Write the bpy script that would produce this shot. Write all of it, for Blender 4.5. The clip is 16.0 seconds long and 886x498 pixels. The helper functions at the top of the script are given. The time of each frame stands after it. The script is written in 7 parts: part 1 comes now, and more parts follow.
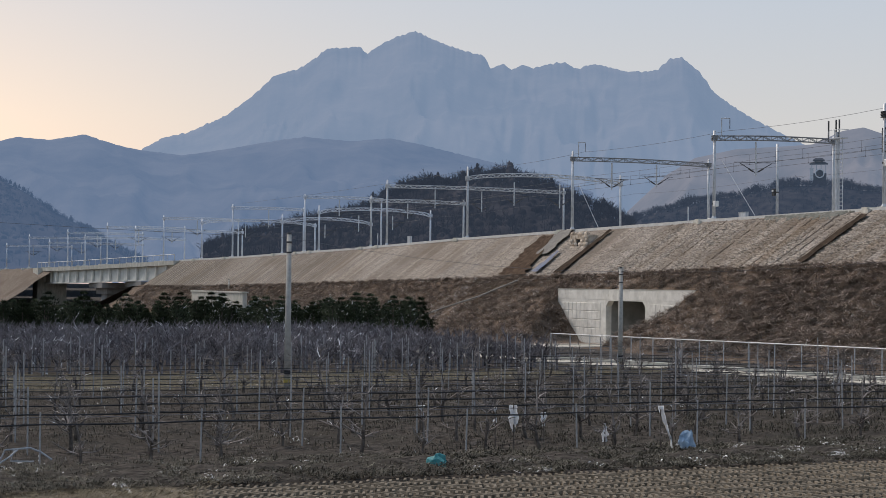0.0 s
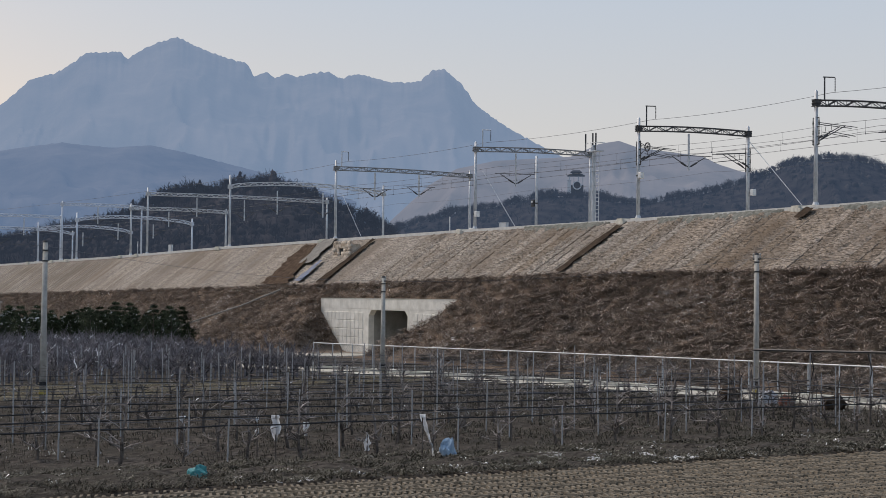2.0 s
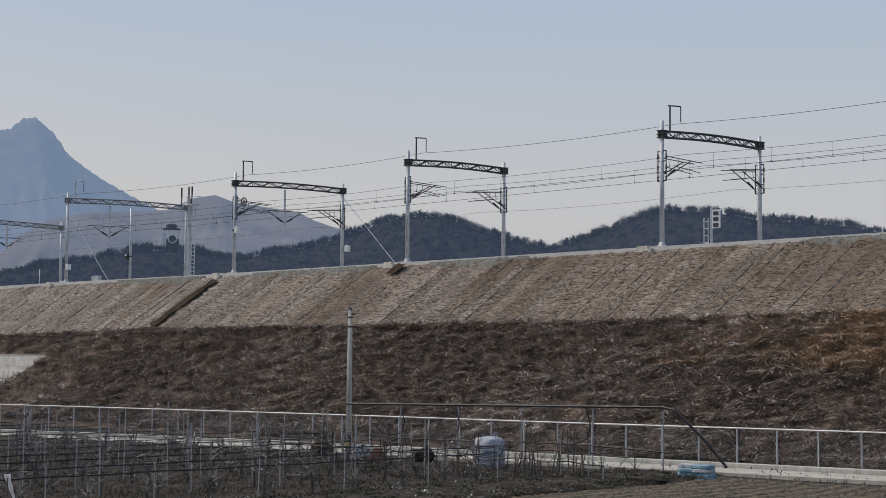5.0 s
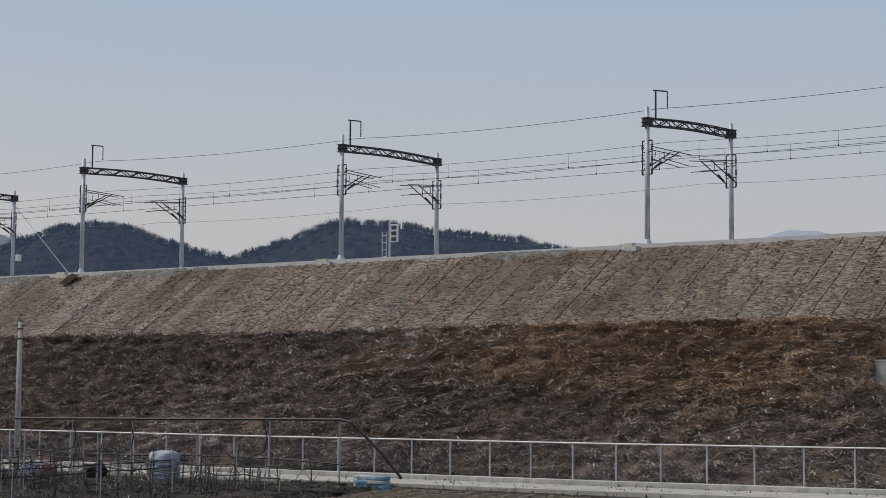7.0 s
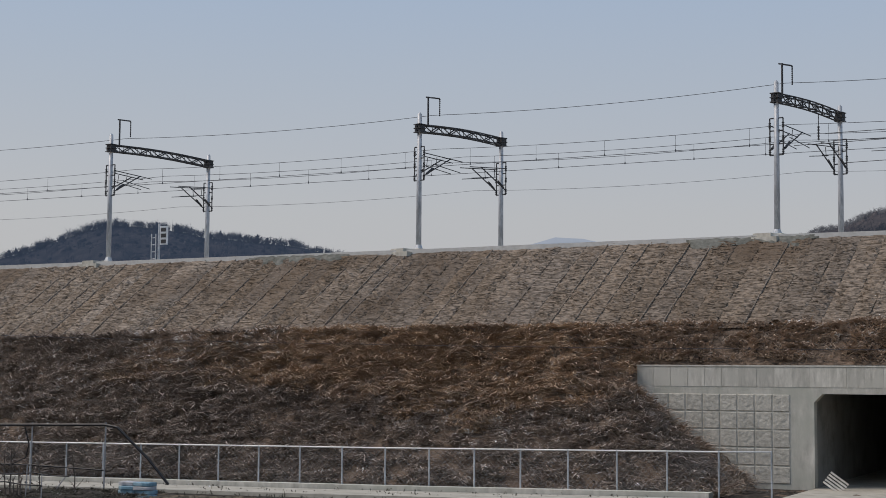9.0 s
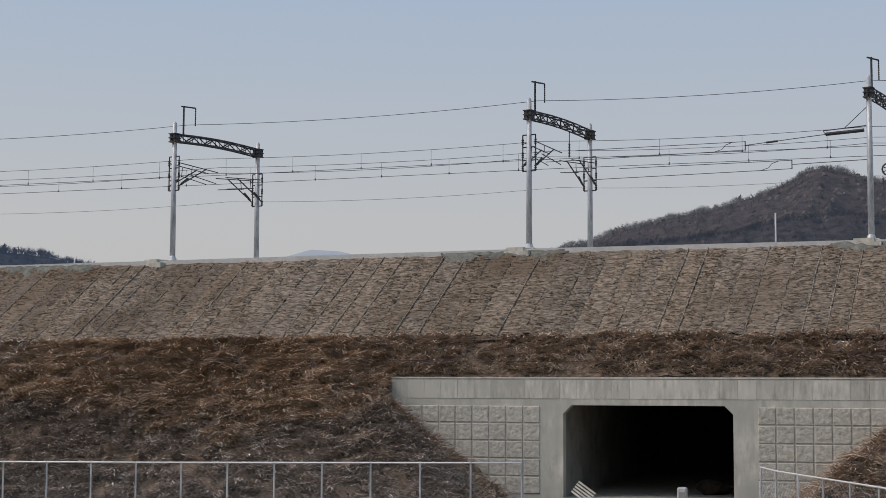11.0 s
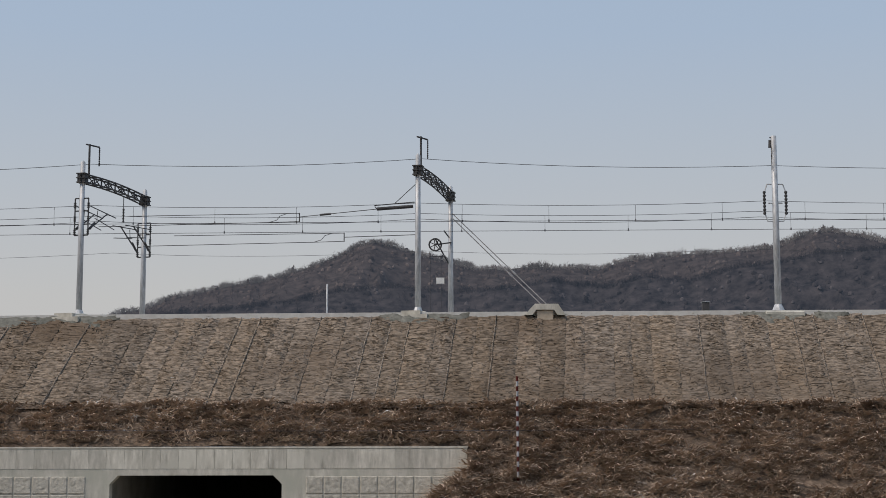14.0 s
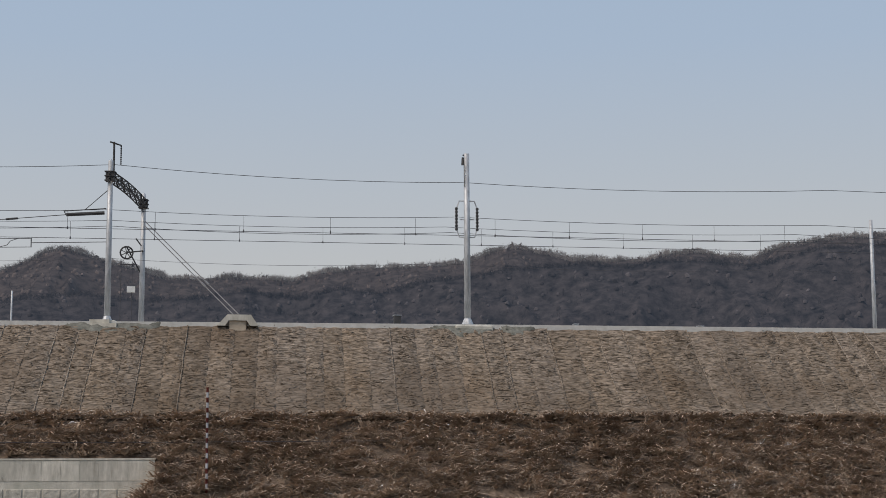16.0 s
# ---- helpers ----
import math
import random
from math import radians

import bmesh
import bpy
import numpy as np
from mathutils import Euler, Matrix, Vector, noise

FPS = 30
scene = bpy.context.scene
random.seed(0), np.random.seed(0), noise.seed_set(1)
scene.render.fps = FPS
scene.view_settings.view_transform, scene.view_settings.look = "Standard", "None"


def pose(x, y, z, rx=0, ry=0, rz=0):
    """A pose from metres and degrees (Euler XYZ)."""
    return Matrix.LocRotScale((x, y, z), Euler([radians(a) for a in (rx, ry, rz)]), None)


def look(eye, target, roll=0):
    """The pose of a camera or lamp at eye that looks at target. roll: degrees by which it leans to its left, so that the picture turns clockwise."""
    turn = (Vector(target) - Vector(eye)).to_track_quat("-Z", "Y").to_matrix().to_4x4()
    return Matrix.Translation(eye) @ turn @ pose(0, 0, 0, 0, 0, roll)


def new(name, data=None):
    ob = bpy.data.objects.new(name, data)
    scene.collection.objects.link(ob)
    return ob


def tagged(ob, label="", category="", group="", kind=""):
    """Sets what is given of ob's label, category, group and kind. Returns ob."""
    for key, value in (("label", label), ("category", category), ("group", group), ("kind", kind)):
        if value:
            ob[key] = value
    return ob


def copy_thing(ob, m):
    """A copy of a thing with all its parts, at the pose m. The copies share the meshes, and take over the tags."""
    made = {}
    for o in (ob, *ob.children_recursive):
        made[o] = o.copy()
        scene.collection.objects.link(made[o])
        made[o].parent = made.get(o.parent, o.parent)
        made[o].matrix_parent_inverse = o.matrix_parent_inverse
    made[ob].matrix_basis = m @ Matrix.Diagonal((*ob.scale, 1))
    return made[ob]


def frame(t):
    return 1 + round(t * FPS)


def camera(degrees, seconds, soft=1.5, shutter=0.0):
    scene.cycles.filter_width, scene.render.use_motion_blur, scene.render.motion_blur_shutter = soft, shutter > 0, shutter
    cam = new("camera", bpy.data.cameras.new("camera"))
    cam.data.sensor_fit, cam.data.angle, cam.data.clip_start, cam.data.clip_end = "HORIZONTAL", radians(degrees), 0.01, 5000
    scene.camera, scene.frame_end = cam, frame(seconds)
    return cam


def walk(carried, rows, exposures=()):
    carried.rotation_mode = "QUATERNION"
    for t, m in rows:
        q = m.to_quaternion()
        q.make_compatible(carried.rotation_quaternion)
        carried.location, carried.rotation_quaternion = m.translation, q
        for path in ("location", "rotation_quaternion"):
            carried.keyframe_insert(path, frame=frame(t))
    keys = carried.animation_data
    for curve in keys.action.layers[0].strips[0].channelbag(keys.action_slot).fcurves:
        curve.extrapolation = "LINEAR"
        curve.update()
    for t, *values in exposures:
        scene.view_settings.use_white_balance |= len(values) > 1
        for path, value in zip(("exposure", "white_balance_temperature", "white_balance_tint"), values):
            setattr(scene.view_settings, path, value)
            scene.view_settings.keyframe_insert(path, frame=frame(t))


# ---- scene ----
EYE = Vector((0.0, 0.0, 6.2))
# seconds, heading from +Y towards +X, pitch, roll (degrees)
TURNS = (
    (0.0, -67.200, 1.306, 0.654), (0.5, -65.820, 1.335, 0.757), (1.0, -64.277, 1.413, 0.735), (1.5, -62.075, 1.538, 0.730),
    (2.0, -58.768, 1.730, 0.637), (2.5, -54.960, 2.000, 0.605), (3.0, -52.900, 2.735, 0.635), (3.2, -52.312, 3.053, 0.661),
    (5.3, -42.670, 3.854, 0.436), (5.5, -41.418, 3.898, 0.401), (6.0, -38.131, 4.026, 0.411), (6.5, -35.489, 4.194, 0.447),
    (7.0, -33.008, 4.358, 0.416), (7.5, -31.217, 4.441, 0.425), (8.0, -29.218, 4.482, 0.453), (8.5, -26.901, 4.506, 0.371),
    (8.7, -26.095, 4.517, 0.422), (10.8, -16.948, 5.053, 0.198), (11.0, -16.144, 5.069, 0.245), (11.5, -13.864, 6.034, 0.187),
    (12.0, -11.162, 6.970, 0.097), (12.5, -7.846, 7.252, 0.013), (13.0, -5.269, 7.344, 0.037), (13.5, -3.071, 7.438, 0.047),
    (14.0, -0.244, 7.538, -0.093), (14.5, 2.799, 7.629, -0.165), (15.0, 5.884, 7.707, -0.145), (15.5, 8.239, 7.806, -0.170),
    (16.0, 10.720, 7.916, -0.268))


def heading(az, pitch, roll):
    a, p = radians(az), radians(pitch)
    ahead = Vector((math.sin(a) * math.cos(p), math.cos(a) * math.cos(p), math.sin(p)))
    return look(EYE, EYE + ahead * 100.0, roll)


cam = camera(30.83, 16.0, soft=0.55)
walk(cam, [(t, heading(a, p, r)) for t, a, p, r in TURNS], ((0.0, 0.25, 6500, 10), (3.2, 0.18, 6500, 10), (5.5, 0.02, 6330, 10), (8.7, -0.08, 6300, 10), (11.0, 0.0, 6450, 10), (16.0, 0.03, 6620, 9)))

# ---------------------------------------------------------------- light
SUN_AZ = -88.0       # heading of the set sun, behind the ridge
world = bpy.data.worlds.new("dusk_sky")
scene.world = world
world.use_nodes = True
wn = world.node_tree
wn.nodes.clear()
sky = wn.nodes.new("ShaderNodeTexSky")
sky.sky_type = "NISHITA"
sky.sun_disc = False
sky.sun_elevation = radians(3.0)
sky.sun_rotation = radians(SUN_AZ)
sky.air_density, sky.dust_density, sky.ozone_density = 1.0, 2.0, 2.0
back = wn.nodes.new("ShaderNodeBackground")
back.inputs["Strength"].default_value = 0.0155
coords = wn.nodes.new("ShaderNodeTexCoord")
axes = wn.nodes.new("ShaderNodeSeparateXYZ")
height = wn.nodes.new("ShaderNodeValToRGB")      # pale haze low down, blue above
for at, col in ((0.0, (0.505, 0.48, 0.475)), (0.10, (0.49, 0.492, 0.502)), (0.18, (0.425, 0.47, 0.537)), (0.26, (0.36, 0.445, 0.575)), (0.34, (0.33, 0.43, 0.58)), (1.0, (0.28, 0.38, 0.55))):
    if at in (0.0, 1.0):
        spot = height.color_ramp.elements[-int(at)]
    else:
        spot = height.color_ramp.elements.new(at)
    spot.color = (*col, 1)
veil = wn.nodes.new("ShaderNodeBackground")
veil.inputs["Strength"].default_value = 1.0
wn.links.new(coords.outputs["Generated"], axes.inputs["Vector"])
wn.links.new(axes.outputs["Z"], height.inputs["Fac"])
wn.links.new(height.outputs["Color"], veil.inputs["Color"])
both = wn.nodes.new("ShaderNodeAddShader")
wout = wn.nodes.new("ShaderNodeOutputWorld")
wn.links.new(sky.outputs["Color"], back.inputs["Color"])
wn.links.new(back.outputs["Background"], both.inputs[0])
wn.links.new(veil.outputs["Background"], both.inputs[1])
wn.links.new(both.outputs["Shader"], wout.inputs["Surface"])
sun = new("sun", bpy.data.lights.new("sun", "SUN"))
sun.data.energy, sun.data.angle, sun.data.color = 2.55, radians(32), (1.0, 0.86, 0.74)
sun.matrix_world = look((-43, -23, 60), (0, 0, 0))
scene.view_settings.exposure = 0.0

# ---------------------------------------------------------------- materials


def material(name, dark, light, scale=1.0, rough=0.9, metal=0.0, bump=0.3, bump_scale=None, detail=6.0, stretch=(1, 1, 1),
             third=None, big=0.05, per_object=0.0, depth=0.08, edge=(0.32, 0.68), curl=0.0):
    """Two-colour noise at one scale, a third colour in large patches, fine relief."""
    m = bpy.data.materials.new(name)
    m.use_nodes = True
    nt = m.node_tree
    bsdf = nt.nodes["Principled BSDF"]
    bsdf.inputs["Roughness"].default_value = rough
    bsdf.inputs["Metallic"].default_value = metal
    bsdf.inputs["Specular IOR Level"].default_value = 0.5 if metal else (0.02 if rough >= 0.85 else 0.3)
    geo = nt.nodes.new("ShaderNodeNewGeometry")
    mp = nt.nodes.new("ShaderNodeMapping")
    mp.inputs["Scale"].default_value = stretch
    nt.links.new(geo.outputs["Position"], mp.inputs["Vector"])
    n1 = nt.nodes.new("ShaderNodeTexNoise")
    n1.inputs["Scale"].default_value, n1.inputs["Detail"].default_value, n1.inputs["Roughness"].default_value = scale, detail, 0.65
    n1.inputs["Distortion"].default_value = curl
    nt.links.new(mp.outputs["Vector"], n1.inputs["Vector"])
    ramp = nt.nodes.new("ShaderNodeValToRGB")
    ramp.color_ramp.elements[0].position, ramp.color_ramp.elements[1].position = edge
    ramp.color_ramp.elements[0].color, ramp.color_ramp.elements[1].color = (*dark, 1), (*light, 1)
    nt.links.new(n1.outputs["Fac"], ramp.inputs["Fac"])
    colour = ramp.outputs["Color"]
    if third is not None:
        n2 = nt.nodes.new("ShaderNodeTexNoise")
        n2.inputs["Scale"].default_value, n2.inputs["Detail"].default_value = big, 4.0
        nt.links.new(geo.outputs["Position"], n2.inputs["Vector"])
        r2 = nt.nodes.new("ShaderNodeValToRGB")
        r2.color_ramp.elements[0].position, r2.color_ramp.elements[1].position = 0.45, 0.68
        nt.links.new(n2.outputs["Fac"], r2.inputs["Fac"])
        mx = nt.nodes.new("ShaderNodeMix")
        mx.data_type = "RGBA"
        nt.links.new(r2.outputs["Color"], mx.inputs["Factor"])
        nt.links.new(colour, mx.inputs["A"])
        mx.inputs["B"].default_value = (*third, 1)
        colour = mx.outputs["Result"]
    if per_object:
        info = nt.nodes.new("ShaderNodeObjectInfo")
        rng = nt.nodes.new("ShaderNodeMapRange")
        rng.inputs["To Min"].default_value, rng.inputs["To Max"].default_value = 1 - per_object, 1 + per_object
        nt.links.new(info.outputs["Random"], rng.inputs["Value"])
        hsv = nt.nodes.new("ShaderNodeHueSaturation")
        nt.links.new(rng.outputs["Result"], hsv.inputs["Value"])
        nt.links.new(colour, hsv.inputs["Color"])
        colour = hsv.outputs["Color"]
    nt.links.new(colour, bsdf.inputs["Base Color"])
    if bump:
        bn = n1
        if bump_scale:
            bn = nt.nodes.new("ShaderNodeTexNoise")
            bn.inputs["Scale"].default_value, bn.inputs["Detail"].default_value = bump_scale, 5.0
            nt.links.new(mp.outputs["Vector"], bn.inputs["Vector"])
        b = nt.nodes.new("ShaderNodeBump")
        b.inputs["Strength"].default_value, b.inputs["Distance"].default_value = bump, depth
        nt.links.new(bn.outputs["Fac"], b.inputs["Height"])
        nt.links.new(b.outputs["Normal"], bsdf.inputs["Normal"])
    return m


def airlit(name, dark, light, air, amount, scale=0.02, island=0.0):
    """Far hillside seen through kilometres of air: the hillside's own colour, with the haze put in as emission."""
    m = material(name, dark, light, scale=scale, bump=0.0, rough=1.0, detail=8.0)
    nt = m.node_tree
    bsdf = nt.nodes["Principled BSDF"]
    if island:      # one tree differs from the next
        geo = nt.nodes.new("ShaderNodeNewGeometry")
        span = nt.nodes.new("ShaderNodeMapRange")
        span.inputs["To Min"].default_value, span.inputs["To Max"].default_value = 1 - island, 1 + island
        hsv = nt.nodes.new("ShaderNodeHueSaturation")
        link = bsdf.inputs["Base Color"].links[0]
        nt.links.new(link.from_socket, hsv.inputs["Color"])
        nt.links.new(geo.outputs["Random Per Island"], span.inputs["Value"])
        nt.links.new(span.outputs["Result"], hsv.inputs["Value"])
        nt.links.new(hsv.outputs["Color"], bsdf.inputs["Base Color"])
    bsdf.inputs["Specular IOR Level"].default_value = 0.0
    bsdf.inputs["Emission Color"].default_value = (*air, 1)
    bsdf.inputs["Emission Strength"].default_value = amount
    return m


M = {}
M["soil"] = material("dark_orchard_soil", (0.006, 0.0055, 0.005), (0.13, 0.113, 0.097), scale=3.2, bump=1.0, stretch=(1.6, 0.6, 1), third=(0.062, 0.055, 0.046), big=0.2, depth=0.2)
M["tilled"] = material("tilled_soil", (0.09, 0.076, 0.058), (0.24, 0.204, 0.157), scale=3.0, bump=0.6)
M["drygrass"] = material("dry_verge_grass", (0.04, 0.036, 0.026), (0.15, 0.135, 0.1), scale=2.5, bump=0.8, third=(0.07, 0.063, 0.046), big=0.2)
M["slope"] = material("dry_brown_grass_slope", (0.05, 0.039, 0.031), (0.26, 0.197, 0.148), scale=1.9, bump=1.0, depth=0.16, detail=4.0, curl=1.6, third=(0.15, 0.113, 0.086), big=0.05)
M["bed"] = material("dark_bank_soil", (0.11, 0.09, 0.068), (0.22, 0.18, 0.135), scale=2.0, bump=0.8)
def mat_material(name, k, warm):
    """Straw matting: fine wrinkles, and each strip bleached to its own degree."""
    m = material(name, (0.095 * k * warm, 0.077 * k, 0.059 * k / warm), (0.33 * k * warm, 0.268 * k, 0.208 * k / warm), scale=3.2, bump=0.9, bump_scale=5.0, detail=8.0, stretch=(0.62, 1.4, 2.6), third=(0.175 * k * warm, 0.135 * k, 0.1 * k / warm), big=0.14, per_object=0.12, depth=0.05, edge=(0.36, 0.6))
    nt = m.node_tree
    hsv = next(n for n in nt.nodes if n.bl_idname == "ShaderNodeHueSaturation")
    info = next(n for n in nt.nodes if n.bl_idname == "ShaderNodeObjectInfo")
    other = nt.nodes.new("ShaderNodeMath")
    other.operation = "MULTIPLY"
    other.inputs[1].default_value = 13.7
    frac = nt.nodes.new("ShaderNodeMath")
    frac.operation = "FRACT"
    fade = nt.nodes.new("ShaderNodeMapRange")
    fade.inputs["To Min"].default_value, fade.inputs["To Max"].default_value = 0.82, 1.0
    nt.links.new(info.outputs["Random"], other.inputs[0])
    nt.links.new(other.outputs["Value"], frac.inputs[0])
    nt.links.new(frac.outputs["Value"], fade.inputs["Value"])
    nt.links.new(fade.outputs["Result"], hsv.inputs["Saturation"])
    # wrinkles break off at the seams
    mp = next(n for n in nt.nodes if n.bl_idname == "ShaderNodeMapping")
    jump = nt.nodes.new("ShaderNodeVectorMath")
    jump.operation = "SCALE"
    jump.inputs["Scale"].default_value = 61.0
    nt.links.new(info.outputs["Random"], jump.inputs[0])
    nt.links.new(jump.outputs["Vector"], mp.inputs["Location"])
    # thin wavy creases across each strip
    fold = nt.nodes.new("ShaderNodeTexNoise")
    fold.inputs["Scale"].default_value, fold.inputs["Detail"].default_value, fold.inputs["Distortion"].default_value = 2.0, 1.2, 0.45
    mid = nt.nodes.new("ShaderNodeMath")
    mid.operation = "SUBTRACT"
    mid.inputs[1].default_value = 0.5
    size = nt.nodes.new("ShaderNodeMath")
    size.operation = "ABSOLUTE"
    ridge_up = nt.nodes.new("ShaderNodeMapRange")
    ridge_up.interpolation_type = "SMOOTHSTEP"
    ridge_up.inputs["From Min"].default_value, ridge_up.inputs["From Max"].default_value = 0.0, 0.15
    ridge_up.inputs["To Min"].default_value, ridge_up.inputs["To Max"].default_value = 1.0, 0.0
    second = nt.nodes.new("ShaderNodeBump")
    second.inputs["Strength"].default_value, second.inputs["Distance"].default_value = 1.0, 0.075
    first = next(n for n in nt.nodes if n.bl_idname == "ShaderNodeBump" and n != second)
    nt.links.new(mp.outputs["Vector"], fold.inputs["Vector"])
    nt.links.new(fold.outputs["Fac"], mid.inputs[0])
    nt.links.new(mid.outputs["Value"], size.inputs[0])
    nt.links.new(size.outputs["Value"], ridge_up.inputs["Value"])
    nt.links.new(ridge_up.outputs["Result"], second.inputs["Height"])
    nt.links.new(first.outputs["Normal"], second.inputs["Normal"])
    nt.links.new(second.outputs["Normal"], nt.nodes["Principled BSDF"].inputs["Normal"])
    return m


# three tones: strips get paler and cooler towards the left
M["mat"] = mat_material("erosion_mat", 0.9, 1.015)
M["mat_mid"] = mat_material("mid_erosion_mat", 1.1, 0.985)
M["mat_pale"] = mat_material("pale_erosion_mat", 1.34, 0.94)
M["gravel"] = material("pale_track_gravel", (0.28, 0.27, 0.25), (0.5, 0.49, 0.46), scale=6.0, bump=0.5)
M["concrete"] = material("pale_concrete", (0.36, 0.345, 0.3), (0.64, 0.615, 0.545), scale=1.4, bump=0.15, bump_scale=12.0, third=(0.42, 0.42, 0.36), big=0.4, stretch=(1.4, 1.4, 0.45), detail=8.0)
M["kerb"] = material("new_kerb_concrete", (0.5, 0.49, 0.46), (0.64, 0.63, 0.6), scale=1.5, bump=0.15, bump_scale=10.0)
M["roadc"] = material("farm_road_concrete", (0.34, 0.318, 0.264), (0.5, 0.47, 0.4), scale=1.2, bump=0.2)
M["steel"] = material("galvanised_steel", (0.3, 0.315, 0.33), (0.58, 0.6, 0.62), scale=2.6, rough=0.55, metal=0.35, bump=0.0, stretch=(2, 2, 0.5))
M["truss"] = material("dark_truss_steel", (0.028, 0.028, 0.03), (0.07, 0.07, 0.072), scale=4.0, rough=0.7, metal=0.2, bump=0.0)
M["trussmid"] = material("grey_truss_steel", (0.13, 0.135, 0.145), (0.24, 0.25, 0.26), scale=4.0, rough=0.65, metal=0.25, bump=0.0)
M["wire"] = material("dark_wire", (0.05, 0.05, 0.055), (0.09, 0.09, 0.1), scale=5.0, rough=0.6, metal=0.3, bump=0.0)
# shade inside the culverts and the drain pipe, put into a near-black colour
M["dark"] = material("dark_inner_shade", (0.03, 0.03, 0.03), (0.06, 0.06, 0.06), scale=1.0, bump=0.1)
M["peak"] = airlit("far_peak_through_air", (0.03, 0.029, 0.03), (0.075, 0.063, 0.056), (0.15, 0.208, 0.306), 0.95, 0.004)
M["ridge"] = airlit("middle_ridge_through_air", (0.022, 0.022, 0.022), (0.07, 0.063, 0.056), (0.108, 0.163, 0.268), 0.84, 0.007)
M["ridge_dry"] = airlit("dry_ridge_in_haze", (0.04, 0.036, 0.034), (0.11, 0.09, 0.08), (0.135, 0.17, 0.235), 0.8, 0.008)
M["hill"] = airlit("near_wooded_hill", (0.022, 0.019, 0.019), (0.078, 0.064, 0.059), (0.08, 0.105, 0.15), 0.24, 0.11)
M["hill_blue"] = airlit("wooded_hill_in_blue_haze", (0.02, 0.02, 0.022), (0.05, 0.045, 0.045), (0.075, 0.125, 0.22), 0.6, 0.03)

# ---------------------------------------------------------------- mesh helpers


def finish(name, bm, mat, parent=None, label="", smooth=False):
    me = bpy.data.meshes.new(name)
    bm.to_mesh(me)
    bm.free()
    if mat is not None:
        me.materials.append(mat)
    if smooth:
        me.shade_smooth()
    ob = new(name, me)
    if parent is not None:
        ob.parent = parent
    if label:
        ob["label"] = label
    return ob


def part(name, bm, mat, parent, label="", smooth=False):
    return finish(name, bm, mat, parent, label, smooth)


def share(name, me, parent, m):
    ob = new(name, me)
    ob.parent = parent
    ob.matrix_basis = m
    return ob


def box(bm, x0, y0, z0, x1, y1, z1):
    vs = [bm.verts.new(p) for p in ((x0, y0, z0), (x1, y0, z0), (x1, y1, z0), (x0, y1, z0), (x0, y0, z1), (x1, y0, z1), (x1, y1, z1), (x0, y1, z1))]
    for f in ((0, 3, 2, 1), (4, 5, 6, 7), (0, 1, 5, 4), (1, 2, 6, 5), (2, 3, 7, 6), (3, 0, 4, 7)):
        bm.faces.new([vs[i] for i in f])
    return bm


def tube(bm, a, b, r0, r1=None, n=6, caps=True):
    """A straight round bar from a to b."""
    a, b = Vector(a), Vector(b)
    r1 = r0 if r1 is None else r1
    d = (b - a).normalized()
    s = d.cross(Vector((0, 0, 1)) if abs(d.z) < 0.9 else Vector((1, 0, 0))).normalized()
    u = s.cross(d)
    rings = []
    for p, r in ((a, r0), (b, r1)):
        rings.append([bm.verts.new(p + (s * math.cos(k * math.tau / n) + u * math.sin(k * math.tau / n)) * r) for k in range(n)])
    for k in range(n):
        bm.faces.new((rings[0][k], rings[1][k], rings[1][(k + 1) % n], rings[0][(k + 1) % n]))
    if caps:
        bm.faces.new(rings[0])
        bm.faces.new(rings[1][::-1])
    return bm


def pipe(bm, pts, r, n=5):
    """A bar bent through the points, one connected tube."""
    pts = [Vector(p) for p in pts]
    radii = r if isinstance(r, (list, tuple)) else [r] * len(pts)
    rings = []
    for i, p in enumerate(pts):
        d = (pts[min(i + 1, len(pts) - 1)] - pts[max(i - 1, 0)]).normalized()
        s = d.cross(Vector((0.13, 0.21, 0.97)))
        if s.length < 0.2:
            s = d.cross(Vector((0.9, 0.4, 0.0)))
        s.normalize()
        u = s.cross(d)
        rings.append([bm.verts.new(p + (s * math.cos(k * math.tau / n) + u * math.sin(k * math.tau / n)) * radii[i]) for k in range(n)])
    for a, b in zip(rings, rings[1:]):
        for k in range(n):
            bm.faces.new((a[k], b[k], b[(k + 1) % n], a[(k + 1) % n]))
    bm.faces.new(rings[0])
    bm.faces.new(rings[-1][::-1])
    return bm


def ribbed(bm, a, b, r, count):
    """A ribbed insulator rod from a to b, one connected body."""
    a, b = Vector(a), Vector(b)
    pts, radii = [], []
    for k in range(count):
        for t, q in ((0.1, 0.5), (0.35, 1.0), (0.75, 0.9), (0.95, 0.5)):
            pts.append(a.lerp(b, (k + t) / count))
            radii.append(r * q)
    return pipe(bm, pts, radii, 6)


def sheet(name, xs, ys, fn, mat, parent=None, smooth=True, skip=None):
    """A height field; fn(x, y) gives (x, y, z)."""
    verts = [fn(x, y) for y in ys for x in xs]
    w = len(xs)
    faces = [(j * w + i, j * w + i + 1, (j + 1) * w + i + 1, (j + 1) * w + i) for j in range(len(ys) - 1) for i in range(w - 1)]
    if skip is not None:
        faces = [f for f in faces if not skip([verts[i] for i in f])]
    me = bpy.data.meshes.new(name)
    me.from_pydata(verts, [], faces)
    me.materials.append(mat)
    if smooth:
        me.shade_smooth()
    ob = new(name, me)
    if parent is not None:
        ob.parent = parent
    return ob


def steps(a, b, n):
    return [a + (b - a) * k / n for k in range(n + 1)]


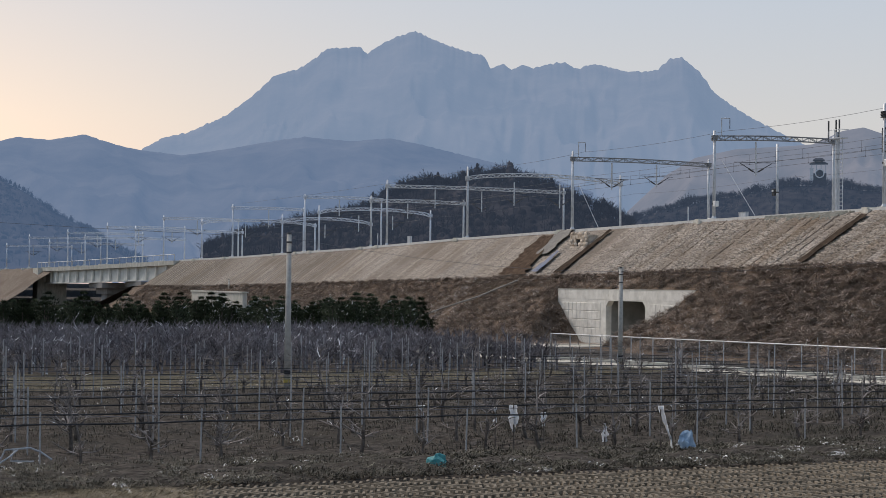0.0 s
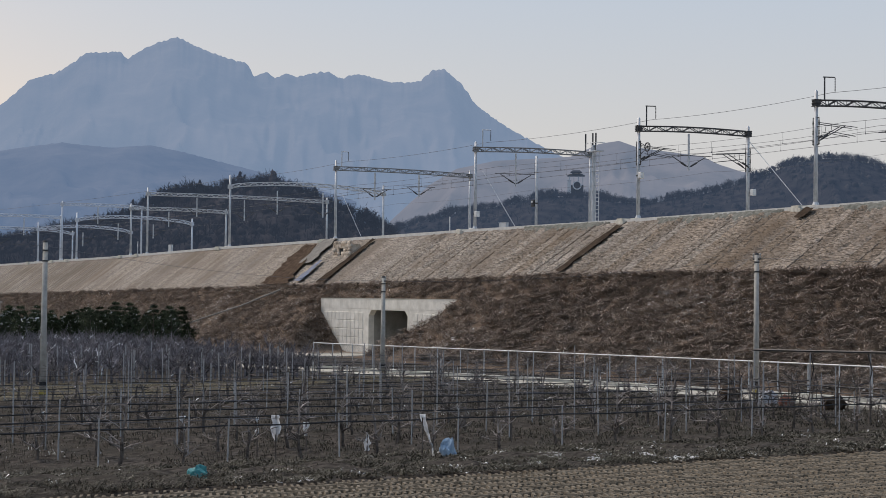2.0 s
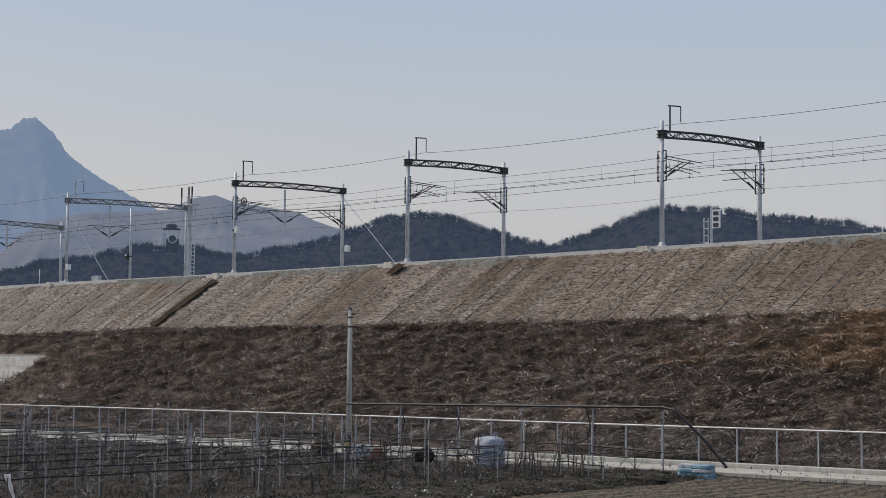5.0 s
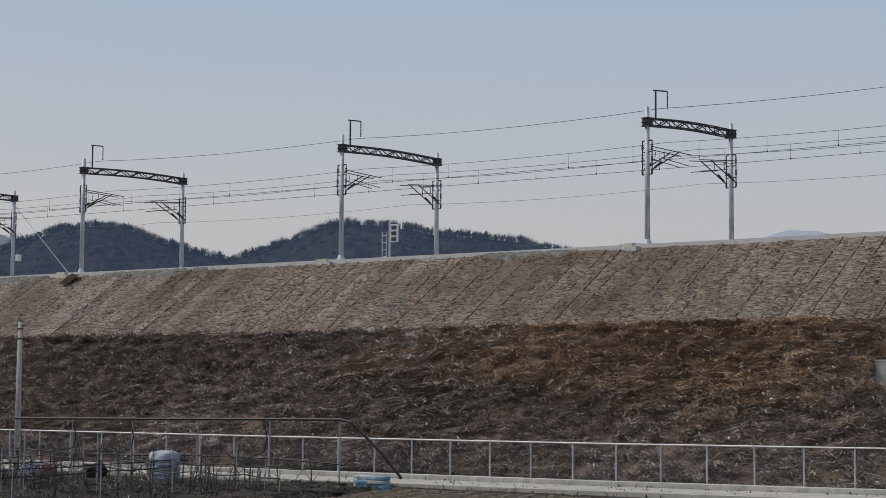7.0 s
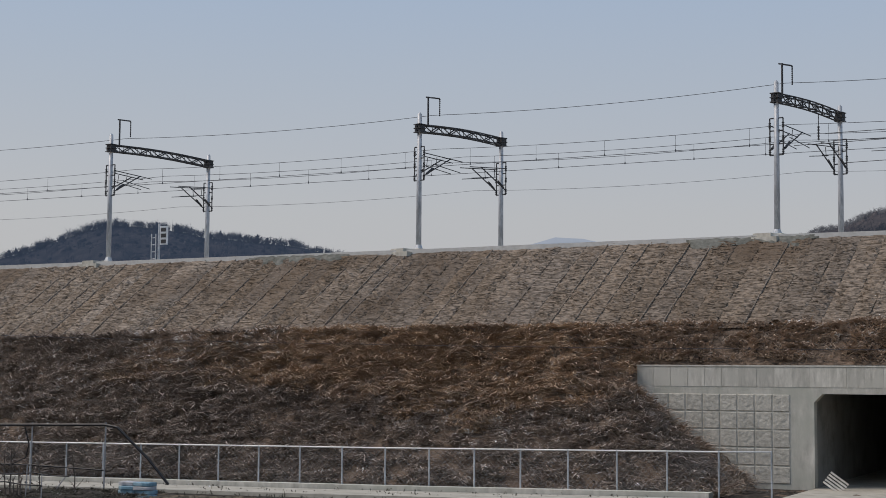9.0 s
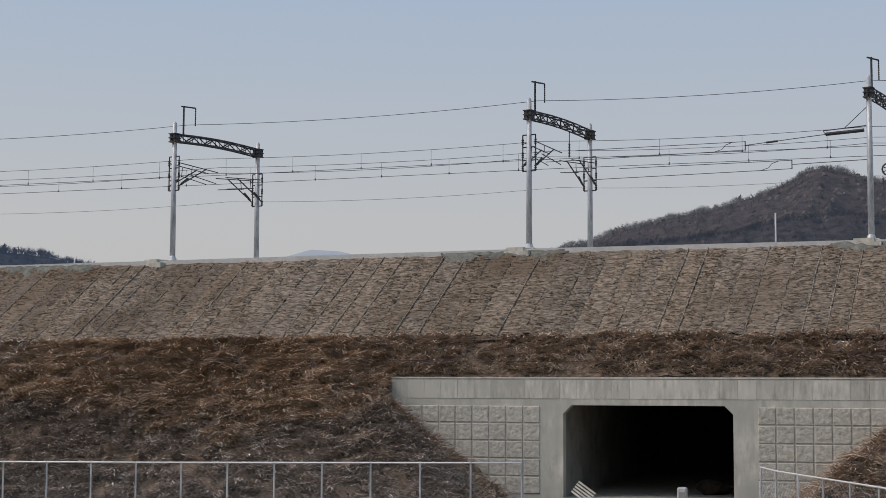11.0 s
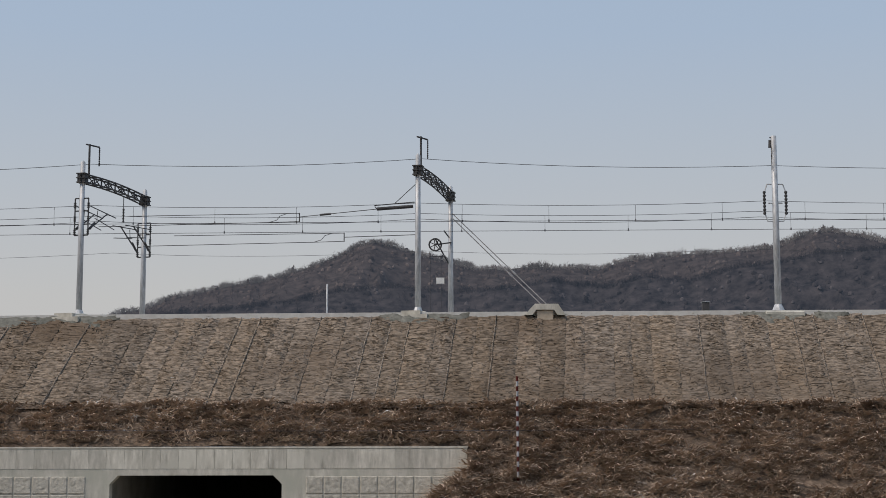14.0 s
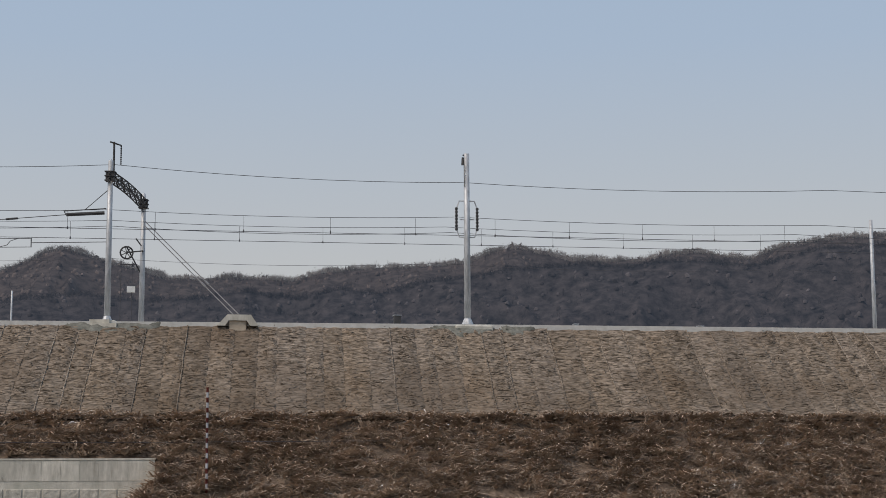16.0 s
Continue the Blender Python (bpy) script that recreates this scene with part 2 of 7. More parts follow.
def lerp_table(x, table):
    if x <= table[0][0]:
        return table[0][1]
    for (x0, y0), (x1, y1) in zip(table, table[1:]):
        if x <= x1:
            return y0 + (y1 - y0) * (x - x0) / (x1 - x0)
    return table[-1][1]


def fbm(x, y, z=0.0, octaves=4):
    return noise.fractal(Vector((x, y, z)), 1.0, 2.0, octaves)


# ---------------------------------------------------------------- the railway bank
RAIL_Z = ((-620, 9.2), (-430, 10.4), (-310, 12.3), (-228, 13.67), (-193, 13.93), (-158, 14.19), (-127, 14.31), (-102, 14.54), (-74, 14.78), (-48, 15.01), (-23, 15.3), (0, 15.42), (20, 15.5), (200, 15.9))
ROW_Y = ((-620, 56.0), (-430, 77.0), (-330, 93.0), (-270, 99.0), (-230, 100.0), (200, 100.0))
BERM_Z = ((-330, 5.6), (-233, 6.95), (-161, 7.85), (-128, 8.5), (-73, 8.75), (-50, 9.2), (-25, 9.4), (200, 9.5))
BRIDGE = (-463.0, -360.0)   # stretch of the girder bridge


def row_y(x):
    return lerp_table(x, ROW_Y)


def rail_z(x):
    return lerp_table(x, RAIL_Z)


def crest_z(x):
    return rail_z(x) - 0.38


CULVERTS = ((-167.8, -137.8, 5.95, 4.5), (-27.6, 0.9, 6.92, 5.7))   # x from, x to, top, height of the corner
WALL_Y = 85.2


def lower_z(x, y):
    """Height of the lower slope, with the hollows in front of the two culverts."""
    top, berm_y = lerp_table(x, BERM_Z) - 0.1, row_y(x) - 11.2
    toe = berm_y - (top + 0.15) * 1.48
    z = top * (y - toe) / (berm_y - toe)
    for x0, x1, ztop, corner in CULVERTS:
        if x0 - 0.01 <= x <= x1 + 0.01 and y < WALL_Y + 0.3:
            z = min(z, max(corner - 0.8 * (x - x0), corner - 0.8 * (x1 - x), 0.35 if x0 > -100 else 0.0))
        elif x0 - 1.5 <= x <= x1 + 1.5 and y >= WALL_Y:      # the bank meets the top of the wall
            z = min(z, ztop + 0.05 + max(0.0, y - WALL_Y - 0.6) * 0.85)
    return z


def lump(x, y):
    """Tussocks and hollows of the lower slope."""
    return 0.2 * fbm(x * 0.35, y * 0.35) + 0.21 * fbm(x * 0.8 + y * 0.35, y * 1.25, 4.0)


def build_bank():
    # upper slope under the mats
    xs = steps(-360, 190, 275)
    bed = sheet("bank_upper", xs, steps(0, 1, 6), lambda x, k: (x, row_y(x) - 1.75 - 8.5 * (k * 1.08), crest_z(x) - 0.12 + 1.08 * (lerp_table(x, BERM_Z) - crest_z(x)) * k + 0.1 * fbm(x * 0.2, k * 3)), M["bed"])
    tagged(bed, "upper railway bank under straw-coloured erosion mats", "embankment", kind="structure")
    berm = sheet("bank_berm", xs, (0, 1), lambda x, k: (x, row_y(x) - 9.6 - 2.2 * k, lerp_table(x, BERM_Z) - 0.2 - 0.1 * k), M["slope"])
    tagged(berm, "narrow grassy berm between two bank slopes", "embankment", kind="structure")
    xs2 = sorted(set(steps(-360, -120, 300) + steps(-120, 50, 520) + steps(50, 190, 140)) | set(v for c in CULVERTS for v in (c[0] - 0.02, c[0] + 0.02, c[1] - 0.02, c[1] + 0.02)))

    def low(x, k):
        berm_y = row_y(x) - 11.2
        toe = berm_y - (lerp_table(x, BERM_Z) + 0.05) * 1.48
        y = berm_y + (toe - 0.8 - berm_y) * k
        z = lower_z(x, y)
        return x, y, z + lump(x, y) * (0.25 if z < 0.3 else 1.0) - (0.25 if k > 0.99 else 0.0)
    ks = steps(0, 1, 52)

    def mouth(quad):      # the culverts' openings stay free
        cx, cy, zs = quad[0][0], quad[0][1], [q[2] for q in quad]
        return 84.0 < cy < 88.5 and max(zs) - min(zs) > 0.9 and (-18.5 < cx < -8.3 or -157.0 < cx < -147.0)
    slope = sheet("bank_lower", xs2, ks, low, M["slope"], skip=mouth)
    tagged(slope, "lower railway bank of long dry brown grass", "embankment", kind="structure")
    top = sheet("track_bed", steps(-360, 190, 137), (0, 1), lambda x, k: (x, row_y(x) - 1.5 + 40.0 * k, crest_z(x) + 0.12), M["gravel"])
    tagged(top, "pale gravel track bed on top of the bank", "track bed", kind="structure")
    edge = sheet("bank_kerb", steps(-360, 190, 137), (0, 1, 2, 3), lambda x, k: (x, row_y(x) - 1.95 + (0, 0, 0.7, 0.7)[int(k)], crest_z(x) + (-0.12, 0.24, 0.24, -0.2)[int(k)]), M["kerb"], smooth=False)
    tagged(edge, "pale concrete cable trough along the bank's crest", "kerb", kind="structure")


build_bank()

# ---------------------------------------------------------------- ground
def ground_z(x, y):
    """The ground rises a little towards the culvert's mouth."""
    a = min(1.0, max(0.0, (x + 72.0) / 50.0))
    k = min(1.0, max(0.0, (y - 62.0) / 12.0))
    return 0.5 * a * k * k * (3 - 2 * k)


ground = sheet("ground", [-5000, -2500, -1200, -600] + steps(-400, 200, 150) + [600, 1200, 2500, 5000], [-5000, -2000, -600, -200] + steps(-60, 140, 80) + [300, 800, 2000, 5000],
               lambda x, y: (x, y, -0.04 + ground_z(x, y) * (1.0 if y < 130 else 0.0) + (0.05 * fbm(x * 0.2, y * 0.2) if abs(x) < 380 and -50 < y < 130 else -0.3)), M["soil"])
tagged(ground, "dark bare orchard soil with dry weeds", "ground", kind="structure")
floor = sheet("orchard_floor", steps(-108.5, -52.8, 150), steps(-2, 68, 150), lambda x, y: (x, y, 0.03 + ground_z(x, y) + 0.17 * fbm(x * 1.1, y * 0.5) + 0.06 * fbm(x * 3.0, y * 2.0, 5.0)), M["soil"])
tagged(floor, "rough dark soil of the orchard floor", "soil", kind="structure")
tilled = sheet("tilled_field", steps(-50.5, 30, 60), steps(-40, 66, 60), lambda x, y: (x, y, 0.04 + ground_z(x, y) + 0.03 * fbm(x, y)), M["tilled"])
tagged(tilled, "pale tilled field with tractor tread marks", "field", kind="structure")

# ---------------------------------------------------------------- distance


def bare_crown(tv, tf, x, y, z, h, side, rng, limbs):
    """A leafless tree: stem, rising limbs, fine twigs."""
    foot = Vector((x, y, z - 0.12 * h))
    ahead = Vector((-side.y, side.x, 0))

    def sliver(a, b, w):
        b0 = len(tv)
        across = side * w if abs((b - a).z) > 0.3 * (b - a).length else Vector((0, 0, w))
        tv.extend((tuple(a - across), tuple(a + across), tuple(b)))
        tf.append((b0, b0 + 1, b0 + 2))
    sliver(foot, foot + Vector((0, 0, 0.75 * h)), 0.03 * h)
    for q in range(limbs):
        lean, s0 = rng.uniform(-1, 1), rng.uniform(0.15, 0.55)
        a = foot + Vector((0, 0, h * s0))
        b = a + side * lean * h * 0.42 + ahead * rng.uniform(-0.3, 0.3) * h + Vector((0, 0, h * rng.uniform(0.3, 0.6) * (1 - 0.45 * abs(lean))))
        sliver(a, b, 0.017 * h)
        for w in range(4):
            c = a.lerp(b, rng.uniform(0.4, 1.0))
            sliver(c, c + side * (lean * 0.12 + rng.uniform(-0.16, 0.16)) * h + Vector((0, 0, rng.uniform(0.03, 0.24) * h)), 0.012 * h)


def full_crown(tv, tf, x, y, z, h, rng, slim):
    """The uneven dome of one tree in a wood."""
    b0, r, turn = len(tv), h * 0.5 * slim, rng.uniform(0, 1)
    for zz, rr in ((0.1, 0.9), (0.55, 0.75)):
        for k in range(6):
            a, q = (k + turn + rng.uniform(-0.2, 0.2)) * math.tau / 6, r * rr * rng.uniform(0.65, 1.25)
            tv.append((x + math.cos(a) * q, y + math.sin(a) * q, z + h * (zz + rng.uniform(-0.12, 0.12))))
    tv.append((x + rng.uniform(-0.2, 0.2) * r, y + rng.uniform(-0.2, 0.2) * r, z + h * rng.uniform(0.75, 1.0)))
    for k in range(6):
        n = (k + 1) % 6
        tf.extend(((b0 + k, b0 + n, b0 + 6 + n, b0 + 6 + k), (b0 + 6 + k, b0 + 6 + n, b0 + 12)))


def ridge(name, far, profile, depth, mat, label, rough=1.0, seed=0.0, segments=240, trees=0, tree_h=7.0, tree_mat=None, pine=0.2, crag=0.0, crest_mat=None, crest_h=1.0, woods=1.0, spurs=0.3, drop=0.0):
    """A hill range: the heading and height angle of its crest give the outline; spurs and gullies run down its face."""
    a0, a1 = profile[0][0], profile[-1][0]
    ks = [j / 40 for j in range(41)] + [1.06, 1.15, 1.3]
    rows = len(ks) - 1
    grid = np.linspace(a0 - 6, a1 + 6, 2400)
    heights = np.interp(grid, [p[0] for p in profile], [p[1] for p in profile])
    area = np.concatenate([[0.0], np.cumsum((heights[1:] + heights[:-1]) / 2 * (grid[1] - grid[0]))])

    def surface(az, k):
        wide = 0.02 + 4.5 * max(0.0, 1 - k)
        el = lerp_table(az, profile) - drop
        crest = far * math.tan(radians(el))
        if k < 1:
            el = float(np.interp(az + wide, grid, area) - np.interp(az - wide, grid, area)) / (2 * wide) - drop
        el += crag * fbm(az * 7.0, seed, 1.0, 5) * min(1.0, max(0.0, (k - 0.85) / 0.12))
        top = far * math.tan(radians(el))
        d = far - depth * (1 - k)
        body = math.sin(min(1.0, k) * math.pi) ** 0.8
        bend = az + 1.6 * fbm(az * 0.3, k * 1.5, seed + 20.0)
        gully = abs(fbm(bend * 0.22 + k * 1.3 + seed, k * 1.6 - az * 0.1, seed, 2)) + 0.3 * abs(fbm(bend * 0.6 - k * 2.0 + seed, k * 4.0 + az * 0.15, seed + 5.0, 3))
        fine = rough * fbm(az * 0.9 + seed, k * 13.0, 2.0, 3) * 0.0016 * far * (0.15 if k > 0.97 else 1.0)
        h = k ** 0.9 if k < 1 else max(0.0, 1 - (k - 1) * 2.2)
        z = 6.2 + top * h - spurs * top * body * gully + fine
        if k < 0.99:      # near slopes stay under the line of sight to the crest
            z = min(z, 6.2 + d / far * crest - 0.002 * far * (1 - k))
        return d * math.sin(radians(az)), d * math.cos(radians(az)), z
    w = segments + 1
    verts = [surface(a0 + (a1 - a0) * i / segments, k) for k in ks for i in range(w)]
    faces = [(j * w + i, j * w + i + 1, (j + 1) * w + i + 1, (j + 1) * w + i) for j in range(rows) for i in range(segments)]
    me = bpy.data.meshes.new(name)
    me.from_pydata(verts, [], faces)
    me.materials.append(mat)
    me.shade_smooth()
    tagged(new(name, me), label, "mountain", kind="structure")
    if not trees:
        return
    rng = random.Random(int(seed * 100) + 7)
    face, crest = ([], []), ([], [])
    for n in range(trees):
        on_top = n % 3 == 0
        if not on_top and rng.random() > woods:
            continue
        az = rng.uniform(a0, a1)
        # the skyline's trees stand in groups with gaps
        if on_top and fbm(az * 2.3, seed, 7.0) < rng.uniform(-0.95, -0.1):
            continue
        k = rng.uniform(0.985, 1.0) if on_top else 1.0 - rng.random() ** 1.2 * 0.85
        x, y, z = surface(az, k)
        h = tree_h * rng.uniform(0.55, 1.15)
        side = Vector((math.cos(radians(az)), -math.sin(radians(az)), 0))
        if on_top:
            h *= crest_h * (0.8 + 0.5 * fbm(az * 1.1, seed, 3.0))
            if rng.random() < pine:
                for lev in range(3):
                    full_crown(*face, x + rng.uniform(-0.1, 0.1) * h, y, z + h * (0.15 + 0.26 * lev), h * (0.5 - 0.1 * lev), rng, 1.3 - 0.25 * lev)
            else:
                bare_crown(*crest, x, y, z, h, side, rng, 9)
        elif rng.random() < 0.65:
            bare_crown(*face, x, y, z, h * 1.1, side, rng, 5)
        else:
            full_crown(*face, x, y, z - 0.25 * h, h * 0.75, rng, 1.2)
    for (tv, tf), tmat, words in ((face, tree_mat, "leafless woods and dark pines covering a far hillside"), (crest, crest_mat or tree_mat, "bare trees along a far hill's crest")):
        tm = bpy.data.meshes.new("hill_trees")
        tm.from_pydata(tv, [], tf)
        tm.materials.append(tmat)
        tm.shade_smooth()
        tagged(new("hill_trees", tm), words, "trees", kind="stuff")


PEAK = ((-84,3.2),(-77.89,4.64),(-77.12,5.1),(-76.33,5.26),(-74.96,5.91),(-74.17,6.52),(-73.29,7.34),(-72.39,7.62),(-71.7,8.11),(-71.4,8.37),(-71.0,8.36),(-70.29,8.44),(-69.99,8.2),(-69.39,8.61),(-68.78,8.86),(-68.28,9.02),(-67.57,8.7),(-66.96,8.47),(-66.35,8.31),(-65.78,8.16),(-65.58,7.72),(-65.13,7.9),(-64.83,7.69),(-64.43,7.87),(-64.02,7.75),(-63.42,7.91),(-62.92,7.97),(-62.51,7.72),(-61.91,7.91),(-61.31,7.77),(-60.71,7.63),(-59.92,7.63),(-59.62,7.73),(-59.22,8.06),(-58.83,8.13),(-58.53,7.91),(-58.13,7.56),(-57.64,6.86),(-56.94,6.35),(-56.16,5.87),(-55.19,5.37),(-53.0,4.3),(-50.0,3.2))
MID_LEFT = ((-90,4.0),(-82.68,4.79),(-82.12,4.96),(-80.98,4.89),(-79.84,5.12),(-78.67,4.76),(-77.89,4.62),(-76.52,4.48),(-74.94,4.72),(-73.95,4.94),(-72.16,5.23),(-70.55,5.1),(-69.14,5.22),(-68.13,5.04),(-64.89,4.27),(-61.87,3.39))
LEFT_HILL = ((-92,5.5),(-82.66,3.72),(-81.71,3.27),(-80.75,2.61),(-79.59,2.04),(-78.82,1.56),(-77.64,0.99))
MID_RIGHT = ((-60.67,2.69),(-59.29,4.0),(-58.31,4.59),(-56.94,4.89),(-54.27,5.05),(-53.26,5.5),(-52.55,5.62),(-51.85,5.37),(-50.64,5.21),(-49.63,5.07),(-49.03,4.78),(-48.23,4.52),(-46.64,4.28),(-45.46,3.98),(-44.09,3.48))
HILL_A = ((-75.68,1.11),(-74.9,1.43),(-73.32,1.9),(-71.72,2.2),(-70.12,2.6),(-69.12,3.2),(-68.52,3.5),(-67.71,3.65),(-67.11,3.6),(-66.51,3.85),(-65.9,3.9),(-64.89,3.9),(-63.68,3.7),(-62.88,3.3),(-62.07,2.95),(-61.07,2.55),(-60.47,2.1))
HILL_B = ((-60.67,2.35),(-59.48,2.77),(-57.88,3.13),(-56.67,3.31),(-55.46,3.63),(-53.45,3.67),(-52.64,3.47),(-51.43,3.42),(-50.63,3.61),(-49.43,3.81),(-48.43,4.1),(-47.63,4.34),(-47.04,4.6),(-46.45,4.86),(-45.66,4.97),(-44.74,4.98),(-43.93,4.82),(-43.12,4.51),(-42.11,4.18),(-40.69,3.9),(-39.68,4.13),(-38.68,4.52),(-38.07,4.75),(-37.47,5.03),(-36.36,5.25),(-35.46,5.2),(-34.06,5.05),(-33.27,4.87),(-32.08,4.8),(-30.91,4.7),(-29.93,4.6),(-29.16,4.4),(-28.01,4.1))
TINY = ((-22.02,4.67),(-20.85,5.01),(-19.87,4.96),(-19.17,4.81),(-17.88,4.91),(-16.68,4.74))
HILL_C = ((-13.06,4.75),(-10.84,5.25),(-9.82,5.72),(-8.2,6.03),(-6.79,6.3),(-5.18,6.74),(-4.17,7.13),(-3.16,7.65),(-2.55,7.7),(-1.38,7.38),(-0.2,7.05),(0.79,6.77),(1.98,6.71),(2.97,6.8),(4.17,6.79),(5.37,6.7),(6.18,6.95),(7.39,7.11),(9.01,7.2),(10.64,7.25),(11.65,7.43),(12.47,7.74),(13.28,7.88),(14.3,7.74),(15.3,7.49),(17.12,7.36),(18.12,7.42),(18.92,7.56),(19.92,7.59),(20.9,7.42),(21.68,7.32),(22.67,7.69),(24.04,7.92),(25.38,7.98),(26.3,8.02),(32,8.1),(40,6.5),(48,4.0))
FRONT_EAST = ((-14, 4.6), (-9, 5.3), (-6, 5.6), (-4, 6.05), (-2, 6.25), (0, 6.0), (2, 6.15), (3.75, 6.4), (5.5, 6.2), (7, 6.5), (8.5, 6.35), (10, 6.75), (11.8, 6.95), (13, 7.2), (14.5, 7.25), (16, 7.35), (17.2, 7.2), (18.5, 7.4), (20, 7.35), (22, 7.2), (24, 7.7), (32, 7.7), (40, 5.8))
# crest trees paler than the woods below: skyline light put into the colour
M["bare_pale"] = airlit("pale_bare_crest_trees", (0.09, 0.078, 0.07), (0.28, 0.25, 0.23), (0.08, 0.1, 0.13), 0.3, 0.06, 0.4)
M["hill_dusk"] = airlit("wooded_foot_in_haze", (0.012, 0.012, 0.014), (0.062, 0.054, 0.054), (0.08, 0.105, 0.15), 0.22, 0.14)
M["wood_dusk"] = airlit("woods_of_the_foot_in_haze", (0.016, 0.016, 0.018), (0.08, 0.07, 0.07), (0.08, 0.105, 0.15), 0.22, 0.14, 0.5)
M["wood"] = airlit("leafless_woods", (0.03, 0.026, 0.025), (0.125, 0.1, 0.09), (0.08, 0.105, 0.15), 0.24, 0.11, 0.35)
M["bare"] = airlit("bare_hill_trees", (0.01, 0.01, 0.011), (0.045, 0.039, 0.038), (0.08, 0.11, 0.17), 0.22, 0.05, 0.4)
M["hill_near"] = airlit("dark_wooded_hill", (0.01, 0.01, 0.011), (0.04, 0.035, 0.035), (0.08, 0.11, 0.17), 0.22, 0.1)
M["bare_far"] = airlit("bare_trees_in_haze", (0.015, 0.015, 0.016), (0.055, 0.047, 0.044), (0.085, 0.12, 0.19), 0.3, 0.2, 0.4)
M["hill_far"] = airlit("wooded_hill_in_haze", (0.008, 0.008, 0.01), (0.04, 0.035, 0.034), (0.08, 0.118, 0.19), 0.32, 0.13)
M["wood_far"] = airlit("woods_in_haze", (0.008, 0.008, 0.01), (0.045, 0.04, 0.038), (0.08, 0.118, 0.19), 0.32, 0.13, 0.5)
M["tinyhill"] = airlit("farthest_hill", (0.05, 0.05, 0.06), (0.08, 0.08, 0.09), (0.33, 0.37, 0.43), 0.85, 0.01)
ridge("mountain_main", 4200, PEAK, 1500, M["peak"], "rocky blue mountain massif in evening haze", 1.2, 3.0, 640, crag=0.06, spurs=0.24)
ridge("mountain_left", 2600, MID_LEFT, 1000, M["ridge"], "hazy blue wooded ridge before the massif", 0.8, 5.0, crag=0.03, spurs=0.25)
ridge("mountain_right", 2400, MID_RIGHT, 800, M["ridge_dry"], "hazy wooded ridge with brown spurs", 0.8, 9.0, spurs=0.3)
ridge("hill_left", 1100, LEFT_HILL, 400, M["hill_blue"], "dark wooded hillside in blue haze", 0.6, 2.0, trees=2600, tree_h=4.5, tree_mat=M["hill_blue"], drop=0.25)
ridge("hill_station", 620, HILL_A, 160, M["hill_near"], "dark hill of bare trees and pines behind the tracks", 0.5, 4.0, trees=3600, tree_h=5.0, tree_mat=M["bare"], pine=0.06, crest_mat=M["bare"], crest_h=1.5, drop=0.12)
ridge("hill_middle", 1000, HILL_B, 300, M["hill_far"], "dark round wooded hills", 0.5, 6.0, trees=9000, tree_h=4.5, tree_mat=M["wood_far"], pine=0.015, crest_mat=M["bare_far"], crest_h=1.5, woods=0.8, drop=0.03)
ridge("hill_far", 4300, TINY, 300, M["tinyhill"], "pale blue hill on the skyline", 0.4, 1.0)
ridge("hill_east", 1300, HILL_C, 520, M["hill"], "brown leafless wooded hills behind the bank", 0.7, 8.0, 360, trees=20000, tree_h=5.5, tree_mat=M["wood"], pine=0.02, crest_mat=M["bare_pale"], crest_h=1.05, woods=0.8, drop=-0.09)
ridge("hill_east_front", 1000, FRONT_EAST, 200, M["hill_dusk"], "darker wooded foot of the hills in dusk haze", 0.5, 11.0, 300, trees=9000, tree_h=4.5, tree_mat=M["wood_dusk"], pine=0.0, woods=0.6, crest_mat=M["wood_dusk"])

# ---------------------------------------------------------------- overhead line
# farthest gantries: bluish haze put into the steel's colour
M["steelpale"] = material("hazy_galvanised_steel", (0.4, 0.44, 0.5), (0.54, 0.58, 0.64), scale=3.0, rough=0.5, metal=0.15, bump=0.0)
FRAME_LABEL = "grey steel railway gantry with dark lattice beam"


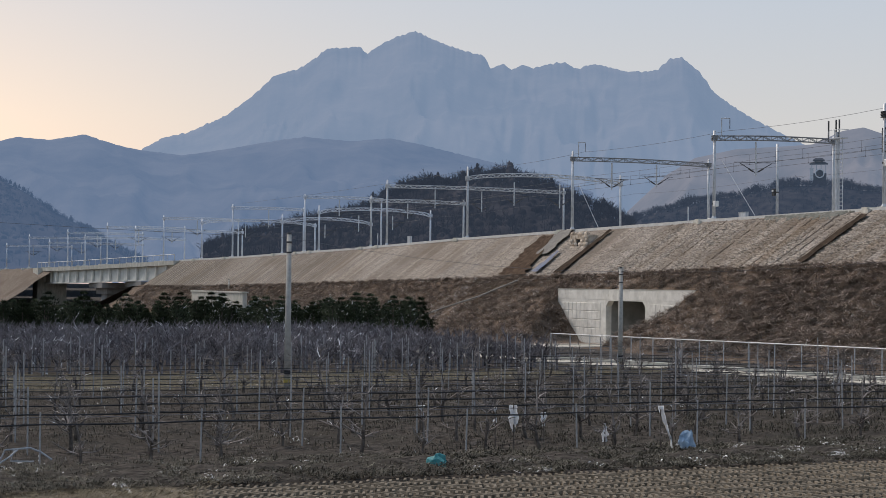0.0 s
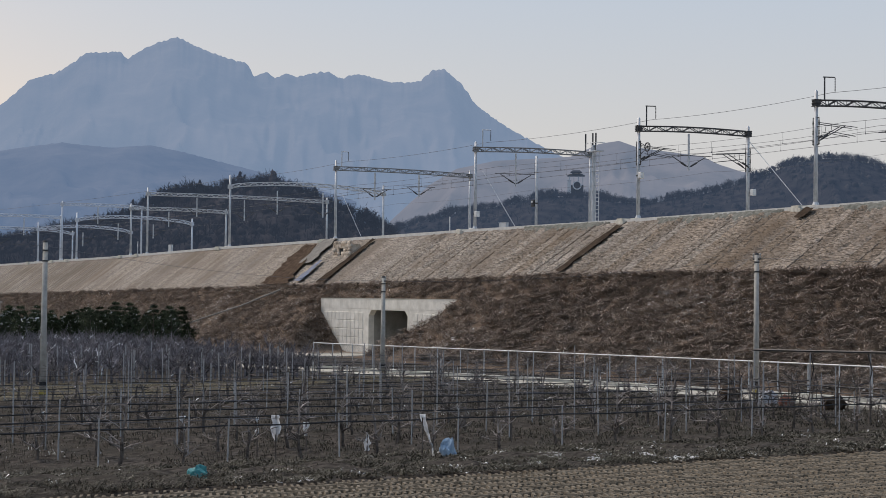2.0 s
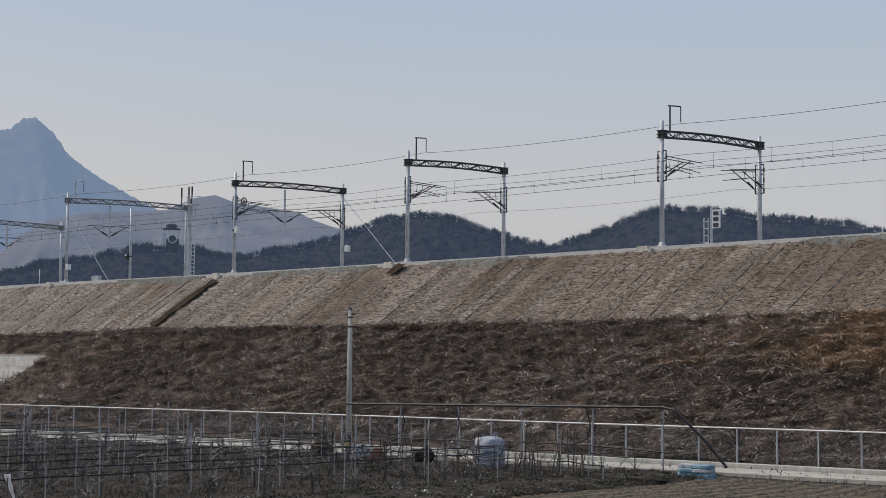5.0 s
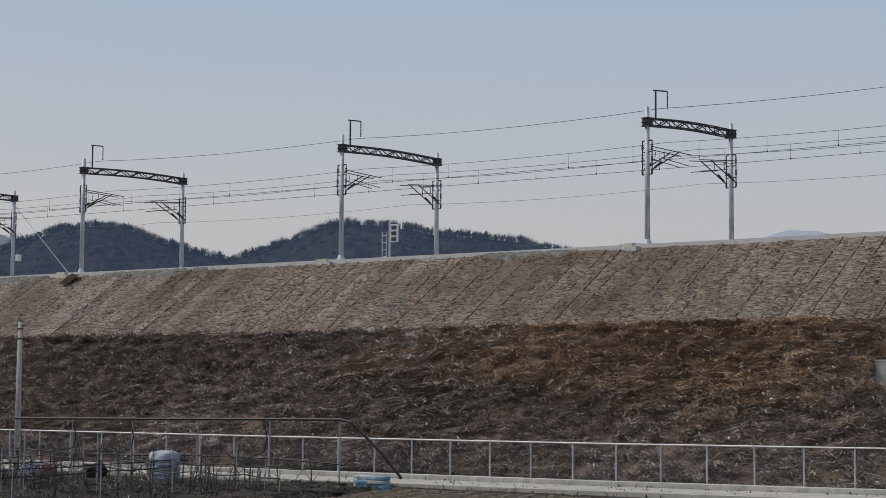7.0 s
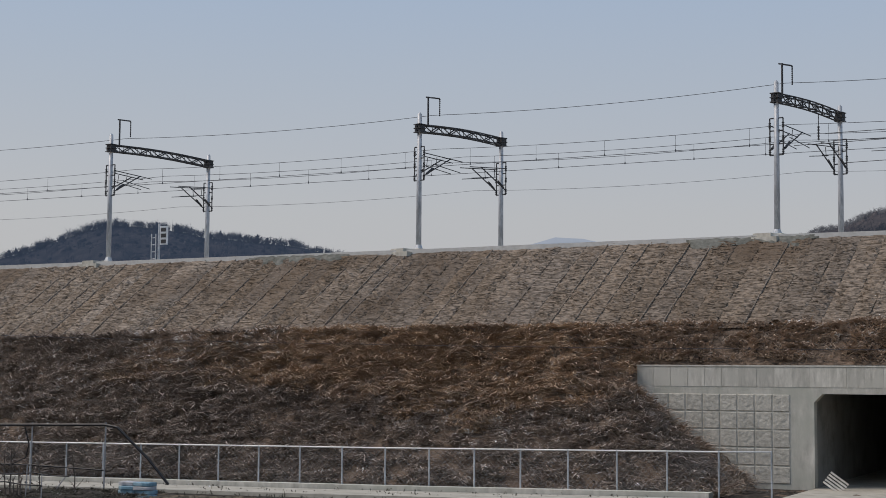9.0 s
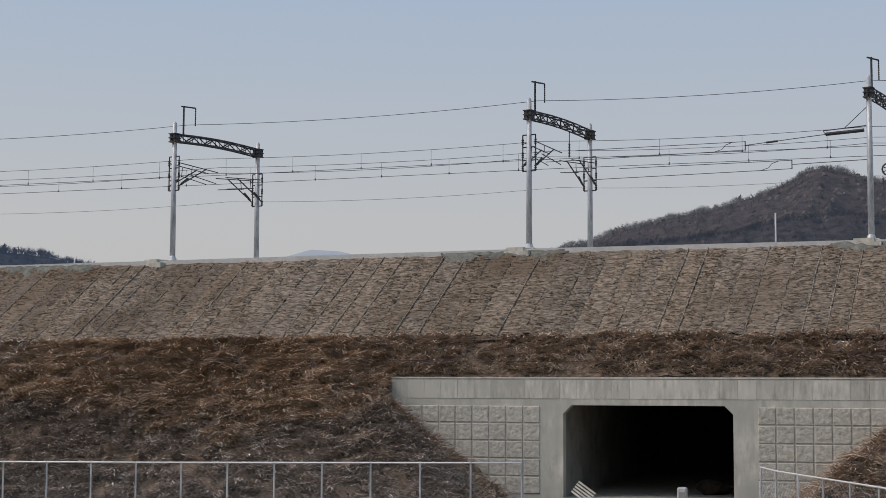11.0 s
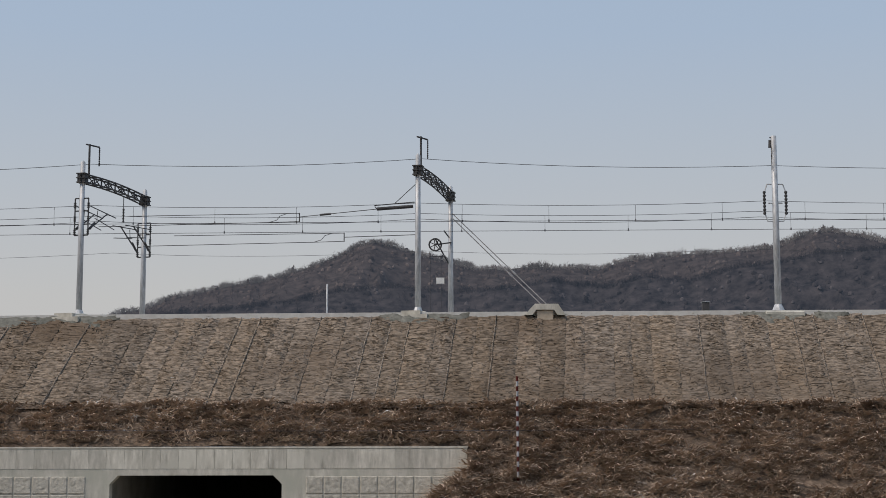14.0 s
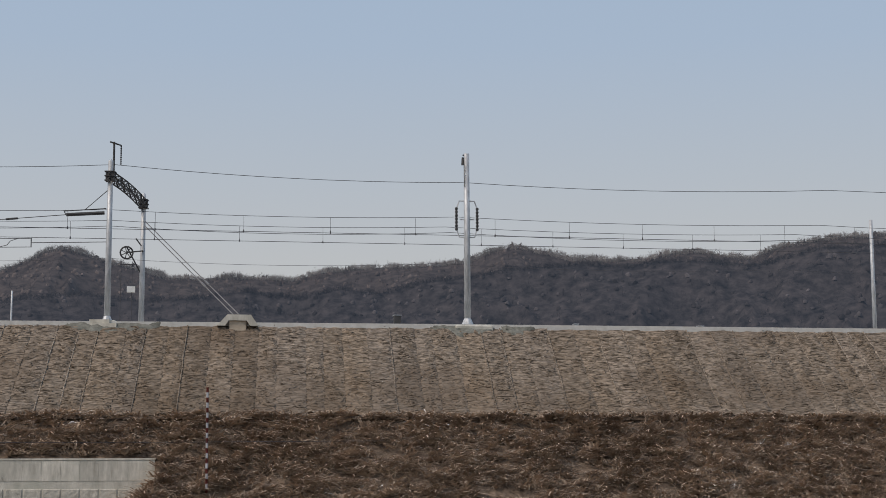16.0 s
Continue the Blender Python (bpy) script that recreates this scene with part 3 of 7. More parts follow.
def gantry(x, far_y, top=24.5, beam_z=23.5, near_y=None, arch=False, arms=True, bracket=True, drops=(), hangers=(), lean=0.0):
    """Two tubular posts joined over the tracks by a lattice beam."""
    y0 = row_y(x) if near_y is None else near_y
    zb = rail_z(x)
    g = tagged(new("railway_gantry"), FRAME_LABEL, "gantry", "gantries over the tracks")
    g.location = (x, y0, zb)
    g.rotation_euler = (0, 0, -math.atan2(lean, far_y - y0))
    h, bz, s = top - zb, beam_z - zb, far_y - y0
    for k, yy in enumerate((0.0, s)):
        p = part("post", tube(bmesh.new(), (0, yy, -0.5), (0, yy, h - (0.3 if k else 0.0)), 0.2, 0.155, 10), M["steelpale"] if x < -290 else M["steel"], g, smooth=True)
        bm = bmesh.new()
        tube(bm, (0, yy, h - (0.3 if k else 0.0)), (0, yy, h + 0.12 - (0.3 if k else 0.0)), 0.155, 0.06, 10)
        part("post_cap", bm, M["steel"], p)
        bm = bmesh.new()
        tube(bm, (0, yy, 0.0), (0, yy, 0.35), 0.34, 0.2, 10)
        part("flange", bm, M["steel"], p)
        bm = bmesh.new()
        box(bm, -0.62, yy - 0.6, -0.7, 0.62, yy + 0.6, 0.05)
        bmesh.ops.bevel(bm, geom=list(bm.edges), offset=0.05, segments=1, affect="EDGES")
        if k == 0:
            box(bm, -1.05, -2.2, -0.62, 1.05, 0.55, -0.28)
            box(bm, -0.6, -2.1, -0.28, 0.6, 0.55, -0.04)
        part("footing", bm, M["concrete"], g, "pale concrete footing")
    # lattice beam: four chords, zigzag webs and uprights
    bm = bmesh.new()
    n = max(8, int(s / 0.95))
    sag = 0.9 if arch else 0.14
    rise = lambda t: sag * math.sin(t * math.pi) ** (0.6 if arch else 1.0)
    # beams get paler with distance; the farthest carry haze in their colour
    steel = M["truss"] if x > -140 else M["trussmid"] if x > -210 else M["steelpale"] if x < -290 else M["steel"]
    pts = {}
    for i in range(n + 1):
        t = i / n
        for dx in (-0.22, 0.22):
            for dz in (-0.25, 0.25):
                pts[i, dx, dz] = Vector((dx, 0.15 + (s - 0.3) * t, bz + dz + rise(t)))
    for i in range(n):
        for dx in (-0.22, 0.22):
            for dz in (-0.25, 0.25):
                tube(bm, pts[i, dx, dz], pts[i + 1, dx, dz], 0.055, n=4, caps=False)
            a, b = (-0.25, 0.25) if i % 2 else (0.25, -0.25)
            tube(bm, pts[i, dx, a], pts[i + 1, dx, b], 0.045, n=4, caps=False)
            tube(bm, pts[i, dx, -0.25], pts[i, dx, 0.25], 0.03, n=4, caps=False)
        for dz in (-0.25, 0.25):
            a, b = (-0.22, 0.22) if i % 2 else (0.22, -0.22)
            tube(bm, pts[i, a, dz], pts[i + 1, b, dz], 0.03, n=4, caps=False)
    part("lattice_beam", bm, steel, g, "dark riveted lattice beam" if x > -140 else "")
    for yy in (0.0, s):
        bm = bmesh.new()
        box(bm, -0.25, yy - 0.24, bz - 0.25, 0.25, yy + 0.3, bz + 0.25)
        clamp = part("beam_clamp", bm, steel, g)
        for zz in (bz - 0.31, bz - 0.03, bz + 0.25):
            bm = bmesh.new()
            box(bm, -0.31, yy - 0.3, zz, 0.31, yy + 0.33, zz + 0.06)
            part("flange_plate", bm, steel, clamp)
        for zz in (bz - 0.14, bz + 0.14):
            part("bolt", tube(bmesh.new(), (0, yy - 0.42, zz), (0, yy - 0.2, zz), 0.05, 0.05, 6), steel, clamp)
    if bracket:      # raised holder of the earth wire
        bm = bmesh.new()
        pipe(bm, [(0, 0.85, bz + 0.2), (0, 0.85, bz + 2.35)], 0.07)
        pipe(bm, [(-0.25, 0.85, bz + 2.35), (0.25, 1.75, bz + 2.3)], 0.055)
        b = part("wire_holder", bm, M["truss"] if x > -140 else M["steel"], g)
        bm = bmesh.new()
        ribbed(bm, (0.25, 1.75, bz + 2.3), (0.25, 1.75, bz + 1.05), 0.055, 9)
        part("insulator", bm, M["truss"], b)
    if arms:
        top_z = h - 2.3
        for yy, sgn, drop in ((0.0, 1.0, 0.0), (s, -1.0, 0.25)):
            bm = bmesh.new()
            zt, zl = top_z - drop, top_z - 2.35 - drop
            for xx in (-0.46, 0.46):
                pipe(bm, [(xx, yy, zt), (xx, yy, zl)], 0.045)
            for zz in (zt, zt - 0.8, zl + 0.7, zl):
                pipe(bm, [(-0.46, yy, zz), (0.46, yy, zz)], 0.045)
            f = part("insulator_frame", bm, M["truss"], g)
            for xx in (-0.46, 0.46):
                for zz in (zt - 0.25, zt - 1.1, zl + 0.4):
                    part("insulator", ribbed(bmesh.new(), (xx, yy, zz), (xx, yy, zz - 0.38), 0.09, 3), M["truss"], f)
            for xx in (-0.46, 0.46):
                bm = bmesh.new()
                pipe(bm, [(xx, yy, zt - 0.45), (xx, yy + sgn * 3.9, zt - 0.7)], 0.035)
                pipe(bm, [(xx, yy, zl + 0.3), (xx, yy + sgn * 2.7, zt - 0.6)], 0.045)
                pipe(bm, [(xx, yy + sgn * 0.9, zt - 1.15), (xx, yy + sgn * 3.7, zt - 1.5)], 0.03)
                pipe(bm, [(xx, yy + sgn * 1.3, zt - 0.6), (xx, yy + sgn * 1.2, zt - 1.25)], 0.025)
                tube(bm, (xx, yy + sgn * 0.25, zl + 0.45), (xx, yy + sgn * 0.9, zl + 0.9), 0.085, 0.085, 6)
                part("cantilever", bm, M["truss"], g)
    for dy, low in hangers:   # insulator rods under the beam
        rod = part("hanger_rod", tube(bmesh.new(), (0, dy, bz - 0.2), (0, dy, bz - low * 0.5), 0.03, 0.03, 5), M["truss"], g)
        part("insulator", ribbed(bmesh.new(), (0, dy, bz - low * 0.5), (0, dy, bz - low), 0.075, 5), M["truss"], rod)
    for dy, low in drops:     # posts hanging from the beam
        bm = bmesh.new()
        tube(bm, (0, dy, bz - 0.3), (0, dy, bz - low), 0.11, 0.11, 8)
        d = part("drop_post", bm, M["steel"], g)
        bm = bmesh.new()
        for sg in (-1, 1):
            pipe(bm, [(0, dy, bz - low + 0.3), (0, dy + sg * 1.9, bz - low + 1.4)], 0.05)
            pipe(bm, [(0, dy, bz - low + 1.5), (0, dy + sg * 2.6, bz - low + 1.5)], 0.04)
            tube(bm, (0, dy + sg * 0.3, bz - low + 0.45), (0, dy + sg * 0.9, bz - low + 0.8), 0.1, 0.1, 6)
        part("cantilever", bm, M["truss"], d)
    return g


gantry(-23.2, 109.3, top=25.0, beam_z=24.0, lean=2.3, hangers=((6.0, 2.0),))
for gx, gy, gl in ((-48.2, 108.6, 2.9), (-74.4, 110.8, 1.9), (-102.5, 110.6, 2.2)):
    gantry(gx, gy, lean=gl)
gantry(-2.0, 110.4, top=25.4, beam_z=24.45, arms=False, lean=2.1)
gantry(-127.3, 112.4, top=24.36, beam_z=23.35, drops=((5.6, 4.0),), lean=2.7)
gantry(-157.8, 114.5, top=24.3, beam_z=23.5, drops=((5.0, 4.2),), arms=False, lean=3.4)
gantry(-193.0, 121.4, top=24.5, beam_z=23.5, drops=((6.0, 4.0), (13.0, 3.4)), arms=False)
gantry(-228.3, 127.0, top=24.6, beam_z=22.9, arch=True, drops=((8.0, 4.0), (16.0, 4.2)), arms=False, bracket=False)
gantry(-261.3, 133.6, top=24.4, beam_z=23.4, drops=((9.0, 3.6), (18.0, 4.0)), arms=False, bracket=False)
gantry(-268.8, 117.0, top=22.0, beam_z=21.2, drops=((7.0, 3.0),), arms=False, bracket=False)
gantry(-291.5, 119.8, top=21.2, beam_z=19.9, arch=True, drops=((8.0, 3.5), (15.0, 3.0)), arms=False, bracket=False)
gantry(-298.2, 112.0, top=23.6, beam_z=23.1, drops=((7.0, 3.5),), arms=False, bracket=False)
gantry(-309.4, 114.0, top=20.0, beam_z=18.6, arch=True, drops=((9.0, 3.0),), arms=False, bracket=False)
gantry(-335.8, 108.0, top=23.1, beam_z=22.4, drops=((8.0, 4.0),), arms=False, bracket=False)
gantry(-352.0, 116.0, top=20.5, beam_z=19.6, arch=True, drops=((10.0, 3.0),), arms=False, bracket=False)
gantry(-374.2, 104.0, top=21.9, beam_z=21.3, drops=((8.0, 4.0),), arms=False, bracket=False)
gantry(-392.0, 110.0, top=20.0, beam_z=19.0, drops=((9.0, 3.0),), arms=False, bracket=False)
gantry(-411.5, 100.0, top=21.2, beam_z=20.2, drops=((8.0, 4.0),), arms=False, bracket=False)
gantry(-428.0, 104.0, top=18.6, beam_z=17.8, drops=((8.0, 3.0),), arms=False, bracket=False)
gantry(-443.8, 96.0, top=20.3, beam_z=19.4, drops=((8.0, 4.0),), arms=False, bracket=False)
gantry(-462.0, 100.0, top=18.0, beam_z=17.0, drops=((9.0, 3.0),), arms=False, bracket=False)
gantry(-483.5, 92.0, top=19.9, beam_z=18.9, drops=((8.0, 4.0),), arms=False, bracket=False)
gantry(-510.0, 88.0, top=17.8, beam_z=16.9, drops=((8.0, 3.0),), arms=False, bracket=False)


def single_post(x, y, z0, z1, frames=False, label="single grey tubular railway mast on a concrete footing"):
    g = tagged(new("railway_mast"), label, "mast", "railway masts")
    g.location = (x, y, z0)
    h = z1 - z0
    part("post", tube(bmesh.new(), (0, 0, -0.3), (0, 0, h), 0.22 if frames else 0.16 if h > 6 else 0.07, 0.18 if frames else 0.13 if h > 6 else 0.06, 10), M["steel"], g, smooth=True)
    part("flange", tube(bmesh.new(), (0, 0, 0.0), (0, 0, 0.4), 0.4 if h > 6 else 0.14, 0.22 if h > 6 else 0.08, 10), M["steel"], g)
    bm = bmesh.new()
    box(bm, -1.2 if frames else -0.4, -2.2 if frames else -0.7, -0.65 if frames else -0.9, 1.2 if frames else 0.4, 0.7, -0.22 if frames else 0.02)
    bmesh.ops.bevel(bm, geom=list(bm.edges), offset=0.06, segments=1, affect="EDGES")
    part("footing", bm, M["concrete"], g, "pale concrete footing")
    if frames:
        bm = bmesh.new()
        tube(bm, (-0.25, 0, h - 0.25), (-0.25, 0, h - 0.75), 0.07, 0.1, 6)
        pipe(bm, [(-0.25, 0, h - 0.1), (0.1, 0, h - 0.1)], 0.05)
        pipe(bm, [(-0.2, -0.2, h - 0.7), (-0.18, -0.2, h - 2.2)], 0.025)
        part("wire_clamp", bm, M["truss"], g)
        zt = h - 3.1
        for sx in (-1, 1):
            bm = bmesh.new()
            pipe(bm, [(0.1 * sx, 0, zt), (0.5 * sx, 0, zt), (0.68 * sx, 0, zt - 0.5), (0.68 * sx, 0, zt - 1.8), (0.5 * sx, 0, zt - 2.35), (0.1 * sx, 0, zt - 2.35)], 0.045)
            pipe(bm, [(0.1 * sx, 0, zt - 1.2), (0.45 * sx, 0, zt - 1.2)], 0.045)
            f = part("insulator_frame", bm, M["steel"], g)
            bm = bmesh.new()
            ribbed(bm, (0.68 * sx, 0, zt - 0.4), (0.68 * sx, 0, zt - 1.95), 0.11, 7)
            part("insulator", bm, M["truss"], f)
    return g


single_post(20.5, 100.0, 15.5, 26.6, True)
single_post(52.2, 108.0, 15.4, 24.3, False, "slim grey tubular mast beyond the tracks")
single_post(-154.0, 106.0, 14.0, 22.8, False, "slim grey tubular mast beyond the tracks")
for px, pz in ((-8.6, 18.55), (-300.0, 16.5), (-183.0, 17.0)):
    single_post(px, 112.0, rail_z(px) - 0.3, pz, False, "short slim grey post beside the tracks")


def sagging(a, b, sag, n=10):
    a, b = Vector(a), Vector(b)
    return [a.lerp(b, k / n) - Vector((0, 0, sag * 4 * (k / n) * (1 - k / n))) for k in range(n + 1)]


SUPPORTS = (-335.8, -298.2, -261.3, -228.3, -193.0, -157.8, -127.3, -102.5, -74.4, -48.2, -23.2, -2.0, 20.5, 46.0, 72.0, 98.0)


def catenary(dy, label):
    """A carrier wire, a contact wire and droppers over one track."""
    g = tagged(new("overhead_line"), label, "overhead wire", "overhead wires")
    carrier, contact, dropper = bmesh.new(), bmesh.new(), bmesh.new()
    run = []
    for a, b in zip(SUPPORTS, SUPPORTS[1:]):
        za, zb = rail_z(a), rail_z(b)
        pts = sagging((a, row_y(a) + dy, za + 7.45), (b, row_y(b) + dy, zb + 7.45), 0.22)
        run += pts if not run else pts[1:]
        n = max(3, round((b - a) / 5.2))
        for k in range(n):
            t = (k + 0.5) / n
            p = pts[0].lerp(pts[-1], t)
            low = za + (zb - za) * t + 6.22
            pipe(dropper, [(p.x, p.y, p.z - 0.88 * t * (1 - t)), (p.x, p.y, low)], 0.012, 3)
            tube(dropper, (p.x, p.y, low - 0.05), (p.x, p.y, low + 0.12), 0.05, 0.03, 4)
    pipe(carrier, run, 0.017, 4)
    pipe(contact, [(a, row_y(a) + dy, rail_z(a) + 6.22) for a in SUPPORTS], 0.019, 4)
    part("carrier_wire", carrier, M["wire"], g)
    part("contact_wire", contact, M["wire"], g)
    part("dropper", dropper, M["wire"], g)["kind"] = "stuff"


catenary(3.1, "overhead carrier and contact wires with droppers over the nearer track")
catenary(7.5, "overhead carrier and contact wires with droppers over the farther track")


def plain_wire(pts_z, dy, label, r=0.019, sag=0.3):
    bm, run = bmesh.new(), []
    for (a, za), (b, zb) in zip(pts_z, pts_z[1:]):
        run += sagging((a, row_y(a) + dy, za), (b, row_y(b) + dy, zb), sag)[1 if run else 0:]
    pipe(bm, run, r, 4)
    tagged(finish("line_wire", bm, M["wire"]), label, "wire", "line wires")


plain_wire([(-335, 23.4), (-228.3, 24.4), (-193, 24.5), (-157.8, 24.4), (-127.3, 24.35), (-102.3, 24.5), (-74.2, 24.45), (-48, 24.65), (-23, 25.2), (-1.8, 25.5), (20.7, 25.0), (46, 25.2), (98, 25.8)], 1.6, "thin dark earth wire carried above the gantries")
plain_wire([(x, rail_z(x) + 5.15) for x in SUPPORTS], 9.4, "thin dark feeder wire behind the tracks", 0.012)
plain_wire([(x, rail_z(x) + 6.75) for x in SUPPORTS], 5.4, "thin dark return wire between the tracks", 0.018)


def tension_gear():
    """Tensioning end of a wire run at the gantry next to the anchor."""
    x = -2.0
    g = tagged(new("tension_insulator"), "black insulator rods tensioning a wire at the gantry post", "insulator")
    bm = bmesh.new()
    tube(bm, (x - 0.3, 100, 22.15), (x - 2.6, 100, 21.98), 0.11, 0.11, 8)
    part("insulator", bm, M["truss"], g)
    bm = bmesh.new()
    pipe(bm, [(x - 2.6, 100, 21.98), (x - 2.75, 100, 22.2), (x - 0.2, 100, 22.42)], 0.035)
    pipe(bm, [(x, 100, 23.7), (x - 1.5, 100, 22.3)], 0.025)
    pipe(bm, [(x - 2.6, 100, 21.98), (x - 7.5, 100.4, 21.55)], 0.025)
    tube(bm, (x - 5.5, 100.25, 21.72), (x - 6.2, 100.3, 21.66), 0.07, 0.07, 6)
    part("tie_rod", bm, M["truss"], g)
    for dx, dy, top in ((7.5, 100.4, 21.78), (4.7, 100.9, 20.58)):      # square yokes that part two wires
        bm = bmesh.new()
        low = top - 0.52
        pipe(bm, [(x - dx - 11.0, dy + 1.2, top + 0.02), (x - dx, dy, top)], 0.022)
        pipe(bm, [(x - dx, dy, low), (x - dx - 1.6, dy + 0.2, low - 0.02), (x - dx - 13.0, dy + 1.4, low - 0.1)], 0.022)
        tube(bm, (x - dx, dy, low - 0.03), (x - dx, dy, top + 0.03), 0.035, 0.035, 6)
        pipe(bm, [(x - dx - 1.9, dy + 0.2, low - 0.02), (x - dx - 1.45, dy + 0.2, low + 0.12), (x - dx - 1.25, dy + 0.2, top - 0.14), (x - dx - 0.8, dy + 0.1, top)], 0.02)
        part("yoke", bm, M["truss"], g)
    bm = bmesh.new()
    pipe(bm, [(x, 100, 20.35), (x - 4.7, 100.9, 20.32)], 0.025)
    part("tie_rod", bm, M["truss"], g)
    w = tagged(new("balance_tensioner"), "dark spoked balance wheel with hanging weight on a mast", "wheel")
    bm = bmesh.new()
    c = Vector((-1.0, 109.6, 21.0))
    ring = [c + Vector((0.42 * math.cos(k * math.tau / 14), 0, 0.42 * math.sin(k * math.tau / 14))) for k in range(15)]
    pipe(bm, ring, 0.06)
    for k in range(0, 14, 2):
        pipe(bm, [c, ring[k]], 0.03)
    part("wheel", bm, M["truss"], w)
    bm = bmesh.new()
    pipe(bm, [c, (0.1, 110.0, 21.2)], 0.05)
    pipe(bm, [c + Vector((0.0, 0, 0.4)), (0.0, 110.2, 19.6)], 0.05)
    pipe(bm, [(-0.4, 109.8, 22.0), (0.1, 110.2, 21.4), (0.1, 110.2, 19.2)], 0.05)
    part("bracket", bm, M["truss"], w)
    bm = bmesh.new()
    for xx in (-1.35, -0.6):
        pipe(bm, [(xx, 109.6, 20.4), (xx, 109.6, 15.6)], 0.025)
    pipe(bm, [(-1.4, 109.6, 20.2), (-0.3, 109.6, 20.2)], 0.04)
    part("guide_rods", bm, M["wire"], w)
    bm = bmesh.new()
    box(bm, -0.93, 109.4, 18.3, -0.38, 109.75, 18.7)
    part("weight", bm, material("white_weight", (0.6, 0.6, 0.58), (0.75, 0.75, 0.73), 4.0), w, "white balance weight")
    a = tagged(new("guy_anchor"), "pale concrete anchor block with two slanting guy rods", "anchor")
    bm = bmesh.new()
    outline = [(-1.25, 0.0), (-0.75, 0.0), (-0.55, 0.32), (0.55, 0.32), (0.75, 0.0), (1.25, 0.0), (0.8, 0.68), (-0.62, 0.68)]
    vs = [[bm.verts.new((5.8 + px, yy, 15.05 + pz)) for px, pz in outline] for yy in (97.55, 98.3)]
    for k in range(8):
        bm.faces.new((vs[0][k], vs[0][(k + 1) % 8], vs[1][(k + 1) % 8], vs[1][k]))
    for f in ((0, 1, 2, 7), (2, 3, 6, 7), (3, 4, 5, 6)):
        bm.faces.new([vs[0][k] for k in f])
        bm.faces.new([vs[1][k] for k in reversed(f)])
    bmesh.ops.recalc_face_normals(bm, faces=bm.faces)
    part("arch", bm, M["concrete"], a)
    bm = bmesh.new()
    box(bm, 5.3, 97.7, 14.6, 6.3, 98.2, 15.33)
    part("block", bm, material("tan_concrete", (0.46, 0.38, 0.29), (0.6, 0.51, 0.4), 3.0), a, "tan concrete block")
    rod = material("grey_guy_rod", (0.14, 0.14, 0.145), (0.22, 0.22, 0.225), 3.0, rough=0.6, metal=0.3, bump=0.0)
    for k, z0 in enumerate((23.3, 22.95)):
        bm = bmesh.new()
        high, foot = Vector((0.15, 110.2 - k * 0.2, z0)), Vector((6.0 - 0.35 * k, 98.2, 15.7))
        pipe(bm, [high, foot], 0.035)
        tube(bm, high.lerp(foot, 0.66), high.lerp(foot, 0.7), 0.07, 0.07, 6)
        part("guy_rod", bm, rod, a)


tension_gear()


def post_wheel():
    """Balance wheel held out from a gantry post."""
    w = tagged(new("line_tensioner"), "dark spoked balance wheel held out from a gantry post", "wheel")
    c = Vector((-125.9, 100.0, 21.4))
    ring = [c + Vector((0.42 * math.cos(k * math.tau / 14), 0, 0.42 * math.sin(k * math.tau / 14))) for k in range(15)]
    part("rim", pipe(bmesh.new(), ring, 0.06), M["truss"], w)
    for k in range(0, 14, 2):
        part("spoke", pipe(bmesh.new(), [c, ring[k]], 0.03), M["truss"], w)
    part("bracket", pipe(bmesh.new(), [(-127.2, 100.0, 20.6), c, (-127.2, 100.0, 22.0)], 0.045), M["truss"], w)
    g = tagged(new("track_signal"), "small black signal box clamped to a slim mast", "signal")
    bm = bmesh.new()
    box(bm, -154.75, 105.75, 16.9, -154.2, 106.2, 17.7)
    bmesh.ops.bevel(bm, geom=list(bm.edges), offset=0.05, segments=1, affect="EDGES")
    part("case", bm, M["truss"], g)
    part("lens", tube(bmesh.new(), (-154.47, 105.75, 17.45), (-154.47, 105.65, 17.45), 0.13, 0.13, 10), M["white_paint"], g, "pale lens")
    part("clamp", tube(bmesh.new(), (-154.0, 106.0, 17.2), (-154.0, 106.0, 17.35), 0.2, 0.2, 8), M["truss"], g)


M["white_paint"] = material("white_lamp_glass", (0.5, 0.5, 0.5), (0.65, 0.65, 0.64), 5.0, rough=0.3, bump=0.0)
post_wheel()


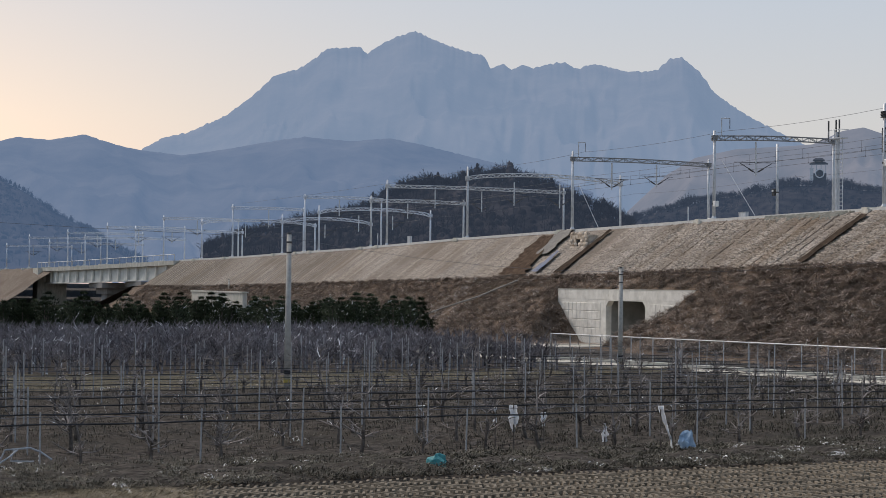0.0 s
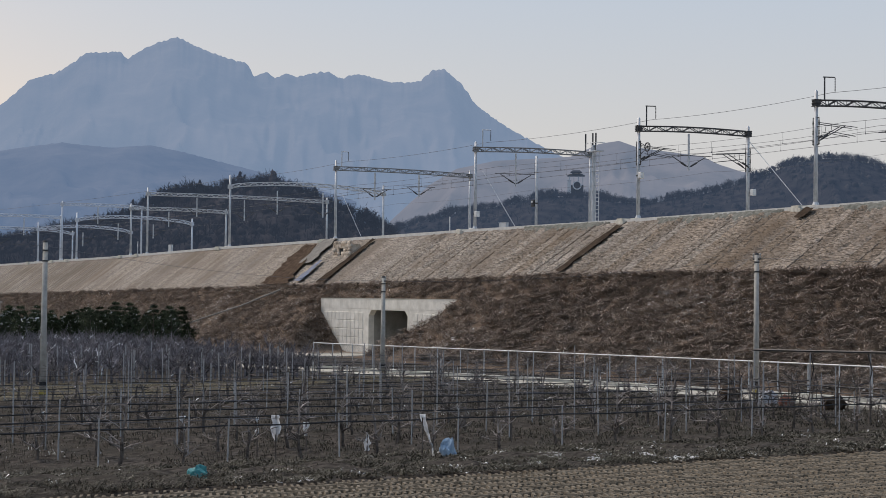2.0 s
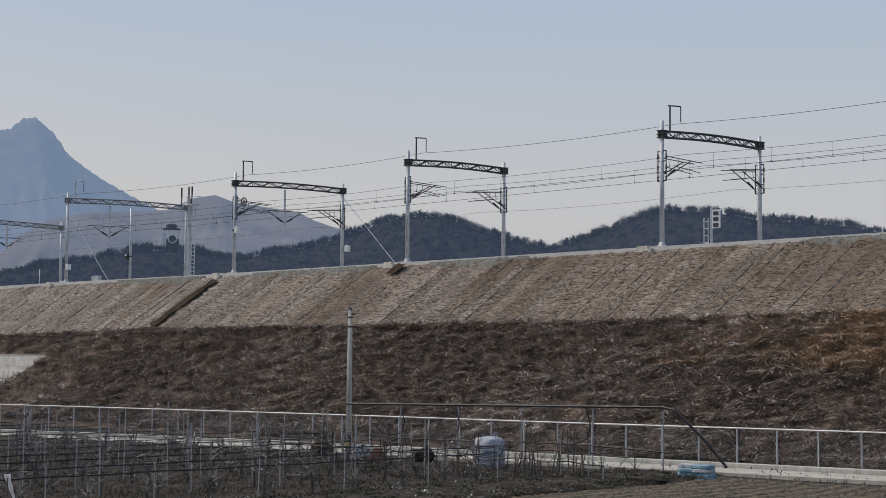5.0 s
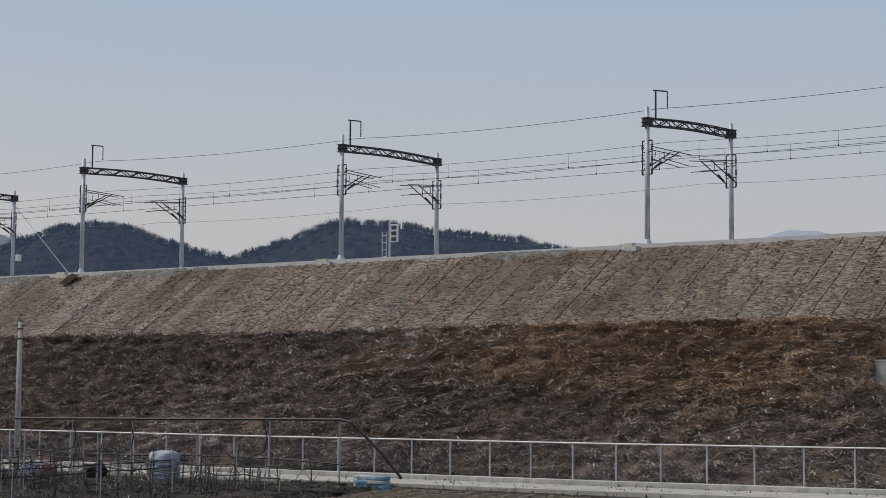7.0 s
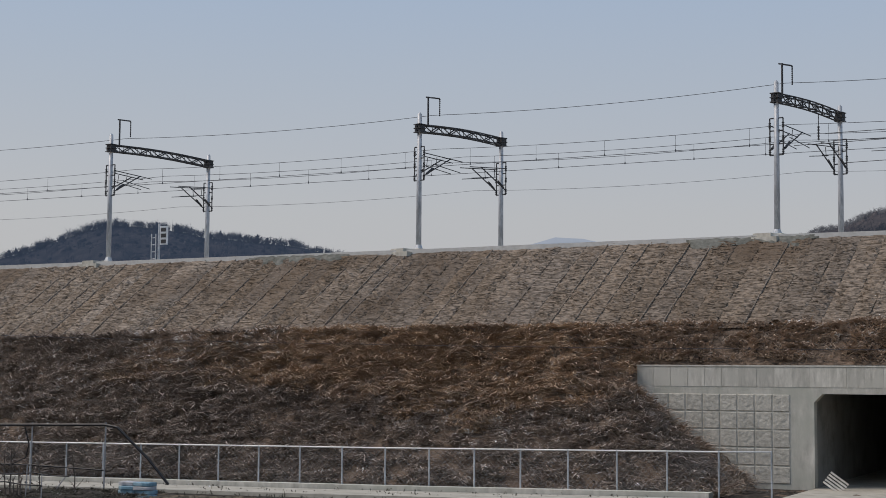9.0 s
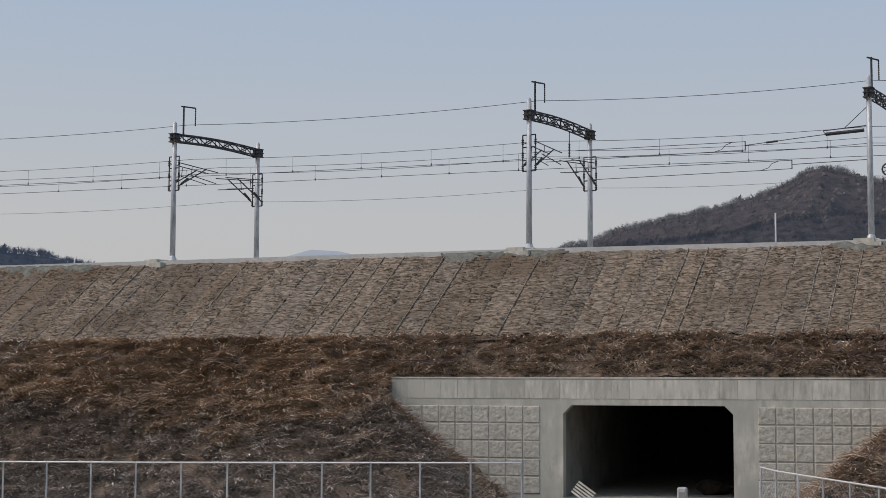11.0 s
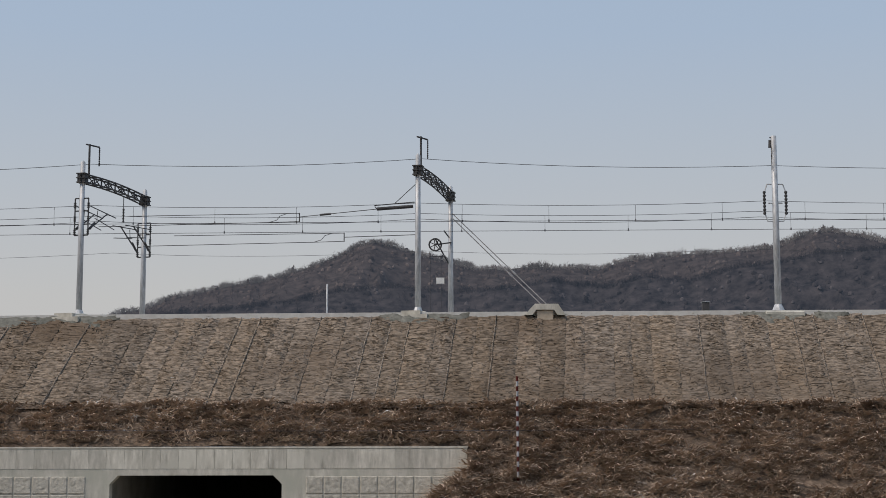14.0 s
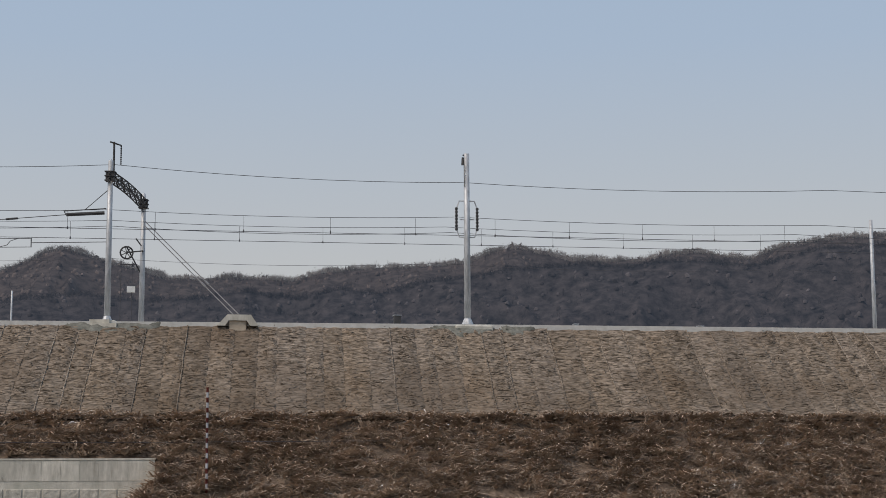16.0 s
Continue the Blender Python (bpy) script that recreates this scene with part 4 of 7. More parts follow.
def ladder_tower():
    """Signal ladder post at the end of a gantry."""
    g = tagged(new("signal_tower"), "grey ladder tower with antenna rods beside the tracks", "signal tower")
    g.location = (-151.0, 112.0, 14.0)
    part("post", tube(bmesh.new(), (0, 0, -0.3), (0, 0, 10.2), 0.22, 0.2, 8), M["steel"], g)
    bm = bmesh.new()
    for xx in (0.45, 1.05):
        pipe(bm, [(xx, 0, 0), (xx, 0, 9.3)], 0.05)
    for k in range(20):
        pipe(bm, [(0.45, 0, 0.4 + k * 0.45), (1.05, 0, 0.4 + k * 0.45)], 0.035)
    for k in range(5):
        pipe(bm, [(0, 0, 1.0 + 2 * k), (0.45, 0, 1.0 + 2 * k)], 0.05)
    part("ladder", bm, M["steel"], g)
    bm = bmesh.new()
    box(bm, -0.7, -0.6, 9.4, 1.3, 0.6, 9.5)
    pipe(bm, [(-0.7, -0.6, 10.4), (1.3, -0.6, 10.4), (1.3, 0.6, 10.4)], 0.04)
    for xx in (-0.7, 0.3, 1.3):
        pipe(bm, [(xx, -0.6, 9.5), (xx, -0.6, 10.4)], 0.04)
    part("platform", bm, M["steel"], g)
    for xx in (-1.6, -0.2, 0.4):
        part("antenna", tube(bmesh.new(), (xx, 0, 9.5), (xx, 0, 11.6), 0.1, 0.1, 6), M["truss"], g)


ladder_tower()


def stay_wire(a, b, label="thin steel stay slanting from a gantry post"):
    tagged(finish("stay_wire", pipe(bmesh.new(), [a, b], 0.035, 4), M["steel"]), label, "stay", "stays of the gantries")


stay_wire((-124.6, 112.2, 22.6), (-114.0, 111.0, 14.1))
stay_wire((-157.8, 101.0, 21.0), (-150.5, 101.0, 13.9))
stay_wire((-193.0, 101.0, 20.0), (-187.0, 101.0, 13.6))


def post_box(x, y, z, w=0.55):
    g = tagged(new("equipment_box"), "small white equipment box clamped to a gantry post", "equipment box", "boxes on the gantry posts")
    bm = bmesh.new()
    box(bm, x + 0.16, y - 0.25, z, x + 0.16 + w, y + 0.2, z + 0.65)
    bmesh.ops.bevel(bm, geom=list(bm.edges), offset=0.04, segments=1, affect="EDGES")
    part("case", bm, M["rail"], g)
    part("clamp", tube(bmesh.new(), (x, y, z + 0.25), (x, y, z + 0.4), 0.24, 0.24, 8), M["truss"], g)


M["rail"] = material("pale_fence_rail", (0.55, 0.55, 0.53), (0.7, 0.7, 0.68), 3.0, rough=0.5, metal=0.1, bump=0.0)
post_box(-127.3, 100.0, 18.3)
post_box(-124.6, 112.4, 17.0)
post_box(-193.0, 121.4, 15.4)
post_box(-157.8, 100.0, 15.6)


def signal_frame():
    g = tagged(new("track_signal"), "small white ladder signal frame beside the track", "signal")
    g.location = (-72.4, 104.0, 14.4)
    bm = bmesh.new()
    for xx in (-0.9, -0.5):
        pipe(bm, [(xx, 0, 0), (xx, 0, 2.8)], 0.05)
    for k in range(5):
        pipe(bm, [(-0.9, 0, 0.3 + 0.55 * k), (-0.5, 0, 0.3 + 0.55 * k)], 0.035)
    part("ladder", bm, M["steel"], g)
    part("post", tube(bmesh.new(), (-0.2, 0, 0), (-0.2, 0, 3.6), 0.09, 0.09, 6), M["steel"], g)
    white = material("white_signal_paint", (0.6, 0.61, 0.62), (0.74, 0.75, 0.75), 5.0)
    bm = bmesh.new()
    box(bm, -0.1, -0.06, 1.95, 0.6, 0.06, 3.4)
    part("signal_board", bm, white, g)
    for k in range(3):
        bm = bmesh.new()
        box(bm, 0.02, -0.1, 2.04 + 0.46 * k, 0.48, -0.065, 2.34 + 0.46 * k)
        part("signal_lens", bm, M["truss"], g, "dark signal lens panel")
    bm = bmesh.new()
    box(bm, 0.9, -0.3, -0.2, 1.6, 0.3, 0.75)
    part("relay_box", bm, white, g)


signal_frame()


def trackside_box(x, y, w, h, dark=False, label="small grey relay box on the track bed"):
    bm = bmesh.new()
    box(bm, -w / 2, -0.2, 0, w / 2, 0.2, h)
    bmesh.ops.bevel(bm, geom=list(bm.edges), offset=0.03, segments=1, affect="EDGES")
    g = tagged(new("relay_box"), label, "relay box", "boxes beside the tracks")
    g.location = (x, y, rail_z(x) - 0.26)
    part("case", bm, M["truss"] if dark else M["steel"], g)
    bm = bmesh.new()
    box(bm, -w / 2 - 0.03, -0.23, h, w / 2 + 0.03, 0.23, h + 0.04)
    part("lid", bm, M["steel"], g)


trackside_box(16.2, 101.5, 0.45, 0.95, True, "small black trackside signal head")
trackside_box(27.9, 101.0, 0.3, 0.45)
trackside_box(36.4, 101.0, 0.35, 0.4)
trackside_box(-255.0, 101.0, 1.2, 1.6, False, "pale grey relay cabinet on the track bed")
trackside_box(-150.5, 99.2, 1.4, 0.7, False, "low concrete cable box on the bank's crest")

# ---------------------------------------------------------------- culverts
M["stonepanel"] = material("stone_pattern_concrete", (0.34, 0.325, 0.28), (0.56, 0.535, 0.47), scale=3.5, bump=1.0, bump_scale=4.5, per_object=0.06)
M["panel"] = material("smooth_formed_concrete", (0.36, 0.345, 0.3), (0.64, 0.615, 0.545), scale=2.2, bump=0.12, per_object=0.12, third=(0.5, 0.485, 0.425), big=0.9, stretch=(1.6, 1.6, 0.35), detail=8.0)


# dimmer than the outer walls: the culvert's inner shade put into the colour
M["shadedcon"] = material("shade_dimmed_concrete", (0.2, 0.196, 0.18), (0.36, 0.35, 0.32), scale=0.6, bump=0.15, third=(0.25, 0.245, 0.225), big=0.3)
M["newcon"] = material("new_pale_concrete", (0.56, 0.535, 0.475), (0.76, 0.73, 0.66), scale=0.9, bump=0.15, bump_scale=10.0, per_object=0.05)


def culvert(x0, x1, ztop, corner, ox0, ox1, oz, name_label, chamfer=0.45, wall="concrete"):
    g = tagged(new("culvert"), name_label, "culvert", "road culverts through the bank", kind="structure")
    y0, y1 = WALL_Y, WALL_Y + 0.7
    bm = bmesh.new()
    box(bm, x0, y0, -0.6, ox0, y1, ztop)
    part("wing_wall", bm, M[wall], g)
    bm = bmesh.new()
    box(bm, ox1, y0, -0.6, x1, y1, ztop)
    part("wing_wall", bm, M[wall], g)
    bm = bmesh.new()
    outline = [(ox0, oz - chamfer), (ox0 + chamfer, oz), (ox1 - chamfer, oz), (ox1, oz - chamfer), (ox1, ztop), (ox0, ztop)]
    vs = [[bm.verts.new((px, yy, pz)) for px, pz in outline] for yy in (y0, y1)]
    for k in range(6):
        bm.faces.new((vs[0][k], vs[1][k], vs[1][(k + 1) % 6], vs[0][(k + 1) % 6]))
    bm.faces.new(vs[0][::-1])
    bm.faces.new(vs[1])
    bmesh.ops.recalc_face_normals(bm, faces=bm.faces)
    part("lintel", bm, M[wall], g)
    bm = bmesh.new()
    box(bm, x0 - 0.03, y0 - 0.04, ztop, x1 + 0.03, y1 + 0.1, ztop + 0.08)
    part("coping", bm, M["panel"], g)
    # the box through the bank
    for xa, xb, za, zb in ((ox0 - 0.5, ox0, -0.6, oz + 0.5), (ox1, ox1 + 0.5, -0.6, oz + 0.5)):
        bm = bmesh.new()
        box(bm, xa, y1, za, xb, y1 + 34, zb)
        part("side_wall", bm, M["shadedcon"], g)
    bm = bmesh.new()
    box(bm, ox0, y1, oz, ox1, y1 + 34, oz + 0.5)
    part("roof_slab", bm, M["shadedcon"], g)
    # added wall shuts the far end; the inner shade is its dark colour
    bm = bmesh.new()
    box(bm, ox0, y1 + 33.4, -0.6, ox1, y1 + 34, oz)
    part("added_end_wall", bm, M["dark"], g)
    # formed panels: smooth boards along the top, stone pattern below
    n = round((x1 - x0) / 0.95)
    w = (x1 - x0) / n
    bm = bmesh.new()
    box(bm, 0.01, -0.018, 0.03, w - 0.01, 0, min(1.1, ztop - oz) - 0.06)
    tall = bpy.data.meshes.new("panel")
    bm.to_mesh(tall)
    tall.materials.append(M["panel" if wall == "concrete" else wall])
    for k in range(n):
        share("panel", tall, g, pose(x0 + k * w, y0, ztop - min(1.1, ztop - oz)))
    bm = bmesh.new()
    box(bm, 0.03, -0.05, 0.03, 0.92, 0, 0.92)
    bmesh.ops.bevel(bm, geom=[e for e in bm.edges if all(v.co.y < -0.01 for v in e.verts)], offset=0.035, segments=1, affect="EDGES")
    sq = bpy.data.meshes.new("stone_panel")
    bm.to_mesh(sq)
    sq.materials.append(M["stonepanel" if wall == "concrete" else wall])
    pier = 1.25 if ox1 - ox0 > 8.5 else 0.9
    for j in range(5):
        zz = ztop - 1.45 - 0.95 * (j + 1)
        if zz < 0:
            continue
        for a, b in ((x0 + 0.6, ox0 - pier), (ox1 + pier, x1 - 0.6)):
            m = int((b - a) / 0.95)
            start = b - m * 0.95 if a < ox0 else a
            for k in range(m):
                xx = start + k * 0.95
                if max(corner - 0.8 * (xx + 0.9 - x0), corner - 0.8 * (x1 - xx)) < zz + 0.9:
                    share("stone_panel", sq, g, pose(xx, y0, zz))
    return g


culvert(-27.6, 0.9, 6.92, 5.7, -17.9, -8.85, 5.5, "wide concrete road culvert with stone-pattern wing walls")
culvert(-167.8, -137.8, 5.95, 4.5, -156.2, -147.6, 4.75, "new pale concrete road culvert with panelled wing walls", 0.6, "newcon")

# ---------------------------------------------------------------- road and fence
FENCE = ((-124.0, 62.3, 0.0), (-113.0, 65.0, 0.0), (-96.0, 69.6, 0.0), (-80.0, 72.3, 0.05), (-61.0, 74.1, 0.12), (-38.0, 74.6, 0.35), (-27.6, 74.7, 0.5), (-20.6, 74.9, 0.6), (-17.4, 76.4, 0.6))


def ribbon(name, line, off0, off1, z, mat, label, category, thick=0.0):
    """A strip beside a line in plan, following its height."""
    pts = [Vector(p) for p in line]
    verts = []
    for i, p in enumerate(pts):
        d = (pts[min(i + 1, len(pts) - 1)] - pts[max(i - 1, 0)])
        d.z = 0
        d.normalize()
        nrm = Vector((d.y, -d.x, 0))
        for o in (off0, off1):
            q = p + nrm * o
            verts.append((q.x, q.y, p.z + z))
            verts.append((q.x, q.y, p.z + z - max(thick, 0.1)))
    faces = []
    for i in range(len(pts) - 1):
        a, b = i * 4, i * 4 + 4
        faces += [(a, a + 2, b + 2, b), (a + 2, a + 3, b + 3, b + 2), (a + 1, a, b, b + 1)]
    me = bpy.data.meshes.new(name)
    me.from_pydata(verts, [], faces)
    me.materials.append(mat)
    return tagged(new(name, me), label, category, kind="structure")


ROADLINE = ((-150.0, 56.5, 0.0), (-136.0, 59.0, 0.0)) + FENCE[:-1] + ((-8.0, 74.0, 0.6), (10.0, 71.0, 0.5), (60.0, 68.0, 0.5))
ribbon("road", ROADLINE, 0.75, 4.3, 0.07, M["roadc"], "pale concrete farm road along the bank", "road", 0.3)
ribbon("road_kerb", FENCE[:-1], -0.2, 0.55, 0.3, M["concrete"], "low concrete kerb under the fence", "kerb", 0.5)
bm = bmesh.new()
box(bm, -17.9, 72.0, -0.2, -8.85, 119.0, 0.56)
tagged(finish("road_underpass", bm, M["roadc"]), "concrete road through the culvert", "road", kind="structure")
bm = bmesh.new()
box(bm, -156.2, 58.5, -0.2, -147.6, 119.0, 0.04)
tagged(finish("road_underpass_far", bm, M["roadc"]), "concrete road through the far culvert", "road", kind="structure")


def walk_line(line, step):
    """Points at even steps along a line in plan."""
    out, left = [Vector(line[0])], step
    for a, b in zip(line, line[1:]):
        a, b = Vector(a), Vector(b)
        length, pos = (b - a).length, 0.0
        while length - pos >= left:
            pos += left
            out.append(a.lerp(b, pos / length))
            left = step
        left -= length - pos
    return out


def fence(line, label, height=2.2, base=0.3):
    g = tagged(new("wire_fence"), label, "fence", "fences along the bank")
    pts = walk_line(line, 2.5)
    up, foot = Vector((0, 0, height)), Vector((0, 0, base))
    for i, p in enumerate(pts):
        part("post", tube(bmesh.new(), p, p + up + Vector((0, 0, 0.06)), 0.045, 0.045, 6), M["steel"], g)
        if i + 1 == len(pts):
            break
        q = pts[i + 1]
        part("top_rail", tube(bmesh.new(), p + up, q + up, 0.042, 0.042, 6), M["rail"], g, "pale top rail")
        bm = bmesh.new()
        n = 9
        for k in range(-n, n):
            for sg in (1, -1):
                t0, t1 = k / n, k / n + 0.72
                z0, z1 = (base, height) if sg > 0 else (height, base)
                a0, a1 = max(0.0, t0), min(1.0, t1)
                if a1 - a0 < 0.02:
                    continue
                za = z0 + (z1 - z0) * (a0 - t0) / (t1 - t0)
                zb = z0 + (z1 - z0) * (a1 - t0) / (t1 - t0)
                tube(bm, p.lerp(q, a0) + Vector((0, 0, za)), p.lerp(q, a1) + Vector((0, 0, zb)), 0.0045, n=3, caps=False)
        part("wire_mesh", bm, M["meshwire"], g, "thin diagonal wire mesh")["kind"] = "stuff"


M["meshwire"] = material("dull_mesh_wire", (0.2, 0.21, 0.21), (0.3, 0.31, 0.31), 3.0, rough=0.6, metal=0.3, bump=0.0)
fence(FENCE, "wire mesh fence with pale top rail along the road")
fence(((-6.7, 76.5, 0.55), (-5.8, 74.0, 0.5), (-0.8, 64.5, 0.35), (5.0, 54.0, 0.1)), "wire mesh fence beyond the culvert mouth")

# ---------------------------------------------------------------- girder bridge and the bank beyond it


def along(x, dy, z):
    return Vector((x, row_y(x) + dy, z))


def prism(bm, xs, y_off, z_of):
    """A bar swept along the track: y_off (near, far), z_of(x) gives (low, high)."""
    rings = []
    for x in xs:
        lo, hi = z_of(x)
        rings.append([bm.verts.new(along(x, dy, z)) for dy, z in ((y_off[0], lo), (y_off[1], lo), (y_off[1], hi), (y_off[0], hi))])
    for a, b in zip(rings, rings[1:]):
        for k in range(4):
            bm.faces.new((a[k], a[(k + 1) % 4], b[(k + 1) % 4], b[k]))
    bm.faces.new(rings[0][::-1])
    bm.faces.new(rings[-1])
    bmesh.ops.recalc_face_normals(bm, faces=bm.faces)
    return bm


def bridge():
    x0, x1 = BRIDGE
    g = tagged(new("girder_bridge"), "pale concrete girder bridge carrying the railway", "bridge")
    xs = steps(x0, x1, 16)
    part("deck", prism(bmesh.new(), xs, (-3.2, 40.0), lambda x: (rail_z(x) - 1.3, rail_z(x) - 0.3)), M["concrete"], g)
    part("girder", prism(bmesh.new(), steps(x0 + 6, x1, 15), (-2.2, -1.4), lambda x: (rail_z(x) - 4.4, rail_z(x) - 1.3)), M["girder"], g, "pale plate girder")
    part("girder_flange", prism(bmesh.new(), steps(x0 + 6, x1, 15), (-2.6, -1.2), lambda x: (rail_z(x) - 4.7, rail_z(x) - 4.4)), M["girder"], g)
    for k in range(17):
        x = x0 + 6 + (x1 - x0 - 6) * k / 16
        bm = bmesh.new()
        p = along(x, 0, 0)
        box(bm, x - 0.5, p.y - 2.75, rail_z(x) - 4.4, x + 0.5, p.y - 2.2, rail_z(x) - 1.3)
        part("stiffener", bm, M["girder"], g)
    for x in (-414.0, -388.0):
        p = along(x, 0, 0)
        bm = bmesh.new()
        box(bm, x - 9, p.y - 2.0, rail_z(x) - 7.6, x + 9, p.y + 6.0, rail_z(x) - 4.7)
        bmesh.ops.bevel(bm, geom=[e for e in bm.edges if all(v.co.z < rail_z(x) - 7 for v in e.verts)], offset=1.6, segments=2, affect="EDGES")
        cap = part("pier_cap", bm, M["dimcon"], g)
        bm = bmesh.new()
        tube(bm, (x, p.y + 2, -0.5), (x, p.y + 2, rail_z(x) - 7.4), 2.6, 2.4, 14)
        part("column", bm, M["dimcon"], cap)
    bm = bmesh.new()
    p = along(x0 + 2, 0, 0)
    box(bm, x0 - 3, p.y - 4, -0.5, x0 + 6, p.y + 4, rail_z(x0) - 0.3)
    part("abutment", bm, M["concrete"], g)
    bm = bmesh.new()
    run = [along(x, -3.0, rail_z(x) + 1.1) for x in xs]
    pipe(bm, run, 0.09, 4)
    part("hand_rail", bm, M["steel"], g)
    for k in range(25):
        x = x0 + (x1 - x0) * k / 24
        part("rail_post", tube(bmesh.new(), along(x, -3.0, rail_z(x) - 0.4), along(x, -3.0, rail_z(x) + 1.1), 0.08, 0.08, 4), M["steel"], g)


M["girder"] = material("cream_girder_paint", (0.52, 0.515, 0.465), (0.7, 0.69, 0.63), 0.5, bump=0.05)
M["dimcon"] = material("mid_grey_concrete", (0.2, 0.19, 0.18), (0.3, 0.29, 0.27), 0.8, bump=0.2)
bridge()
for sx0, sx1 in ((-19.5, -7.3), (-158.0, -146.0)):
    saddle = sheet("bank_saddle", steps(sx0, sx1, 12), steps(WALL_Y + 0.5, WALL_Y + 2.6, 5), lambda x, y: (x, y, lower_z(x, y) + 0.06), M["slope"])
    tagged(saddle, "grassy bank above the culvert's mouth", "embankment", kind="structure")


def far_bank():
    xs = steps(-640, BRIDGE[0] + 14, 40)
    bank = sheet("bank_far", xs, (0, 1, 2, 3, 4, 5), lambda x, k: (x, row_y(x) + (40, -1.5, -4, -7, -10, -17)[int(k)], (rail_z(x) - 0.25) * (1, 1, 0.82, 0.6, 0.38, -0.05)[int(k)] + 0.3 * fbm(x * 0.15, k)), M["mat"])
    tagged(bank, "railway bank beyond the bridge", "embankment", kind="structure")
    # end slope of the main bank, towards the bridge
    def end(u, v):
        r = 22.0 * v * (1 - 0.45 * u)
        drop = lerp_table(22.0 * v, ((0, 0.0), (8.55, crest_z(-360) - 5.5), (11, crest_z(-360) - 5.3), (22, crest_z(-360) + 0.2)))
        a = radians(75.0 * u)
        return -359.9 - r * math.sin(a), row_y(-360) - 1.75 - r * math.cos(a), crest_z(-360) - drop - 0.05
    cone = sheet("bank_end", steps(0, 1, 10), steps(0, 1, 14), end, M["slope"])
    tagged(cone, "end slope of the railway bank at the bridge", "embankment", kind="structure")


far_bank()
bm = bmesh.new()
box(bm, -316.5, 78.5, -0.3, -279.0, 79.3, 4.45)
box(bm, -316.8, 78.3, 4.45, -278.7, 79.5, 4.7)
tagged(finish("retaining_wall", bm, M["concrete"]), "low pale concrete retaining wall at the bank's foot", "wall", kind="structure")

# ---------------------------------------------------------------- erosion mats, drains and rubble on the upper slope


def slope_frame(x, w):
    """The pose of a strip of the upper slope: x across, y down the slope, z out of it."""
    zt, zb = crest_z(x), lerp_table(x, BERM_Z)
    down = Vector((0, -8.55, zb - zt))
    length = down.length
    d = down.normalized()
    out = Vector((1, 0, 0)).cross(-d).normalized()
    m = Matrix(((1, d.x, out.x, x), (row_y(x + 1) - row_y(x), d.y, out.y, row_y(x) - 1.72), (crest_z(x + 1) - zt, d.z, out.z, zt - 0.02), (0, 0, 0, 1)))
    return m @ Matrix.Diagonal((w, length / 10.3, 1.0, 1))


